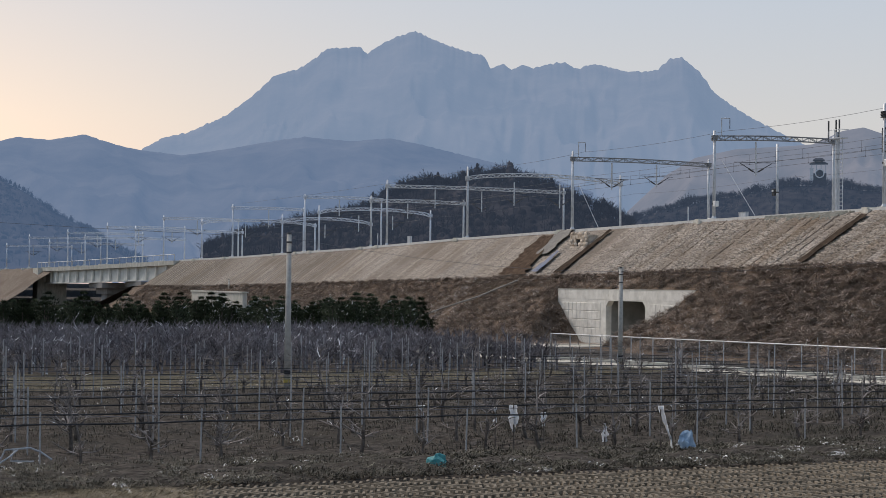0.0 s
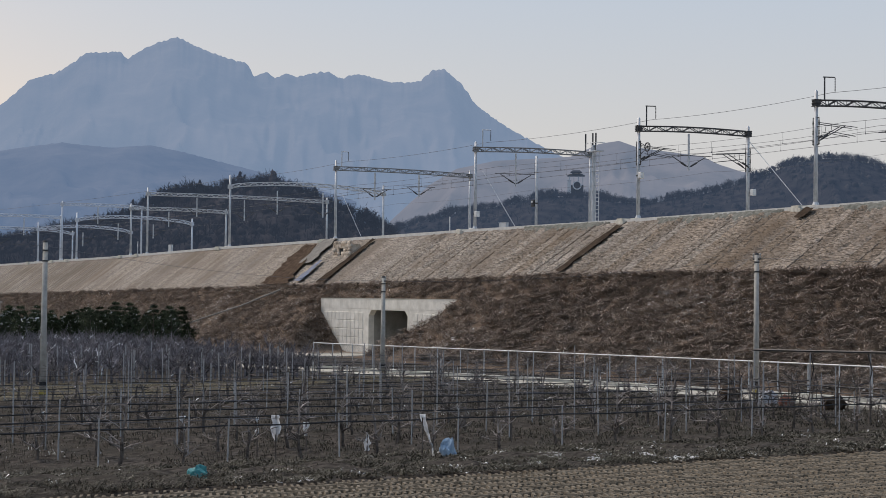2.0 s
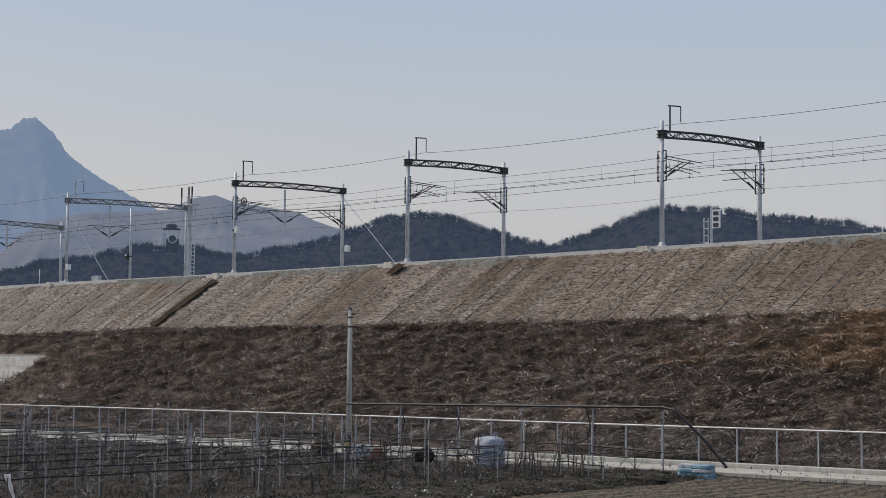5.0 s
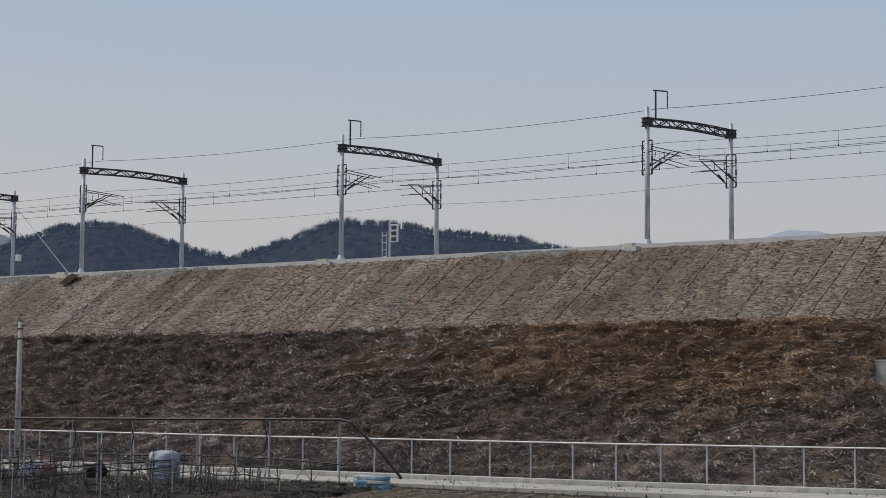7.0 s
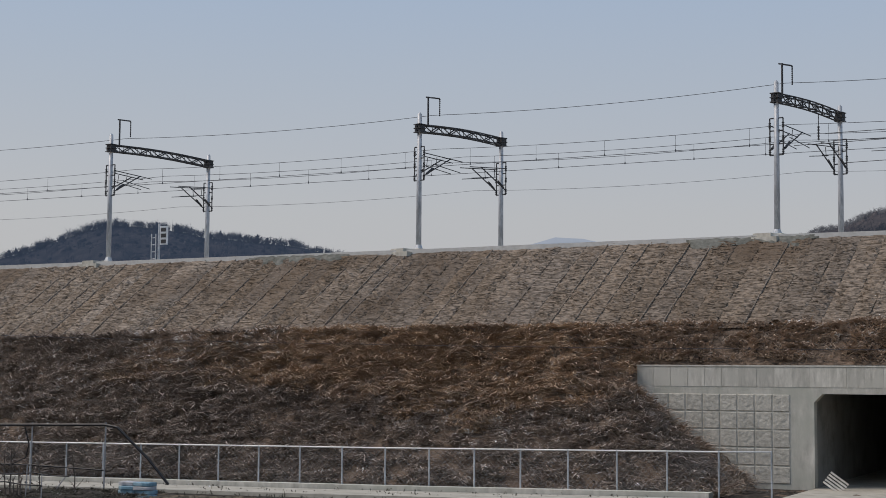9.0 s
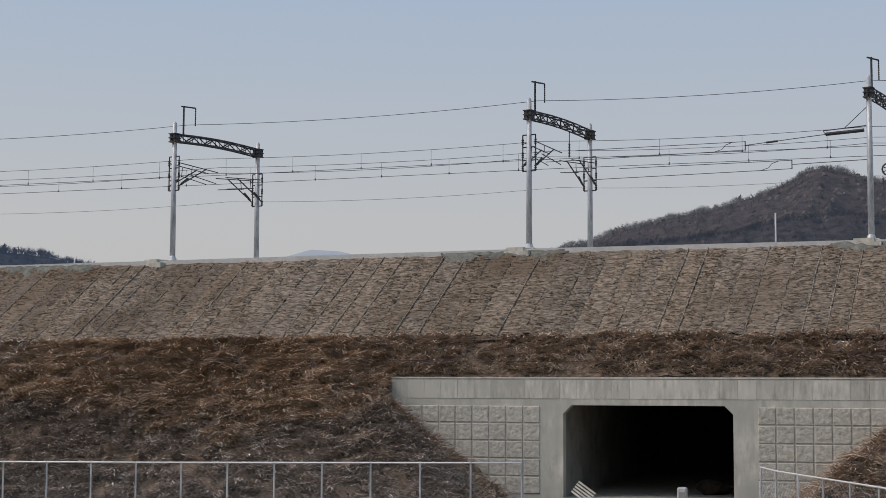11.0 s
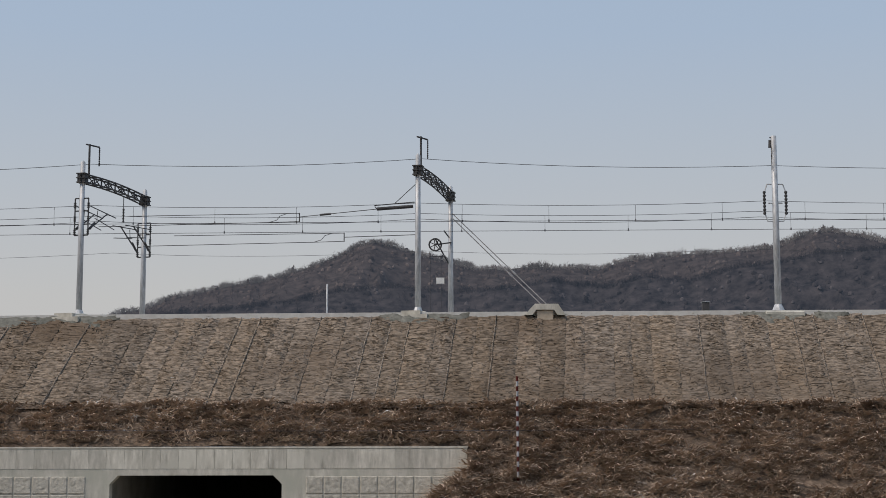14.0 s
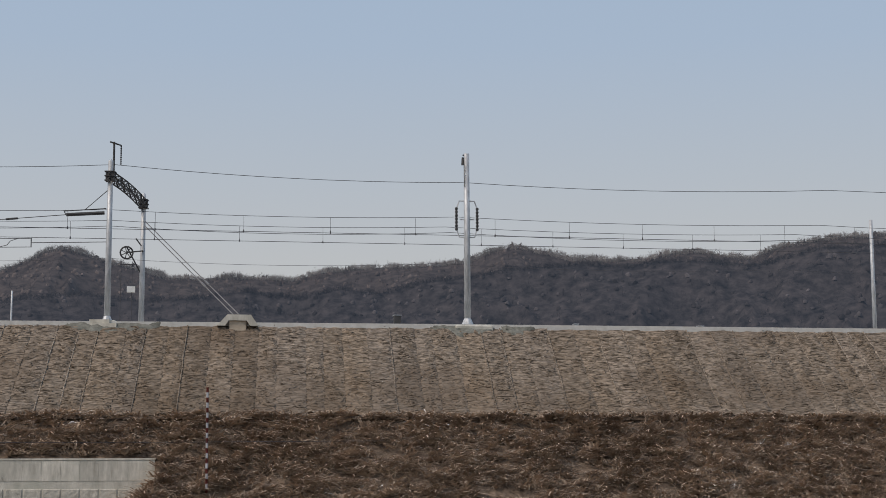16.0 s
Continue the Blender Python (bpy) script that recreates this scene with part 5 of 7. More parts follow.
def build_mats():
    g = tagged(new("erosion_mats"), "straw-coloured erosion mats in vertical strips on the bank", "erosion mat", kind="structure")
    rng = random.Random(4)
    variants = []
    for v in range(10):
        nu, nv = 9, 110
        verts, faces = [], []
        for j in range(nv + 1):
            for i in range(nu + 1):
                u, t = i / nu, 10.3 * j / nv
                roll = 0.025 * math.sin(u * math.pi) ** 0.5
                fold = abs(fbm(u * 1.3 + v * 5.0, t * 2.7 + 0.5 * math.sin(u * 2.6 + v), v * 1.7, 2))
                crease = 0.2 * max(0.0, 1 - 3.4 * fold) * (0.45 + 0.9 * max(0.0, 0.5 + fbm(u + v, t * 0.35, 6.0))) * min(1.0, t / 0.7) * math.sin(u * math.pi) ** 0.35
                edge = 0.02 * fbm(t * 0.8, v * 2.0 + (0 if i == 0 else 5)) if i in (0, nu) else 0.0
                tail = 0.14 * fbm(u * 2.0 + v, 3.0 * v) if j == nv else 0.0
                verts.append((u * 1.02 - 0.01 + edge, t + tail, 0.06 + roll + crease + 0.06 * fbm(u * 0.9 + v * 7.0, t * 1.9, v * 3.1)))
        for j in range(nv):
            for i in range(nu):
                a = j * (nu + 1) + i
                faces.append((a, a + nu + 1, a + nu + 2, a + 1))
        me = bpy.data.meshes.new("mat_strip")
        me.from_pydata(verts, [], faces)
        me.materials.append(M["mat"])
        me.shade_smooth()
        pale = me.copy()
        pale.materials[0] = M["mat_pale"]
        mid = me.copy()
        mid.materials[0] = M["mat_mid"]
        variants.append((me, mid, pale))
    # raised bands added on the seams
    hems = []
    for v in range(4):
        verts, faces = [], []
        for j in range(41):
            t, c = 10.3 * j / 40, 0.05 * fbm(j * 0.11, v * 4.0)
            z = 0.15 + 0.03 * fbm(t * 1.3, v * 5.0, 2.0)
            wd = 0.048 + 0.03 * fbm(t * 0.9, v * 3.0, 8.0)
            verts += [(c - wd, t, z - 0.1), (c - wd * 0.6, t, z), (c + wd * 0.6, t, z), (c + wd, t, z - 0.1)]
        for j in range(40):
            faces += [(4 * j + i, 4 * j + 4 + i, 4 * j + 5 + i, 4 * j + 1 + i) for i in range(3)]
        me = bpy.data.meshes.new("seam_hem")
        me.from_pydata(verts, [], faces)
        me.materials.append(M["hem"])
        me.shade_smooth()
        hems.append(me)
    x = -359.0
    while x < 188.0:
        w = rng.uniform(1.05, 1.75)
        slant = -0.16 * min(1.0, max(0.0, (x + 110.0) / 50.0))      # the strips were not laid quite straight down
        skew = Matrix(((1, slant, 0, 0), (0, 1, 0, 0), (0, 0, 1, 0), (0, 0, 0, 1)))
        share("mat_strip", variants[rng.randrange(10)][2 if x < -125 + rng.uniform(-25, 25) else 1 if x < -75 + rng.uniform(-30, 30) else 0], g, slope_frame(x, 1.0) @ skew @ Matrix.Diagonal((w, 1, 0.05 if x < -200 else 0.45 if x < -165 else 1.0, 1)) @ Matrix.Translation((0, 0, rng.uniform(-0.012, 0.02) if x > -200 else 0.2 * (len(g.children) % 2))))
        if rng.random() < 0.5 and x > -165:
            share("seam_hem", hems[rng.randrange(4)], g, slope_frame(x, 1.0) @ skew @ Matrix.Translation((rng.uniform(-0.03, 0.03), 0, rng.uniform(-0.02, 0.03))))
        x += w


# paler than the near mats: light caught on strip edges put into colour
M["hem"] = mat_material("edge_lit_hem", 1.1, 1.0)
build_mats()


def slope_strip(name, x_top, x_bot, w, v0, v1, lift, mat, label, category, kind="structure", w_bot=None):
    """A strip lying on the upper slope, from v0 to v1 of the way down."""
    verts, faces = [], []
    n = 14
    for j in range(n + 1):
        t = v0 + (v1 - v0) * j / n
        x = x_top + (x_bot - x_top) * j / n
        m = slope_frame(x, 1.0)
        for i in range(4):
            u = (i / 3 - 0.5) * (w + ((w_bot or w) - w) * j / n) * (1 + 0.45 * fbm(t * 9 + i * 3.7, x * 0.7))
            p = m @ Vector((u, 10.3 * t, lift - 0.12 * (1 if i in (1, 2) else 0) + 0.05 * fbm(t * 8, i)))
            verts.append(tuple(p))
    for j in range(n):
        for i in range(3):
            a = j * 4 + i
            faces.append((a, a + 4, a + 5, a + 1))
    me = bpy.data.meshes.new(name)
    me.from_pydata(verts, [], faces)
    me.materials.append(mat)
    me.shade_smooth()
    return tagged(new(name, me), label, category, kind=kind)


M["earth"] = material("dark_brown_earth", (0.03, 0.022, 0.016), (0.075, 0.055, 0.04), 1.5, bump=0.8)
M["earth_red"] = material("brown_washed_earth", (0.035, 0.024, 0.017), (0.11, 0.077, 0.054), 1.6, bump=0.8)
M["tarp"] = material("blue_grey_tarpaulin", (0.022, 0.04, 0.09), (0.06, 0.09, 0.16), 1.8, rough=0.5, bump=0.4)
M["graymat"] = material("grey_gravel_wash", (0.15, 0.14, 0.125), (0.25, 0.235, 0.21), 2.0, bump=0.6)
slope_strip("drain_ditch", -126.4, -126.4, 1.2, 0.12, 0.98, 0.42, M["earth"], "dark earth drain cut down the bank", "ditch")
slope_strip("drain_ditch_short", -100.6, -100.9, 1.3, 0.04, 0.2, 0.45, M["earth"], "short dark drain scar at the crest", "ditch")
slope_strip("washout", -194.7, -189.8, 3.6, 0.1, 1.0, 0.42, M["earth_red"], "brown washed-out earth on the bank", "washout", w_bot=8.5)
slope_strip("gravel_wash", -190.6, -188.6, 3.6, 0.0, 0.55, 0.46, M["graymat"], "grey gravel wash at the bank's crest", "gravel")
slope_strip("earth_gully", -177.6, -177.0, 0.8, 0.06, 1.0, 0.36, M["earth"], "dark earth gully down the bank", "gully", w_bot=2.2)
tagged(slope_strip("tarpaulin", -184.6, -183.6, 0.9, 0.5, 0.95, 0.45, M["tarp"], "blue-grey tarpaulin spread on the bank", "tarpaulin", "", w_bot=2.0), kind="")



def crest_gravel(x0, x1, seed):
    """Grey-green gravel spilled over the crest, with a ragged lower edge."""
    def fn(x, k):
        reach = (0.1 + 0.1 * fbm(x * 0.35, seed) + 0.09 * fbm(x * 1.7, seed, 4.0)) * min(1.0, (x - x0) / 2.0 + 0.1, (x1 - x) / 2.0 + 0.1)
        return tuple(slope_frame(x, 1.0) @ Vector((0, 10.3 * max(0.01, reach) * k, 0.26 - 0.16 * k * k + 0.12 * fbm(x * 2.5, k * 3, seed))))
    tagged(sheet("gravel_wash", steps(x0, x1, int((x1 - x0) * 3)), steps(0, 1, 4), fn, M["graygreen"]), "grey-green gravel spilled over the bank's crest", "gravel", kind="structure")


M["graygreen"] = material("grey_green_gravel", (0.09, 0.092, 0.08), (0.23, 0.228, 0.2), 2.4, bump=0.8)
for gx0, gx1, gs in ((-122.0, -104.0, 1.0), (-98.0, -86.0, 2.0), (-145.0, -129.0, 3.0), (-61.0, -52.0, 4.0), (-29.0, -20.0, 5.0), (-4.5, 1.5, 6.0), (17.5, 24.5, 7.0)):
    crest_gravel(gx0, gx1, gs)
M["rubble"] = material("pale_rubble_stone", (0.34, 0.27, 0.2), (0.66, 0.58, 0.48), 1.2, bump=0.5, per_object=0.4)


def stones():
    rng = random.Random(12)
    meshes = []
    for v in range(6):
        bm = bmesh.new()
        bmesh.ops.create_icosphere(bm, subdivisions=1, radius=1.0)
        for q in bm.verts:
            q.co *= rng.uniform(0.75, 1.2)
            q.co.z *= 0.6
        me = bpy.data.meshes.new("stone")
        bm.to_mesh(me)
        bm.free()
        me.materials.append(M["rubble"])
        meshes.append(me)
    g = tagged(new("drain_headwall"), "pale rubble masonry headwall round a dark drain outlet", "headwall")
    base = slope_frame(-181.9, 1.0) @ Vector((0, 4.0, 0.1))
    for row in range(5):
        for k in range(8):
            dx, dz = (k - 3.5 + 0.5 * (row % 2)) * 0.6, row * 0.46
            if abs(dx) < 0.6 and dz < 1.2:
                continue
            s = rng.uniform(0.28, 0.42)
            share("stone", meshes[rng.randrange(6)], g, Matrix.Translation(base + Vector((dx, 0.25 * dz + rng.uniform(-0.1, 0.1), dz - 0.2))) @ pose(0, 0, 0, 90 + rng.uniform(-25, 25), rng.uniform(0, 360), rng.uniform(-20, 20)) @ Matrix.Scale(s, 4))
    bm = bmesh.new()
    box(bm, base.x - 2.2, base.y + 0.2, base.z - 0.9, base.x - 0.6, base.y + 1.8, base.z + 1.5)
    box(bm, base.x + 0.6, base.y + 0.2, base.z - 0.9, base.x + 2.2, base.y + 1.8, base.z + 1.5)
    box(bm, base.x - 0.6, base.y + 0.2, base.z + 1.0, base.x + 0.6, base.y + 1.8, base.z + 1.5)
    part("mortar_body", bm, M["rubble"], g)
    # capped tube; the hole's shade is put into its dark colour
    part("outlet_pipe", tube(bmesh.new(), base + Vector((0, 1.7, 0.4)), base + Vector((0, 0.3, 0.35)), 0.58, 0.58, 14), M["dark"], g, "dark drain pipe outlet")
    bm = bmesh.new()
    pipe(bm, [(-181.0, 86.2, 6.95), (-186.0, 83.2, 4.9), (-191.5, 80.6, 3.3), (-197.0, 78.0, 1.6)], 0.1, 6)
    tagged(finish("drain_chute", bm, M["dimcon"]), "thin pale concrete drain chute down the grass", "chute", kind="structure")


stones()

# ---------------------------------------------------------------- grass


def blades(name, spots, label, mats, seed, length=(0.35, 0.8), width=0.02, count=5, droop=0.6, lean_dir=(0, -1), flat=(0.35, 0.95), spread=0.55, swirl=0.0):
    """Tufts of bent blades; spots are (x, y, z)."""
    rng = np.random.default_rng(seed)
    p = np.repeat(np.array(spots, dtype=np.float64), count, axis=0)
    n = len(p)
    p[:, :2] += rng.normal(0, 0.12, (n, 2))
    ang = rng.uniform(0, math.tau, n)
    ln = rng.uniform(length[0], length[1], n)
    # tufts near one another are combed the same way, in slow swirls
    turn = 0.8 * np.sin(p[:, 0] * 1.13 + 2.3 * np.sin(p[:, 1] * 0.91 + 0.37 * p[:, 0])) + 0.9 * np.sin(p[:, 0] * 2.71 - p[:, 1] * 2.07 + 1.9 * np.sin(p[:, 0] * 0.53)) + 0.6 * np.sin(p[:, 0] * 0.31 + p[:, 1] * 5.1)
    turn = swirl * turn
    ex = lean_dir[0] * np.cos(turn) - lean_dir[1] * np.sin(turn)
    ey = lean_dir[0] * np.sin(turn) + lean_dir[1] * np.cos(turn)
    dx, dy = np.cos(ang) * spread + ex * droop, np.sin(ang) * spread * 0.6 + ey * droop
    lift = rng.uniform(flat[0], flat[1], n)
    mid = p + np.stack([dx * ln * 0.35, dy * ln * 0.35, ln * lift * 0.6], 1)
    tip = p + np.stack([dx * ln, dy * ln, ln * lift * rng.uniform(0.2, 0.9, n)], 1)
    sx = np.stack([-np.sin(ang) * 0.3 + 0.9, np.cos(ang) * 0.3, np.zeros(n)], 1) * (width * rng.uniform(0.6, 1.6, n))[:, None]
    verts = np.concatenate([p - sx, p + sx, mid - sx * 0.8, mid + sx * 0.8, tip], 1).reshape(-1, 3)
    base = (np.arange(n) * 5)[:, None]
    quads = (base + np.array([[0, 1, 3, 2]])).tolist()
    tris = (base + np.array([[2, 3, 4]])).tolist()
    me = bpy.data.meshes.new(name)
    me.from_pydata(verts.tolist(), [], quads + tris)
    for m in mats:
        me.materials.append(m)
    return tagged(new(name, me), label, "grass", kind="stuff")


def grass_material(name, cols, rough=0.9):
    """Blades that differ one from another."""
    m = bpy.data.materials.new(name)
    m.use_nodes = True
    nt = m.node_tree
    bsdf = nt.nodes["Principled BSDF"]
    bsdf.inputs["Roughness"].default_value = rough
    bsdf.inputs["Specular IOR Level"].default_value = 0.15
    geo = nt.nodes.new("ShaderNodeNewGeometry")
    ramp = nt.nodes.new("ShaderNodeValToRGB")
    els = ramp.color_ramp.elements
    for k, c in enumerate(cols):
        at = k / (len(cols) - 1)
        e = els[0] if k == 0 else els[1] if k == len(cols) - 1 else els.new(at)
        e.position, e.color = at, (*c, 1)
    patch = nt.nodes.new("ShaderNodeTexNoise")
    patch.inputs["Scale"].default_value, patch.inputs["Detail"].default_value = 0.09, 3.0
    nt.links.new(geo.outputs["Position"], patch.inputs["Vector"])
    clump = nt.nodes.new("ShaderNodeTexNoise")      # tufts a pace across, some pale, some dark: tussock shading contrast put into tone
    clump.inputs["Scale"].default_value, clump.inputs["Detail"].default_value = 1.25, 2.0
    wide = nt.nodes.new("ShaderNodeMapping")
    wide.inputs["Scale"].default_value = (0.75, 1.0, 1.7)
    nt.links.new(geo.outputs["Position"], wide.inputs["Vector"])
    nt.links.new(wide.outputs["Vector"], clump.inputs["Vector"])
    span = nt.nodes.new("ShaderNodeMapRange")
    span.inputs["From Min"].default_value, span.inputs["From Max"].default_value = 0.38, 0.64
    span.inputs["To Min"].default_value, span.inputs["To Max"].default_value = -0.12, 0.42
    nt.links.new(clump.outputs["Fac"], span.inputs["Value"])
    total = nt.nodes.new("ShaderNodeMath")
    mix = nt.nodes.new("ShaderNodeMath")
    mix.operation = "MULTIPLY_ADD"
    nt.links.new(geo.outputs["Random Per Island"], mix.inputs[0])
    mix.inputs[1].default_value = 0.42
    sub = nt.nodes.new("ShaderNodeMapRange")
    sub.inputs["From Min"].default_value, sub.inputs["From Max"].default_value = 0.3, 0.7
    sub.inputs["To Min"].default_value, sub.inputs["To Max"].default_value = 0.0, 0.36
    nt.links.new(patch.outputs["Fac"], sub.inputs["Value"])
    nt.links.new(sub.outputs["Result"], mix.inputs[2])
    nt.links.new(mix.outputs["Value"], total.inputs[0])
    nt.links.new(span.outputs["Result"], total.inputs[1])
    nt.links.new(total.outputs["Value"], ramp.inputs["Fac"])
    nt.links.new(ramp.outputs["Color"], bsdf.inputs["Base Color"])
    return m


M["bladeslope"] = grass_material("dry_brown_blades", ((0.24, 0.176, 0.132), (0.43, 0.313, 0.226), (0.57, 0.411, 0.293), (0.61, 0.458, 0.343), (0.63, 0.504, 0.39)))
# cooler colour balance of the far bank put into a greyer blade copy
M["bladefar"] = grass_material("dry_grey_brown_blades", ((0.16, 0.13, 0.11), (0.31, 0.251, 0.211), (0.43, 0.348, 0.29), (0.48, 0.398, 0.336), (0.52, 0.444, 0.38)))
M["bladerust"] = grass_material("rusty_blades", ((0.32, 0.214, 0.134), (0.54, 0.367, 0.238), (0.68, 0.485, 0.326), (0.72, 0.56, 0.4)))
M["bladeverge"] = grass_material("verge_blades", ((0.012, 0.012, 0.01), (0.036, 0.034, 0.027), (0.085, 0.079, 0.061), (0.19, 0.176, 0.14)))
M["bladedry"] = grass_material("pale_dry_blades", ((0.08, 0.065, 0.04), (0.17, 0.14, 0.085), (0.28, 0.235, 0.155), (0.36, 0.31, 0.22)))


def slope_spots(x0, x1, n, seed):
    rng = random.Random(seed)
    out = []
    while len(out) < n:
        x = rng.uniform(x0, x1)
        berm_y = row_y(x) - 11.0
        y = rng.uniform(berm_y - 13.6, berm_y + 0.2)
        if y > WALL_Y - 0.2 and any(c[0] - 0.3 < x < c[1] + 0.3 and y < WALL_Y + 0.8 for c in CULVERTS):
            continue
        z = lower_z(x, min(y, berm_y - 0.3))
        if z < 0.45:
            continue
        if fbm(x * 0.75, y * 1.0, 7.0) + 0.4 * fbm(x * 0.2, y * 0.2, 3.0) < rng.uniform(-0.6, 0.35):
            continue
        out.append((x, y, z + 0.03 + lump(x, y) * 0.95))
    return out


near_spots = slope_spots(-62, 62, 42000, 1)
# spots low on the bank, left of x -22, take the greyer blades
grey_foot = [q[0] < -22 and q[1] < 82.2 + 0.09 * (-22 - q[0]) * 0.5 + 2.2 * fbm(q[0] * 0.15, q[1] * 0.3, 2.0) for q in near_spots]
blades("bank_grass", [q for q, low in zip(near_spots, grey_foot) if not low], "long dry brown grass combed down the bank", [M["bladeslope"]], 1, (0.6, 1.5), 0.032, 5, 0.5, (0.1, -1), (0.0, 0.4), 0.85, 0.9)
blades("foot_grass", [q for q, low in zip(near_spots, grey_foot) if low], "greyer matted grass along the bank's foot", [M["bladefar"]], 6, (0.6, 1.5), 0.032, 5, 0.5, (0.1, -1), (0.0, 0.4), 0.85, 0.9)
blades("rust_grass", [s for s in slope_spots(-66, -26, 34000, 9) if min((s[0] + 36.5) ** 2 / 60 + (s[1] - 85.0) ** 2 / 20, (s[0] + 46.0) ** 2 / 260 + (s[1] - 86.3) ** 2 / 9) < 0.9 + 1.1 * fbm(s[0] * 0.3, s[1] * 0.3)], "patch of rust-coloured dry grass on the bank", [M["bladerust"]], 9, (0.5, 1.3), 0.024, 5, 0.6, (0.1, -1), (0.0, 0.4), 0.6, 0.85)
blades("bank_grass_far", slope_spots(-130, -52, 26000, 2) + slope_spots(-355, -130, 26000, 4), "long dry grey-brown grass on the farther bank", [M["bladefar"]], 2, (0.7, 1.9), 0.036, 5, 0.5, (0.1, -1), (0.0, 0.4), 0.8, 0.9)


def mat_spots(n, seed):
    rng = random.Random(seed)
    out = []
    for k in range(n):
        x, t = rng.uniform(-240, 60), rng.random() ** (0.35 if k % 2 else 1.0)
        p = slope_frame(x, 1.0) @ Vector((0, 10.2 * t, 0.1))
        out.append(tuple(p))
    return out


blades("mat_straw", mat_spots(9000, 3), "loose straw and sprouting grass on the erosion mats", [M["bladedry"]], 3, (0.15, 0.5), 0.02, 3, 0.2, (0.3, -0.6), (0.0, 0.2), 1.0)

# ---------------------------------------------------------------- orchard
M["bark"] = material("grey_orchard_bark", (0.045, 0.037, 0.033), (0.16, 0.137, 0.118), 6.0, bump=0.4, per_object=0.15)
M["twig"] = grass_material("grey_violet_twigs", ((0.04, 0.034, 0.031), (0.1, 0.087, 0.078), (0.2, 0.176, 0.16), (0.38, 0.335, 0.305)))
M["hose"] = material("black_hose", (0.012, 0.012, 0.013), (0.025, 0.025, 0.027), 5.0, rough=0.5, bump=0.0)
M["stake"] = material("galvanised_stake", (0.26, 0.26, 0.26), (0.4, 0.4, 0.4), 5.0, rough=0.6, metal=0.3, bump=0.0)


def shoot(bm, start, way, length, r, rng, bend=0.25, n=4, side=0):
    """One crooked shoot with side twigs."""
    pts, p, d = [Vector(start)], Vector(start), Vector(way).normalized()
    for k in range(4):
        d = (d + Vector((rng.uniform(-bend, bend), rng.uniform(-bend, bend), rng.uniform(-0.05, 0.28)))).normalized()
        p = p + d * length / 4
        pts.append(p.copy())
    pipe(bm, pts, [r, r * 0.85, r * 0.7, r * 0.55, r * 0.35], n)
    for k in range(side):
        q = pts[1 + rng.randrange(3)]
        w = Vector((rng.uniform(-1, 1), rng.uniform(-1, 1), rng.uniform(-0.1, 0.9))).normalized()
        e = q + w * length * rng.uniform(0.2, 0.45)
        pipe(bm, [q, q.lerp(e, 0.5) + Vector((0, 0, 0.03)), e], [r * 0.5, r * 0.4, r * 0.22], 3)
    return pts


def orchard_tree(rng, tall):
    g = tagged(new("orchard_tree"), "leafless pruned fruit tree with crooked grey limbs", "fruit tree", "orchard trees")
    bm = bmesh.new()
    top = rng.uniform(0.6, 0.95)
    lean = Vector((rng.uniform(-0.12, 0.12), rng.uniform(-0.2, 0.2), top))
    pipe(bm, [(0, 0, -0.1), lean * 0.5 + Vector((rng.uniform(-0.05, 0.05), rng.uniform(-0.06, 0.06), 0)), lean], [0.085, 0.068, 0.058], 6)
    part("trunk", bm, M["bark"], g)
    for k in range(rng.randint(3, 5)):
        a = rng.uniform(0, math.tau)
        bm = bmesh.new()
        shoot(bm, lean * rng.uniform(0.6, 1.0), (math.cos(a), math.sin(a) * 1.2, rng.uniform(0.0, 1.4)), rng.uniform(0.7, 1.3), 0.038, rng, 0.34, 4, 4)
        part("limb", bm, M["twig"], g)
    bm = bmesh.new()
    shoot(bm, lean, (rng.uniform(-0.1, 0.1), rng.uniform(-0.15, 0.15), 1), tall, 0.042, rng, 0.15, 4, 7)
    part("leader", bm, M["twig"], g)
    return g


def plant_orchard():
    rng = random.Random(5)
    models = [orchard_tree(rng, rng.uniform(1.0, 2.2)) for k in range(9)]
    first = list(models)
    for row in range(13):
        x = -54.6 - 4.05 * row
        y = (4.0 + 0.1 * abs(x + 54) if row < 10 else 45.0 + 4.0 * (row - 10)) + rng.uniform(0, 1.5)
        end = 62.0 if x > -74 else 66.5 - (-x - 74) * 0.19
        while y < end:
            if rng.random() > 0.12:
                m = pose(x + rng.uniform(-0.25, 0.25), y, ground_z(x, y), 0, 0, rng.uniform(0, 360)) @ Matrix.Scale(rng.uniform(0.85, 1.15), 4)
                if first:
                    first.pop().matrix_basis = m
                else:
                    t = copy_thing(models[rng.randrange(9)], m)
                    t.matrix_basis = m
            y += rng.uniform(2.3, 3.1) * (1.0 if row < 6 else 1.25)


plant_orchard()


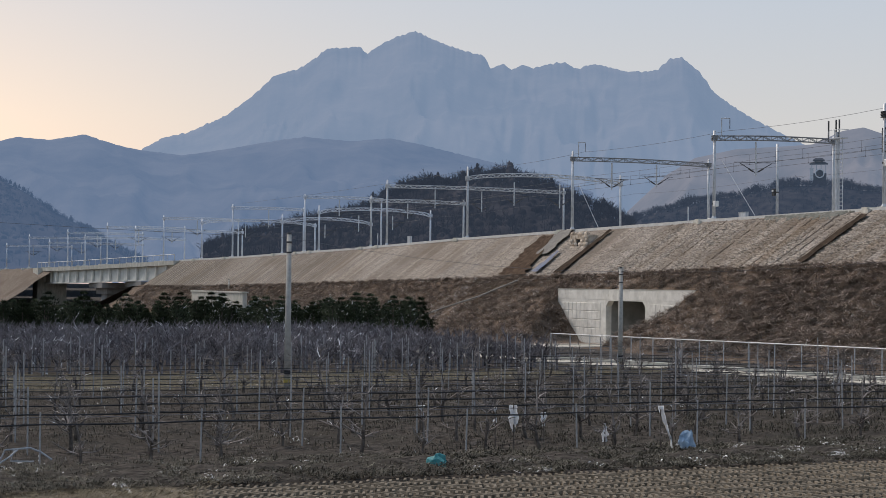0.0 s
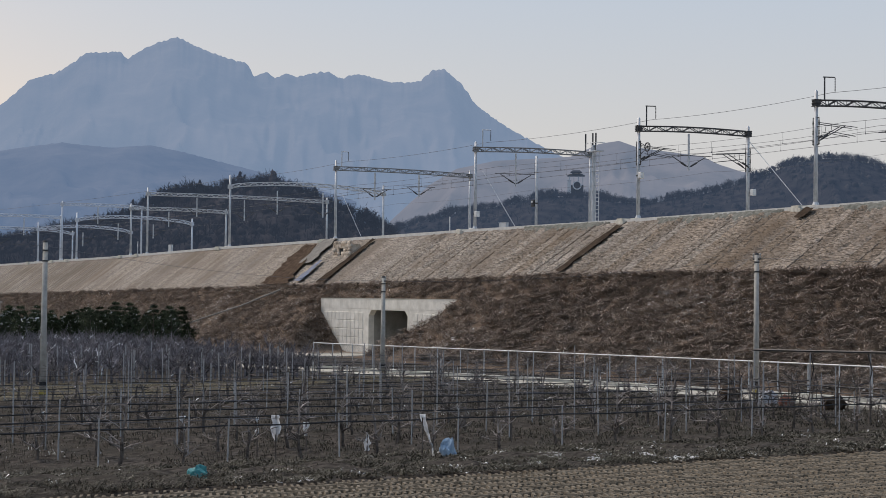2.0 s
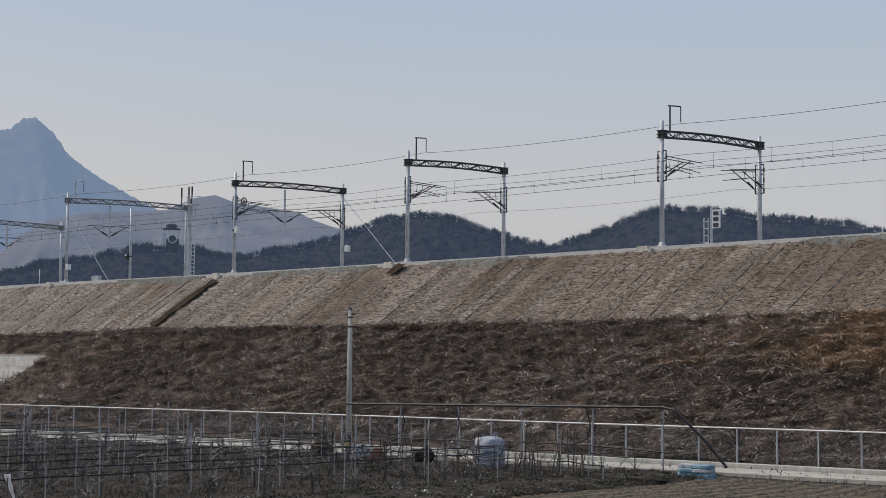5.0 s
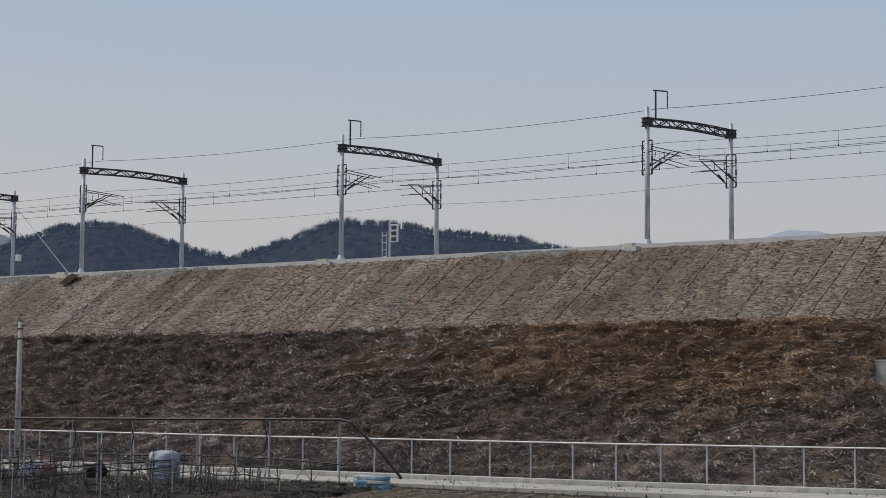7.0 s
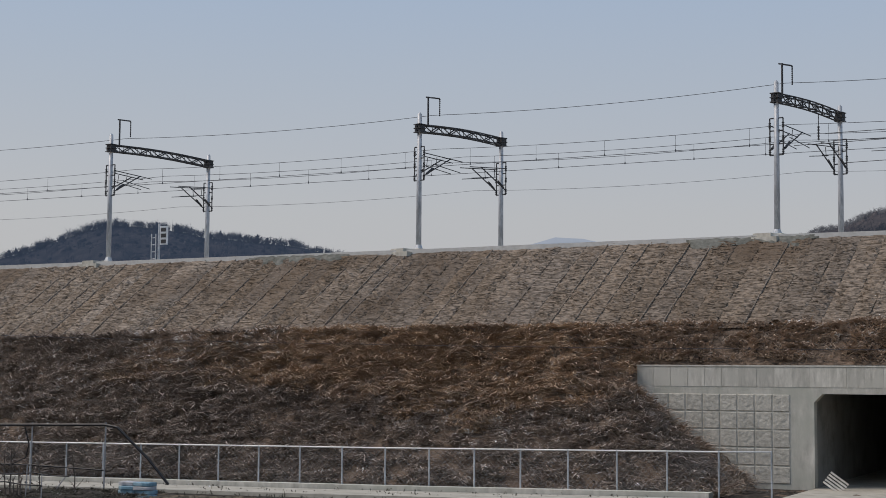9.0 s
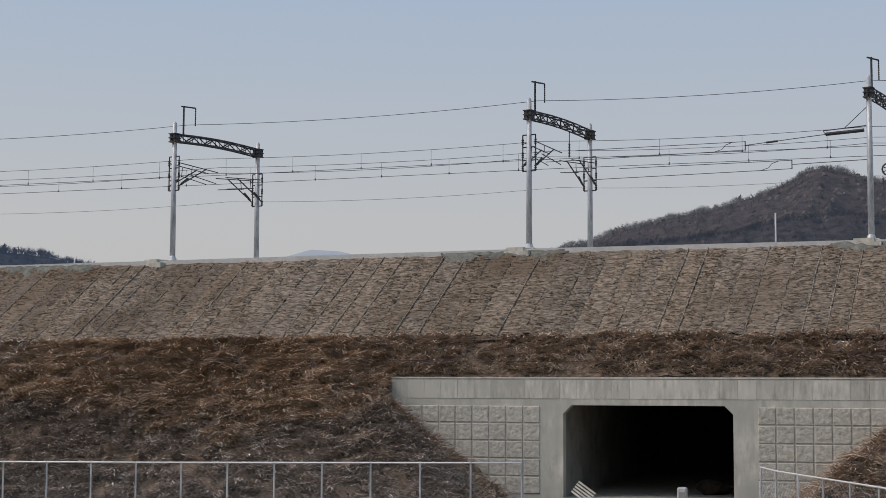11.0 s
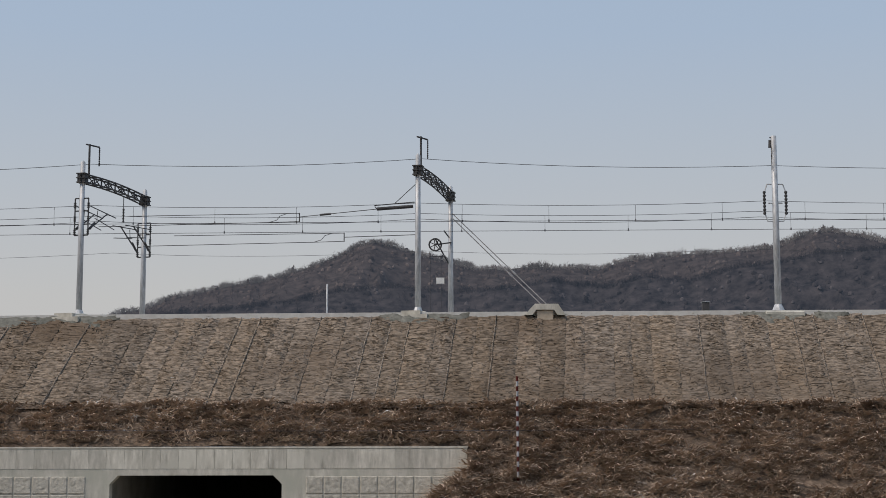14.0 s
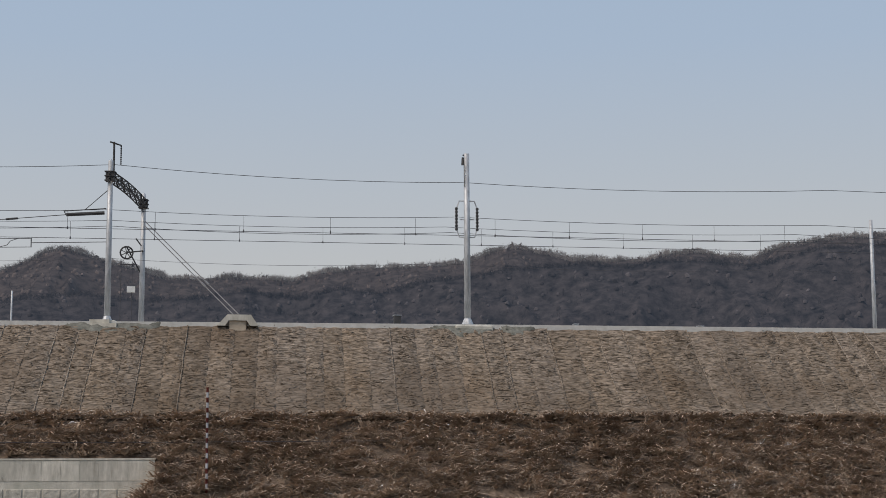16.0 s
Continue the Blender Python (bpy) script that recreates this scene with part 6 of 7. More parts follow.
def trellis_rows():
    rng = random.Random(6)
    for row in range(13):
        x = -54.2 - 4.05 * row
        g = tagged(new("trellis_row"), "row of grey steel stakes carrying black irrigation hose", "trellis", "orchard trellis rows")
        y0, end = 3.0 + 0.1 * abs(x + 54) if row < 10 else 44.0 + 4.0 * (row - 10), (64.5 if x > -74 else 67.0 - (-x - 74) * 0.19)
        ys, y = [], y0
        while y < end:
            ys.append(y)
            y += rng.uniform(4.6, 5.6)
        tall = 1.8 if row == 0 else 2.3
        hose = []
        for k, yy in enumerate(ys):
            h = tall * rng.uniform(0.92, 1.08) * (1.3 if row and rng.random() < 0.3 else 1.0)
            z = ground_z(x, yy)
            lx = rng.uniform(-0.06, 0.06)
            part("stake", tube(bmesh.new(), (x, yy, z - 0.2), (x + lx, yy + rng.uniform(-0.05, 0.05), z + h), 0.034, 0.03, 5), M["stake"], g)
            if k:
                for t in (0.25, 0.5, 0.75):
                    hose.append((x, ys[k - 1] + (yy - ys[k - 1]) * t, z + 1.46 - 0.04 * math.sin(t * math.pi)))
            hose.append((x, yy, z + 1.46))
        part("hose", pipe(bmesh.new(), hose, 0.03 if row < 4 else 0.022, 5), M["hose"], g, "sagging black irrigation hose")
        for zz in ((1.7,) if row == 0 else (2.1,)):
            part("wire", pipe(bmesh.new(), [(p[0], p[1], p[2] - 1.46 + zz) for p in hose[::2]], 0.012, 3), M["wire"], g)


trellis_rows()


def far_orchard():
    """Dense older orchard beyond the grass track, too many trees to tell apart."""
    rng = random.Random(8)
    bm_models = []
    for v in range(5):
        bm = bmesh.new()
        pipe(bm, [(0, 0, -0.1), (0.03, 0.02, 0.5), (0, 0.05, 1.0)], [0.09, 0.075, 0.06], 5)
        for k in range(9):
            a = rng.uniform(0, math.tau)
            shoot(bm, (0, 0.03, rng.uniform(0.6, 1.1)), (math.cos(a), math.sin(a) * 1.2, rng.uniform(0.5, 1.4)), rng.uniform(1.2, 2.1), 0.04, rng, 0.35, 3, 4)
        bm.verts.ensure_lookup_table()
        bm.verts.index_update()
        bm_models.append((np.array([q.co[:] for q in bm.verts]), [[q.index for q in f.verts] for f in bm.faces]))
        bm.free()
    verts, faces, base = [], [], 0
    for row in range(15):
        x = -104.6 - 3.3 * row
        y = 0.09 * -x + rng.uniform(0, 1)
        end = 54.0 + 0.9 * row if row < 4 else 57.5 - 0.5 * (row - 4) if row < 10 else 55.0
        while y < end:
            v, f = bm_models[rng.randrange(5)]
            a, s = rng.uniform(0, math.tau), rng.uniform(0.95, 1.22) * (0.88 if row < 4 else 0.95)
            c, sn = math.cos(a), math.sin(a)
            pts = np.stack([(v[:, 0] * c - v[:, 1] * sn) * s + x + rng.uniform(-0.3, 0.3), (v[:, 0] * sn + v[:, 1] * c) * s + y, v[:, 2] * s], 1)
            verts += pts.tolist()
            faces += [[i + base for i in q] for q in f]
            base += len(v)
            y += rng.uniform(0.95, 1.4)
    me = bpy.data.meshes.new("orchard_thicket")
    me.from_pydata(verts, [], faces)
    me.materials.append(M["twigfar"])
    tagged(new("orchard_thicket", me), "dense leafless violet-grey orchard beyond the track", "orchard", kind="stuff")
    for row in range(4):
        x = -104.3 - 3.3 * row
        g = tagged(new("trellis_row"), "row of tall grey stakes in the dense orchard", "trellis", "orchard trellis rows")
        y = 0.09 * -x + rng.uniform(0, 2)
        while y < 54:
            part("stake", tube(bmesh.new(), (x, y, -0.2), (x + rng.uniform(-0.1, 0.1), y, rng.uniform(2.0, 2.8)), 0.045, 0.04, 5), M["stake"], g)
            y += rng.uniform(2.2, 4.0)


M["twigfar"] = grass_material("violet_grey_twigs", ((0.022, 0.02, 0.022), (0.052, 0.048, 0.053), (0.105, 0.097, 0.106), (0.26, 0.242, 0.255)))
far_orchard()

# grass track between the two orchards, verges and weeds
TRACK_EDGE = ((2, -91.0), (30, -91.5), (45, -97.0), (64, -103.5))
track = sheet("grass_track", steps(0, 1, 24), steps(2, 64, 60), lambda u, y: (-106.0 + (lerp_table(y, TRACK_EDGE) + 106.0 + 0.8 * fbm(y * 0.3, 2.0)) * u, y, 0.16 + 0.06 * fbm(u * 20, y * 0.5) - 0.12 * u ** 6), M["drygrass"])
tagged(track, "pale dry grass track between two orchards", "track", kind="structure")
verge = sheet("verge", steps(-53.6, -46.8, 22), steps(-6, 68, 180), lambda x, y: (x, y, 0.0 + ground_z(x, y) + 0.32 * max(0.0, math.sin((x + 53.6) / 6.8 * math.pi)) ** 0.6 * (0.8 + 0.7 * fbm(x * 0.8, y * 0.6))), M["soil"])
tagged(verge, "low weedy ridge along the orchard's edge", "verge", kind="structure")


def spots(x0, x1, y0, y1, n, seed, lift=0.0, clump=0.3):
    rng, out = random.Random(seed), []
    while len(out) < n:
        x, y = rng.uniform(x0, x1), rng.uniform(y0, y1)
        if fbm(x * clump, y * clump, 3.0) > rng.uniform(-0.5, 0.4):
            out.append((x, y, ground_z(x, y) + lift))
    return out


blades("verge_weeds", spots(-53.4, -46.9, 0, 68, 12000, 31, 0.2, 0.7), "dark green and dry weeds on the verge", [M["bladeverge"]], 31, (0.15, 0.5), 0.028, 5, 0.4, (0.5, -0.5), (0.05, 0.6), 0.9, 0.9)
blades("verge_hay", [s for s in spots(-53.0, -42.0, 2, 15.5, 4800, 32, 0.08, 0.5) if s[1] < 12.5 - 0.25 * (s[0] + 49) + fbm(s[0], s[1])], "flattened pale dry grass beside the field", [M["bladedry"]], 32, (0.3, 0.8), 0.02, 6, 0.4, (0.8, 0.5), (0.03, 0.35), 0.9)
blades("orchard_weeds", spots(-92, -54, 2, 66, 15000, 33, 0.06, 0.35), "low weeds and litter on the orchard floor", [M["bladeverge"]], 33, (0.1, 0.38), 0.022, 3, 0.3)
blades("track_grass", [s for s in spots(-105.5, -91, 2, 62, 8000, 34, 0.14, 0.4) if s[0] < lerp_table(s[1], TRACK_EDGE)], "pale dry grass on the track", [M["bladedry"]], 34, (0.12, 0.4), 0.03, 3, 0.3, (0.5, 0.5), (0.1, 0.5))
blades("road_weeds", spots(-124, -22, 58, 76, 3000, 35, 0.0, 0.4), "dark weeds along the road's edge", [M["bladeverge"]], 35, (0.12, 0.45), 0.025, 3, 0.3)


def clods():
    """Ridged tractor tread left in the tilled soil."""
    rng = random.Random(14)
    verts, faces = [], []
    for row in range(26):
        x = -46.7 + row * 0.56
        y = 12.0 - 0.25 * (x + 49.0) + rng.uniform(0, 0.8)
        sg = 1 if row % 2 else -1
        while y < 68.0:
            z = ground_z(x, y) + 0.03
            w, h, sk = 0.25 * rng.uniform(0.85, 1.05), rng.uniform(0.09, 0.15), 0.1 * sg
            b = len(verts)
            xx = x + rng.uniform(-0.03, 0.03)
            for up, t in ((0.0, 0.075), (h, 0.045)):
                verts += [(xx - w, y - sk - t, z + up), (xx + w, y + sk - t, z + up), (xx + w, y + sk + t, z + up), (xx - w, y - sk + t, z + up)]
            faces += [(b, b + 1, b + 5, b + 4), (b + 1, b + 2, b + 6, b + 5), (b + 2, b + 3, b + 7, b + 6), (b + 3, b, b + 4, b + 7), (b + 4, b + 5, b + 6, b + 7)]
            y += 0.24 * rng.uniform(0.92, 1.08)
    me = bpy.data.meshes.new("tread_marks")
    me.from_pydata(verts, [], faces)
    me.materials.append(M["tilled"])
    tagged(new("tread_marks", me), "ridged tractor tread marks in the tilled soil", "soil", kind="stuff")


clods()

# ---------------------------------------------------------------- young pines
M["needle"] = grass_material("dark_pine_needles", ((0.008, 0.014, 0.008), (0.018, 0.03, 0.016), (0.035, 0.05, 0.026), (0.06, 0.075, 0.04)))


def pine_tree(rng, h):
    g = tagged(new("young_pine"), "dark green bushy young pine", "pine tree", "young pines")
    part("trunk", pipe(bmesh.new(), [(0, 0, -0.2), (0.05, 0, h * 0.5), (0, 0.03, h * 0.95)], [0.12, 0.08, 0.02], 6), M["bark"], g)
    verts, faces = [], []
    for k in range(330):
        t = rng.random() ** 0.8
        z = h * (0.06 + 0.94 * (round(t * 7) / 7 * 0.7 + t * 0.3))
        reach = h * 0.46 * (1 - t) ** 0.7 * rng.uniform(0.3, 1.15) + 0.1
        a = rng.uniform(0, math.tau)
        tip = Vector((math.cos(a) * reach, math.sin(a) * reach, z + reach * rng.uniform(-0.05, 0.4)))
        for q in range(7):
            d = Vector((rng.uniform(-1, 1), rng.uniform(-1, 1), rng.uniform(-0.2, 1.2))).normalized() * rng.uniform(0.25, 0.5)
            s = d.cross(Vector((0.3, 0.5, 0.8))).normalized() * 0.045
            b = len(verts)
            verts += [tuple(tip - s), tuple(tip + s), tuple(tip + d)]
            faces.append((b, b + 1, b + 2))
    me = bpy.data.meshes.new("crown")
    me.from_pydata(verts, [], faces)
    me.materials.append(M["needle"])
    ob = new("crown", me)
    ob.parent = g
    return g


def plant_pines():
    rng = random.Random(17)
    models = [pine_tree(rng, h) for h in (3.4, 4.0, 4.6, 5.0)]
    used = 0
    for row in range(5):
        y = 20.0 + rng.uniform(0, 2)
        while y < 72.0:
            x = -172.0 - 5.0 * row + rng.uniform(-1.2, 1.2)
            m = pose(x, y, 0, 0, 0, rng.uniform(0, 360)) @ Matrix.Scale(rng.uniform(0.7, 1.0), 4)
            if used < 4:
                models[used].matrix_basis = m
            else:
                copy_thing(models[rng.randrange(4)], m).matrix_basis = m
            used += 1
            y += rng.uniform(1.4, 2.3)


plant_pines()


def pavilion():
    """Small gate pavilion far off on the wooded hill."""
    pale = airlit("pale_plaster_in_haze", (0.4, 0.4, 0.4), (0.5, 0.5, 0.5), (0.1, 0.13, 0.18), 0.4, 0.2)
    grey = airlit("grey_plaster_in_haze", (0.1, 0.1, 0.1), (0.16, 0.16, 0.16), (0.1, 0.14, 0.2), 0.7, 0.2)
    tiles = airlit("dark_tiles_in_haze", (0.02, 0.02, 0.025), (0.05, 0.05, 0.055), (0.08, 0.11, 0.16), 0.3, 0.5)
    g = tagged(new("pavilion"), "small dark-roofed gate pavilion with a pale pillar on the far hill", "pavilion")
    d, az = 1012.0, radians(-54.05)
    g.location = (d * math.sin(az), d * math.cos(az), 74.4)
    g.rotation_euler = (0, 0, -az)
    bm = bmesh.new()
    box(bm, -5.4, -0.9, -8.0, -3.2, 0.9, 6.2)
    box(bm, -5.6, -1.1, 6.2, -3.0, 1.1, 6.7)
    part("pillar", bm, pale, g, "pale pillar")
    bm = bmesh.new()
    box(bm, -3.2, -0.5, -8.0, 4.6, 0.5, 3.4)
    part("wall", bm, tiles, g)
    ring = [Vector((0.6 + 2.5 * math.cos(k * math.tau / 20), -0.75, 3.2 + 2.5 * math.sin(k * math.tau / 20))) for k in range(21)]
    part("gate_ring", pipe(bmesh.new(), ring, 0.38, 5), pale, g, "pale round gate ring")
    # dark disc over the wall; the opening's shade is put into its colour
    bm = bmesh.new()
    bmesh.ops.create_circle(bm, cap_ends=True, segments=20, radius=2.3)
    bmesh.ops.rotate(bm, verts=bm.verts, matrix=Matrix.Rotation(radians(90), 3, "X"))
    bmesh.ops.translate(bm, verts=bm.verts, vec=(0.6, -0.6, 3.2))
    part("gate_opening", bm, tiles, g, "dark disc for the round gate opening's shade")
    for x in (-4.2, -1.4, 1.4, 4.2):
        part("column", tube(bmesh.new(), (x, 2.0, -6.0), (x, 2.0, 9.6), 0.22, 0.22, 6), grey, g)
    for z, w in ((9.4, 5.6), (11.6, 3.6)):
        bm = bmesh.new()
        rim = [bm.verts.new(p) for p in ((-w, -1, z), (w, -1, z), (w, 5, z), (-w, 5, z))]
        top = [bm.verts.new(p) for p in ((-w * 0.6, 2, z + 1.3), (w * 0.6, 2, z + 1.3))]
        low = [bm.verts.new((q.co.x * 0.98, q.co.y, z - 0.3)) for q in rim]
        bm.faces.new((rim[0], rim[1], top[1], top[0]))
        bm.faces.new((rim[2], rim[3], top[0], top[1]))
        bm.faces.new((rim[1], rim[2], top[1]))
        bm.faces.new((rim[3], rim[0], top[0]))
        for k in range(4):
            bm.faces.new((low[k], low[(k + 1) % 4], rim[(k + 1) % 4], rim[k]))
        bm.faces.new(low[::-1])
        part("roof", bm, tiles, g, "dark tiled roof")
    bm = bmesh.new()
    box(bm, -2.6, 0.8, 10.4, 2.6, 3.2, 11.4)
    part("upper_storey", bm, tiles, g)


pavilion()

# ---------------------------------------------------------------- utility poles
M["polecon"] = material("pale_pole_concrete", (0.3, 0.288, 0.262), (0.48, 0.462, 0.42), 2.0, bump=0.1)


def utility_pole(x, y, top, label, arm=True):
    g = tagged(new("utility_pole"), label, "utility pole", "utility poles")
    g.location = (x, y, 0)
    part("shaft", tube(bmesh.new(), (0, 0, -0.3), (0, 0, top), 0.21, 0.14, 12), M["polecon"], g, smooth=True)
    part("cap", tube(bmesh.new(), (0, 0, top), (0, 0, top + 0.12), 0.15, 0.1, 10), M["truss"], g)
    for z in (top - 0.5, top - 1.1):
        part("band", tube(bmesh.new(), (0, 0, z), (0, 0, z + 0.09), 0.18, 0.18, 10), M["truss"], g)
    if arm:
        bm = bmesh.new()
        tube(bm, (-0.35, 0, top - 0.25), (0.35, 0, top - 0.25), 0.05, 0.05, 5)
        part("cross_arm", bm, M["truss"], g)
        for sx in (-0.3, 0.3):
            part("insulator", ribbed(bmesh.new(), (sx, 0, top - 0.2), (sx, 0, top + 0.12), 0.07, 2), M["polecon"], g)
    for k in range(2):
        bm = bmesh.new()
        tube(bm, (0, 0, 0.4 + k * 0.5), (0, 0, 0.65 + k * 0.5), 0.222, 0.22, 12)
        part("marking_band", bm, M["hose"] if k else M["yellow"], g, "dark and yellow marking band")


M["yellow"] = material("faded_yellow", (0.3, 0.24, 0.06), (0.42, 0.34, 0.1), 4.0, bump=0.0)
utility_pole(-90.4, 28.2, 9.1, "pale concrete utility pole standing in the orchard", False)
utility_pole(-106.6, 59.4, 7.65, "slim pale concrete utility pole by the road")
utility_pole(-76.3, 69.4, 9.1, "pale concrete utility pole with a small cross arm")
utility_pole(-305.0, 83.0, 6.9, "short utility pole at the bank's foot", False)
for a, b in (((-90.4, 28.2, 8.9), (-106.6, 59.4, 7.4)), ((-106.6, 59.4, 7.4), (-76.3, 69.4, 8.9)), ((-76.3, 69.4, 8.9), (10.0, 66.0, 7.5)), ((-90.4, 28.2, 8.9), (-150.0, -20.0, 14.0))):
    bm = bmesh.new()
    pipe(bm, sagging(a, b, 0.5), 0.012, 3)
    tagged(finish("service_wire", bm, M["wire"]), "thin sagging service wire between poles", "wire", "service wires")

# ---------------------------------------------------------------- things about the field


def hoop_frame():
    """Dark pipe frame at the orchard's end."""
    g = tagged(new("pipe_frame"), "dark bent pipe trellis frame at the orchard's end", "pipe frame")
    xs = (-74.6, -70.0, -65.4, -60.6, -55.6, -51.0)
    top = lambda x: 3.2 + 0.42 * (x + 74.6) / 23.6
    part("top_pipe", pipe(bmesh.new(), [(x, 67.7 + 0.04 * (x + 74), top(x)) for x in xs] + [(-50.2, 68.6, 3.5), (-48.2, 68.6, 1.9), (-47.0, 68.6, 0.7)], 0.075, 6), M["hose"], g, "black bent top pipe")
    part("lower_pipe", pipe(bmesh.new(), [(x, 67.7 + 0.04 * (x + 74), 1.35 + 0.1 * math.sin(x)) for x in xs], 0.04, 5), M["hose"], g)
    for x in xs:
        part("upright", tube(bmesh.new(), (x, 67.7 + 0.04 * (x + 74), -0.1), (x + 0.05, 67.7 + 0.04 * (x + 74), top(x) + 0.15), 0.045, 0.04, 6), M["stake"], g)
    for x in (-65.4, -55.6, -70.0):
        part("hanging_hose", pipe(bmesh.new(), [(x, 67.9, top(x) - 0.1), (x + 0.3, 67.9, top(x) - 1.0), (x + 0.1, 67.9, top(x) - 1.7), (x - 1.0, 67.9, 1.4)], 0.035, 5), M["hose"], g)
    for x in (-58.0, -53.2, -62.6):
        part("brace", tube(bmesh.new(), (x, 67.2, 0.0), (x + 0.8, 67.3, 1.0), 0.035, 0.035, 5), M["stake"], g)


hoop_frame()
M["white"] = material("weathered_white_plastic", (0.27, 0.28, 0.3), (0.47, 0.48, 0.5), 3.0, rough=0.6, bump=0.5)
M["bluewhite"] = material("pale_blue_woven_sack", (0.09, 0.22, 0.3), (0.32, 0.44, 0.5), 3.0, rough=0.6, bump=0.6)
M["blueplastic"] = material("blue_plastic_film", (0.16, 0.25, 0.36), (0.38, 0.48, 0.58), 2.5, rough=0.45, bump=0.6)
M["teal"] = material("teal_plastic", (0.02, 0.13, 0.14), (0.05, 0.24, 0.24), 4.0, rough=0.5, bump=0.3)
M["stripe"] = material("blue_grey_band", (0.16, 0.2, 0.28), (0.26, 0.3, 0.38), 4.0, bump=0.1)
M["red"] = material("rusty_red_paint", (0.1, 0.05, 0.04), (0.22, 0.1, 0.075), 3.0, bump=0.3)


def crumple(bm, amount, seed, freq=2.0):
    for v in bm.verts:
        v.co += Vector((noise.noise(v.co * freq + Vector((seed, 0, 0))), noise.noise(v.co * freq + Vector((0, seed, 5))), noise.noise(v.co * freq + Vector((9, 0, seed))))) * amount
    return bm


def bulk_bag(x, y):
    g = tagged(new("bulk_bag"), "bulging white bulk bag with blue-grey bands", "bulk bag")
    g.location = (x, y, ground_z(x, y))
    bm = bmesh.new()
    prof = [(0.62, 0.0), (0.76, 0.1), (0.8, 0.5), (0.8, 1.0), (0.77, 1.4), (0.66, 1.62), (0.35, 1.74), (0.05, 1.7)]
    rings = [[bm.verts.new((r * math.copysign(abs(math.cos(a)) ** 0.7, math.cos(a)), r * math.copysign(abs(math.sin(a)) ** 0.7, math.sin(a)), z)) for a in (k * math.tau / 20 for k in range(20))] for r, z in prof]
    for a, b in zip(rings, rings[1:]):
        for k in range(20):
            bm.faces.new((a[k], a[(k + 1) % 20], b[(k + 1) % 20], b[k]))
    bm.faces.new(rings[-1])
    bmesh.ops.subdivide_edges(bm, edges=list(bm.edges), cuts=1)
    crumple(bm, 0.09, 3.0, 2.6)
    part("body", bm, M["white"], g, smooth=True)
    for z in (0.25, 0.5, 0.75, 1.0, 1.25):
        ring = [Vector((0.825 * math.copysign(abs(math.cos(a)) ** 0.7, math.cos(a)), 0.825 * math.copysign(abs(math.sin(a)) ** 0.7, math.sin(a)), z + 0.03 * math.sin(3 * a))) for a in (k * math.tau / 20 for k in range(21))]
        part("band", pipe(bmesh.new(), ring, 0.035, 4), M["stripe"], g, "blue-grey band")
    for sx in (-0.4, 0.4):
        part("lifting_loop", pipe(bmesh.new(), [(sx - 0.12, 0, 1.6), (sx - 0.1, 0, 1.85), (sx + 0.1, 0, 1.85), (sx + 0.12, 0, 1.6)], 0.03, 4), M["stripe"], g)


bulk_bag(-61.1, 66.1)


def sack_pile(x, y):
    rng = random.Random(3)
    for layer in range(4):
        for k in range(2):
            bm = bmesh.new()
            bmesh.ops.create_cube(bm, size=1.0)
            bmesh.ops.subdivide_edges(bm, edges=list(bm.edges), cuts=3, use_grid_fill=True)
            for v in bm.verts:
                e = 1 - 0.5 * max(abs(v.co.x), abs(v.co.y)) ** 3 * 4
                v.co = Vector((v.co.x * 0.98, v.co.y * 0.62, v.co.z * 0.23 * max(0.35, e)))
            crumple(bm, 0.03, layer * 3 + k, 4.0)
            ob = finish("sack", bm, M["bluewhite"] if (layer + k) % 3 else M["white"], None, "", True)
            ob.matrix_basis = pose(x - 0.45 + 0.92 * k + rng.uniform(-0.06, 0.06), y + rng.uniform(-0.1, 0.1), ground_z(x, y) + 0.12 + 0.2 * layer, 0, 0, rng.uniform(-8, 8))
            tagged(ob, "flat pale blue and white sack in a pile", "sack", "sacks in a pile by the road")


sack_pile(-47.6, 66.8)


def cloth(x, y, z0, z1, w, mat, label, name, category, seed, lean=0.0, support=True):
    """A rag or film hanging from a stake or twig."""
    g = tagged(new(name), label, category, "rags in the orchard")
    g.location = (x, y, 0)
    nu, nv = 6, 12
    bm = bmesh.new()
    grid = []
    for j in range(nv + 1):
        t = j / nv
        ww = w * (0.55 + 0.45 * math.sin(t * 2.6 + seed)) * (1.0 - 0.25 * t)
        grid.append([bm.verts.new((0.12 * fbm(t * 3, i * 0.6, seed), (i / nu - 0.5) * ww + lean * t + 0.1 * fbm(t * 2.3, seed, i * 0.2), z1 + (z0 - z1) * t + 0.04 * fbm(i, t * 4, seed))) for i in range(nu + 1)])
    for j in range(nv):
        for i in range(nu):
            bm.faces.new((grid[j][i], grid[j][i + 1], grid[j + 1][i + 1], grid[j + 1][i]))
    bmesh.ops.solidify(bm, geom=list(bm.faces), thickness=0.015)
    part("sheet", bm, mat, g, smooth=True)
    if support:
        part("stick", tube(bmesh.new(), (0.02, 0, -0.1), (0.0, 0.0, z1 + 0.1), 0.03, 0.022, 5), M["bark"], g)


M["ragwhite"] = material("white_plastic_film", (0.55, 0.56, 0.58), (0.8, 0.81, 0.82), 4.0, rough=0.5, bump=0.4)
cloth(-54.6, 25.9, 0.75, 1.75, 0.42, M["ragwhite"], "white plastic rag caught on a stake", "plastic_rag", "rag", 1.0)
cloth(-55.6, 25.6, 0.9, 1.6, 0.25, M["ragwhite"], "torn white plastic strip on a twig", "plastic_rag", "rag", 4.0)
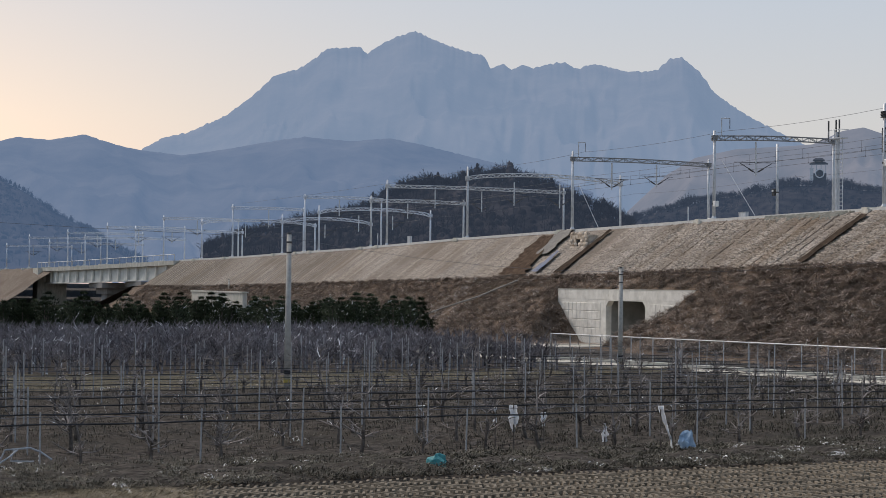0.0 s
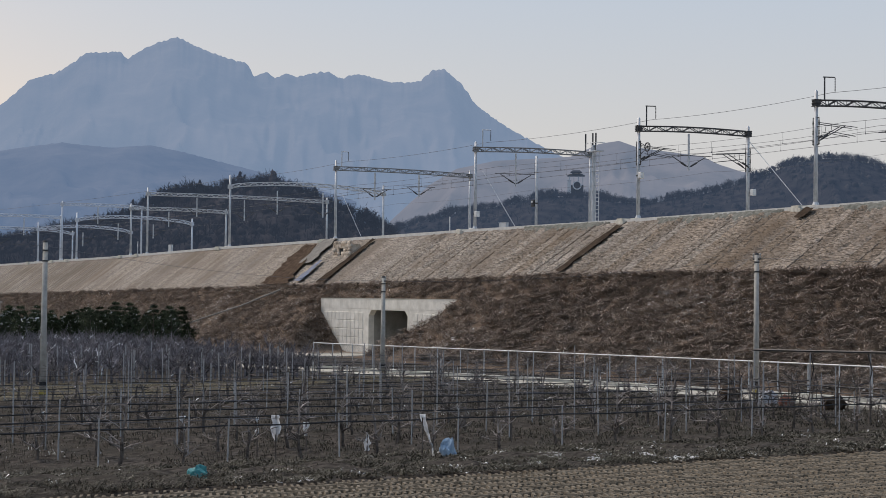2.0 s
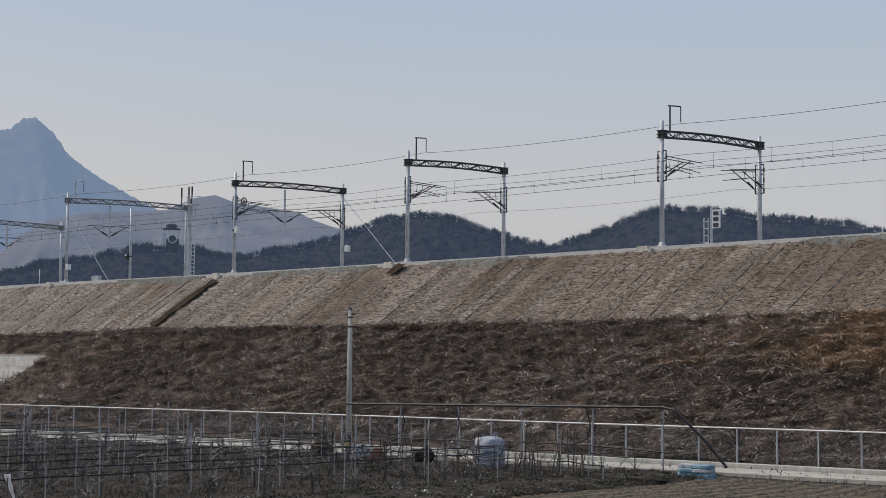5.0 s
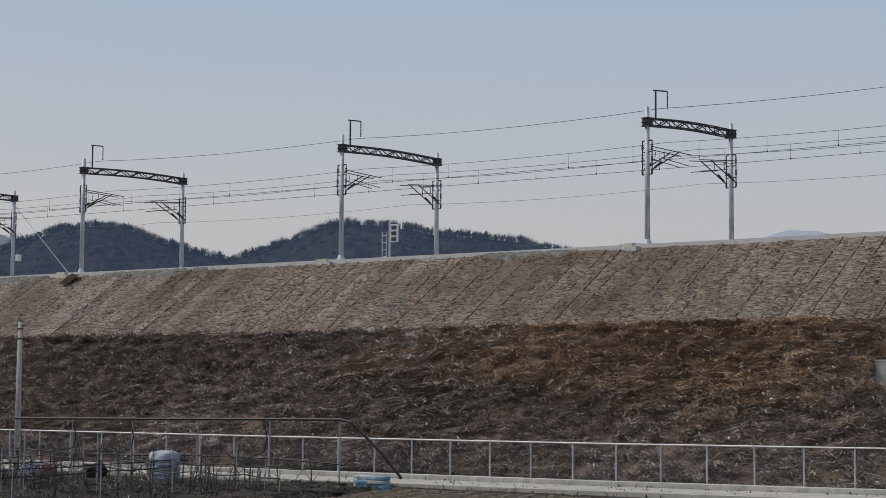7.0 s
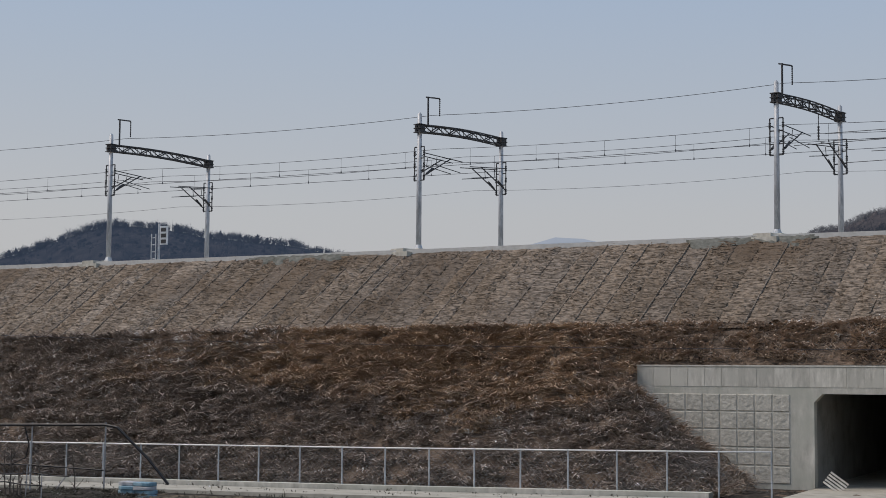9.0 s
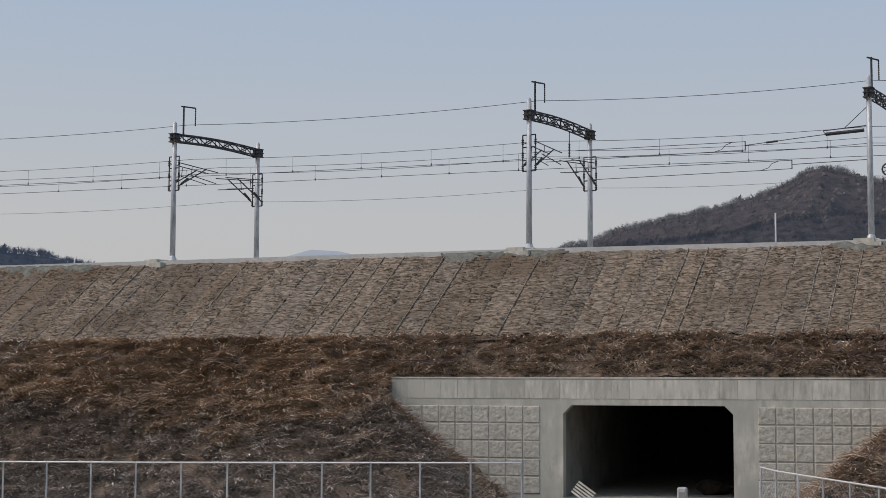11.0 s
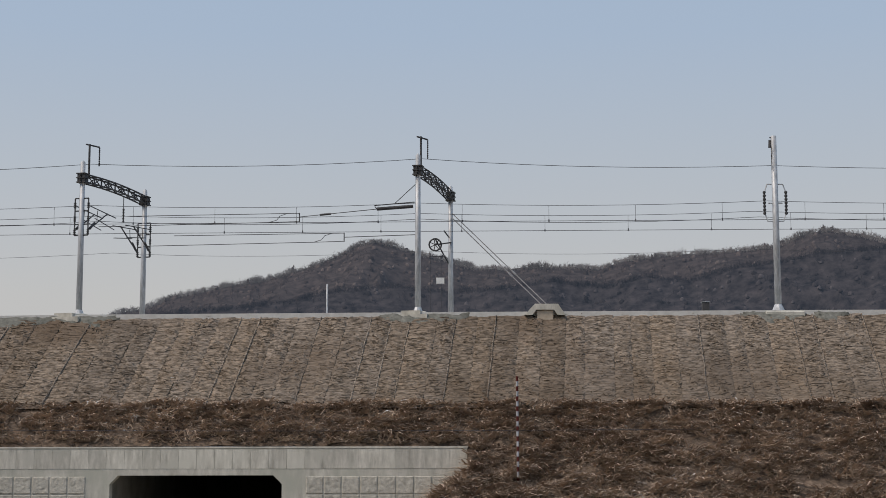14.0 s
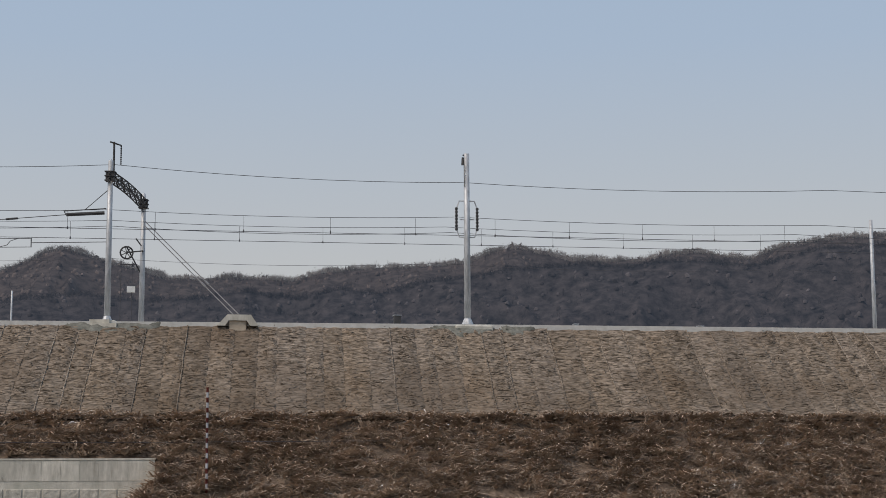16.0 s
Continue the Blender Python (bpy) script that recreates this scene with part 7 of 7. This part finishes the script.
cloth(-57.0, 28.35, 0.7, 1.25, 0.3, M["ragwhite"], "small white plastic rag in a fruit tree", "plastic_rag", "rag", 7.0)
cloth(-60.5, 24.6, 0.8, 1.35, 0.5, M["ragwhite"], "dull white sack hung in the rows", "plastic_rag", "rag", 9.0)
cloth(-53.9, 33.4 - 4.0, 0.35, 1.05, 0.28, M["ragwhite"], "small grey-white rag in a fruit tree", "plastic_rag", "rag", 12.0)
cloth(-52.4, 30.95, 0.1, 1.8, 0.27, M["ragwhite"], "long white plastic sheet hanging from a stake", "plastic_sheet", "plastic sheet", 2.0, 0.55)


def bundle(x, y, s, mat, label, name, seed, flat=0.8):
    bm = bmesh.new()
    bmesh.ops.create_icosphere(bm, subdivisions=3, radius=1.0)
    for v in bm.verts:
        v.co.z = max(v.co.z, -0.55)
    crumple(bm, 0.55, seed, 1.3)
    crumple(bm, 0.16, seed + 3, 3.6)
    for v in bm.verts:
        v.co = Vector((v.co.x * s, v.co.y * s, (v.co.z + 0.6) * s * flat))
    ob = finish(name, bm, mat)
    ob.location = (x, y, ground_z(x, y) + 0.0)
    tagged(ob, label, "bundle", "bundles on the ground")
    return ob


bundle(-51.9, 31.8, 0.27, M["blueplastic"], "crumpled blue plastic sack on the ground", "plastic_sack", 3.0, 2.0)
bundle(-50.0, 20.9, 0.33, M["teal"], "teal plastic bundle in the weeds", "plastic_sack", 6.0, 1.0)
bundle(-53.0, 29.0, 0.33, M["graymat"], "grey stone-like bundle at the verge", "feed_sack", 9.0, 0.5)
bundle(-70.2, 66.2, 0.42, M["red"], "rusty red heap of farm scrap", "scrap_bundle", 5.0, 1.0)
bundle(-72.0, 66.4, 0.55, M["white"], "pale heap of farm scrap", "scrap_bundle", 8.0, 1.0)
bundle(-66.6, 66.4, 0.7, M["earth"], "dark heap of old nets", "crumpled_net", 11.0, 0.8)
bundle(-75.2, 66.2, 0.7, M["earth"], "dark heap of prunings", "crumpled_net", 14.0, 0.8)


def white_frame():
    g = tagged(new("cart_frame"), "white tubular cart frame lying in the weeds", "cart frame")
    g.location = (-54.2, 7.9, 0.25)
    part("tube_frame", pipe(bmesh.new(), [(0, -0.8, 0.0), (0, -0.6, 0.4), (0, 0.2, 0.45), (0, 0.55, 0.3), (0.1, 0.9, 0.05)], 0.035, 5), M["white"], g)
    part("cross_tube", pipe(bmesh.new(), [(0, -0.3, 0.43), (0.2, -0.45, 0.05), (0.2, 0.3, 0.02)], 0.03, 5), M["white"], g)
    part("side_tube", pipe(bmesh.new(), [(0.3, -0.9, -0.05), (0.3, -0.5, 0.2), (0.0, -0.2, 0.4)], 0.03, 5), M["white"], g)


white_frame()


def marker_stick():
    """Tall thin red and white banded survey pole."""
    g = tagged(new("survey_pole"), "thin tall survey pole banded red and white on the bank", "survey pole")
    x, y = 3.45, 82.5
    z0 = lower_z(x, y)
    g.location = (x, y, z0)
    white, red = M["white"], material("dull_red_band", (0.06, 0.02, 0.018), (0.12, 0.035, 0.03), 5.0, bump=0.0)
    n = 22
    for k in range(n):
        part("band", tube(bmesh.new(), (-0.02 * k / n, 0, -0.2 + 5.6 * k / n), (-0.02 * (k + 1) / n, 0, -0.2 + 5.6 * (k + 1) / n), 0.07, 0.07, 6), red if k % 2 else white, g)
    part("guy_string", pipe(bmesh.new(), [(0, 0, 4.2), (3.5, 2.0, 1.9)], 0.012, 3), M["hose"], g)


marker_stick()


def culvert_clutter():
    """Road blocks and a plank frame in the culvert's mouth."""
    for x, y in ((-11.4, 84.2),):
        g = tagged(new("concrete_block"), "small pale concrete road block at the culvert's mouth", "road block", "road blocks")
        g.location = (x, y, 0.56)
        bm = bmesh.new()
        box(bm, -0.25, -0.2, 0, 0.25, 0.2, 0.75)
        bmesh.ops.bevel(bm, geom=list(bm.edges), offset=0.07, segments=1, affect="EDGES")
        part("block", bm, M["white"], g)
        # darker plate on the face; a recess's shade put into its colour
        bm = bmesh.new()
        box(bm, -0.16, -0.225, 0.15, 0.16, -0.202, 0.5)
        part("recess_shade", bm, M["dimcon"], g)
    g = tagged(new("plank_frame"), "pale slatted frame leaning at the culvert's side wall", "slatted frame")
    g.location = (-16.9, 84.2, 0.56)
    for k in range(5):
        bm = bmesh.new()
        box(bm, -0.55, -0.02, 0.1 + 0.16 * k, 0.55, 0.02, 0.2 + 0.16 * k)
        part("slat", bm, M["panel"], g).matrix_basis = pose(0, 0, 0, -20, 35, 0)
    bundle_ob = bundle(-10.6, 91.0, 0.9, M["earth"], "dark heap of rubble inside the culvert", "rubble_mound", 2.0, 0.55)
    bundle_ob.location.z = 0.56


culvert_clutter()

# ---------------------------------------------------------------- young trees and stakes at the orchard's end


def young_tree(rng):
    g = tagged(new("young_tree"), "thin leafless young fruit tree at the orchard's end", "fruit tree", "young trees at the orchard's end")
    bm = bmesh.new()
    pts = shoot(bm, (0, 0, -0.1), (rng.uniform(-0.15, 0.15), 0, 1), rng.uniform(1.5, 2.5), 0.048, rng, 0.16, 5, 0)
    part("trunk", bm, M["bark"], g)
    for k in range(rng.randint(3, 5)):
        q = pts[1 + k % 3]
        bm = bmesh.new()
        shoot(bm, q, (rng.choice((-1, 1)) * rng.uniform(0.5, 1), rng.uniform(-0.4, 0.4), rng.uniform(0.3, 1.0)), rng.uniform(0.4, 0.9), 0.022, rng, 0.3, 4, 2)
        part("limb", bm, M["bark"], g)
    return g


def plant_young_trees():
    rng = random.Random(31)
    models = [young_tree(rng) for k in range(5)]
    spots = [(rng.uniform(-77, -49.5), rng.uniform(60.5, 66.2)) for k in range(52)]
    for k, (x, y) in enumerate(spots):
        m = pose(x, y, ground_z(x, y), 0, 0, rng.uniform(0, 360)) @ Matrix.Scale(rng.uniform(0.75, 1.15), 4)
        t = models[k] if k < 5 else copy_thing(models[rng.randrange(5)], m)
        t.matrix_basis = m
    for k in range(12):
        x, y = -77 + 2.5 * k + rng.uniform(-0.5, 0.5), rng.uniform(61, 66)
        g = tagged(new("garden_stake"), "thin grey steel stake stuck in the soil", "stake", "stakes at the orchard's end")
        g.location = (x, y, ground_z(x, y))
        h = rng.uniform(1.2, 2.4)
        part("rod", tube(bmesh.new(), (0, 0, -0.2), (rng.uniform(-0.1, 0.1), 0, h), 0.03, 0.026, 5), M["stake"], g)
        part("cap", tube(bmesh.new(), (0, 0, 0.9), (0.0, 0, 0.98), 0.045, 0.045, 5), M["hose"], g, "black hose clip")
    for y, z in ((62.3, 0.95), (64.4, 1.25)):
        run = [(x, y + 0.2 * math.sin(x), ground_z(x, y) + z + 0.08 * math.sin(x * 1.9)) for x in steps(-77, -50, 27)]
        tagged(finish("irrigation_hose", pipe(bmesh.new(), run, 0.035, 5), M["hose"]), "black irrigation hose strung between stakes", "hose", "hoses at the orchard's end")


plant_young_trees()
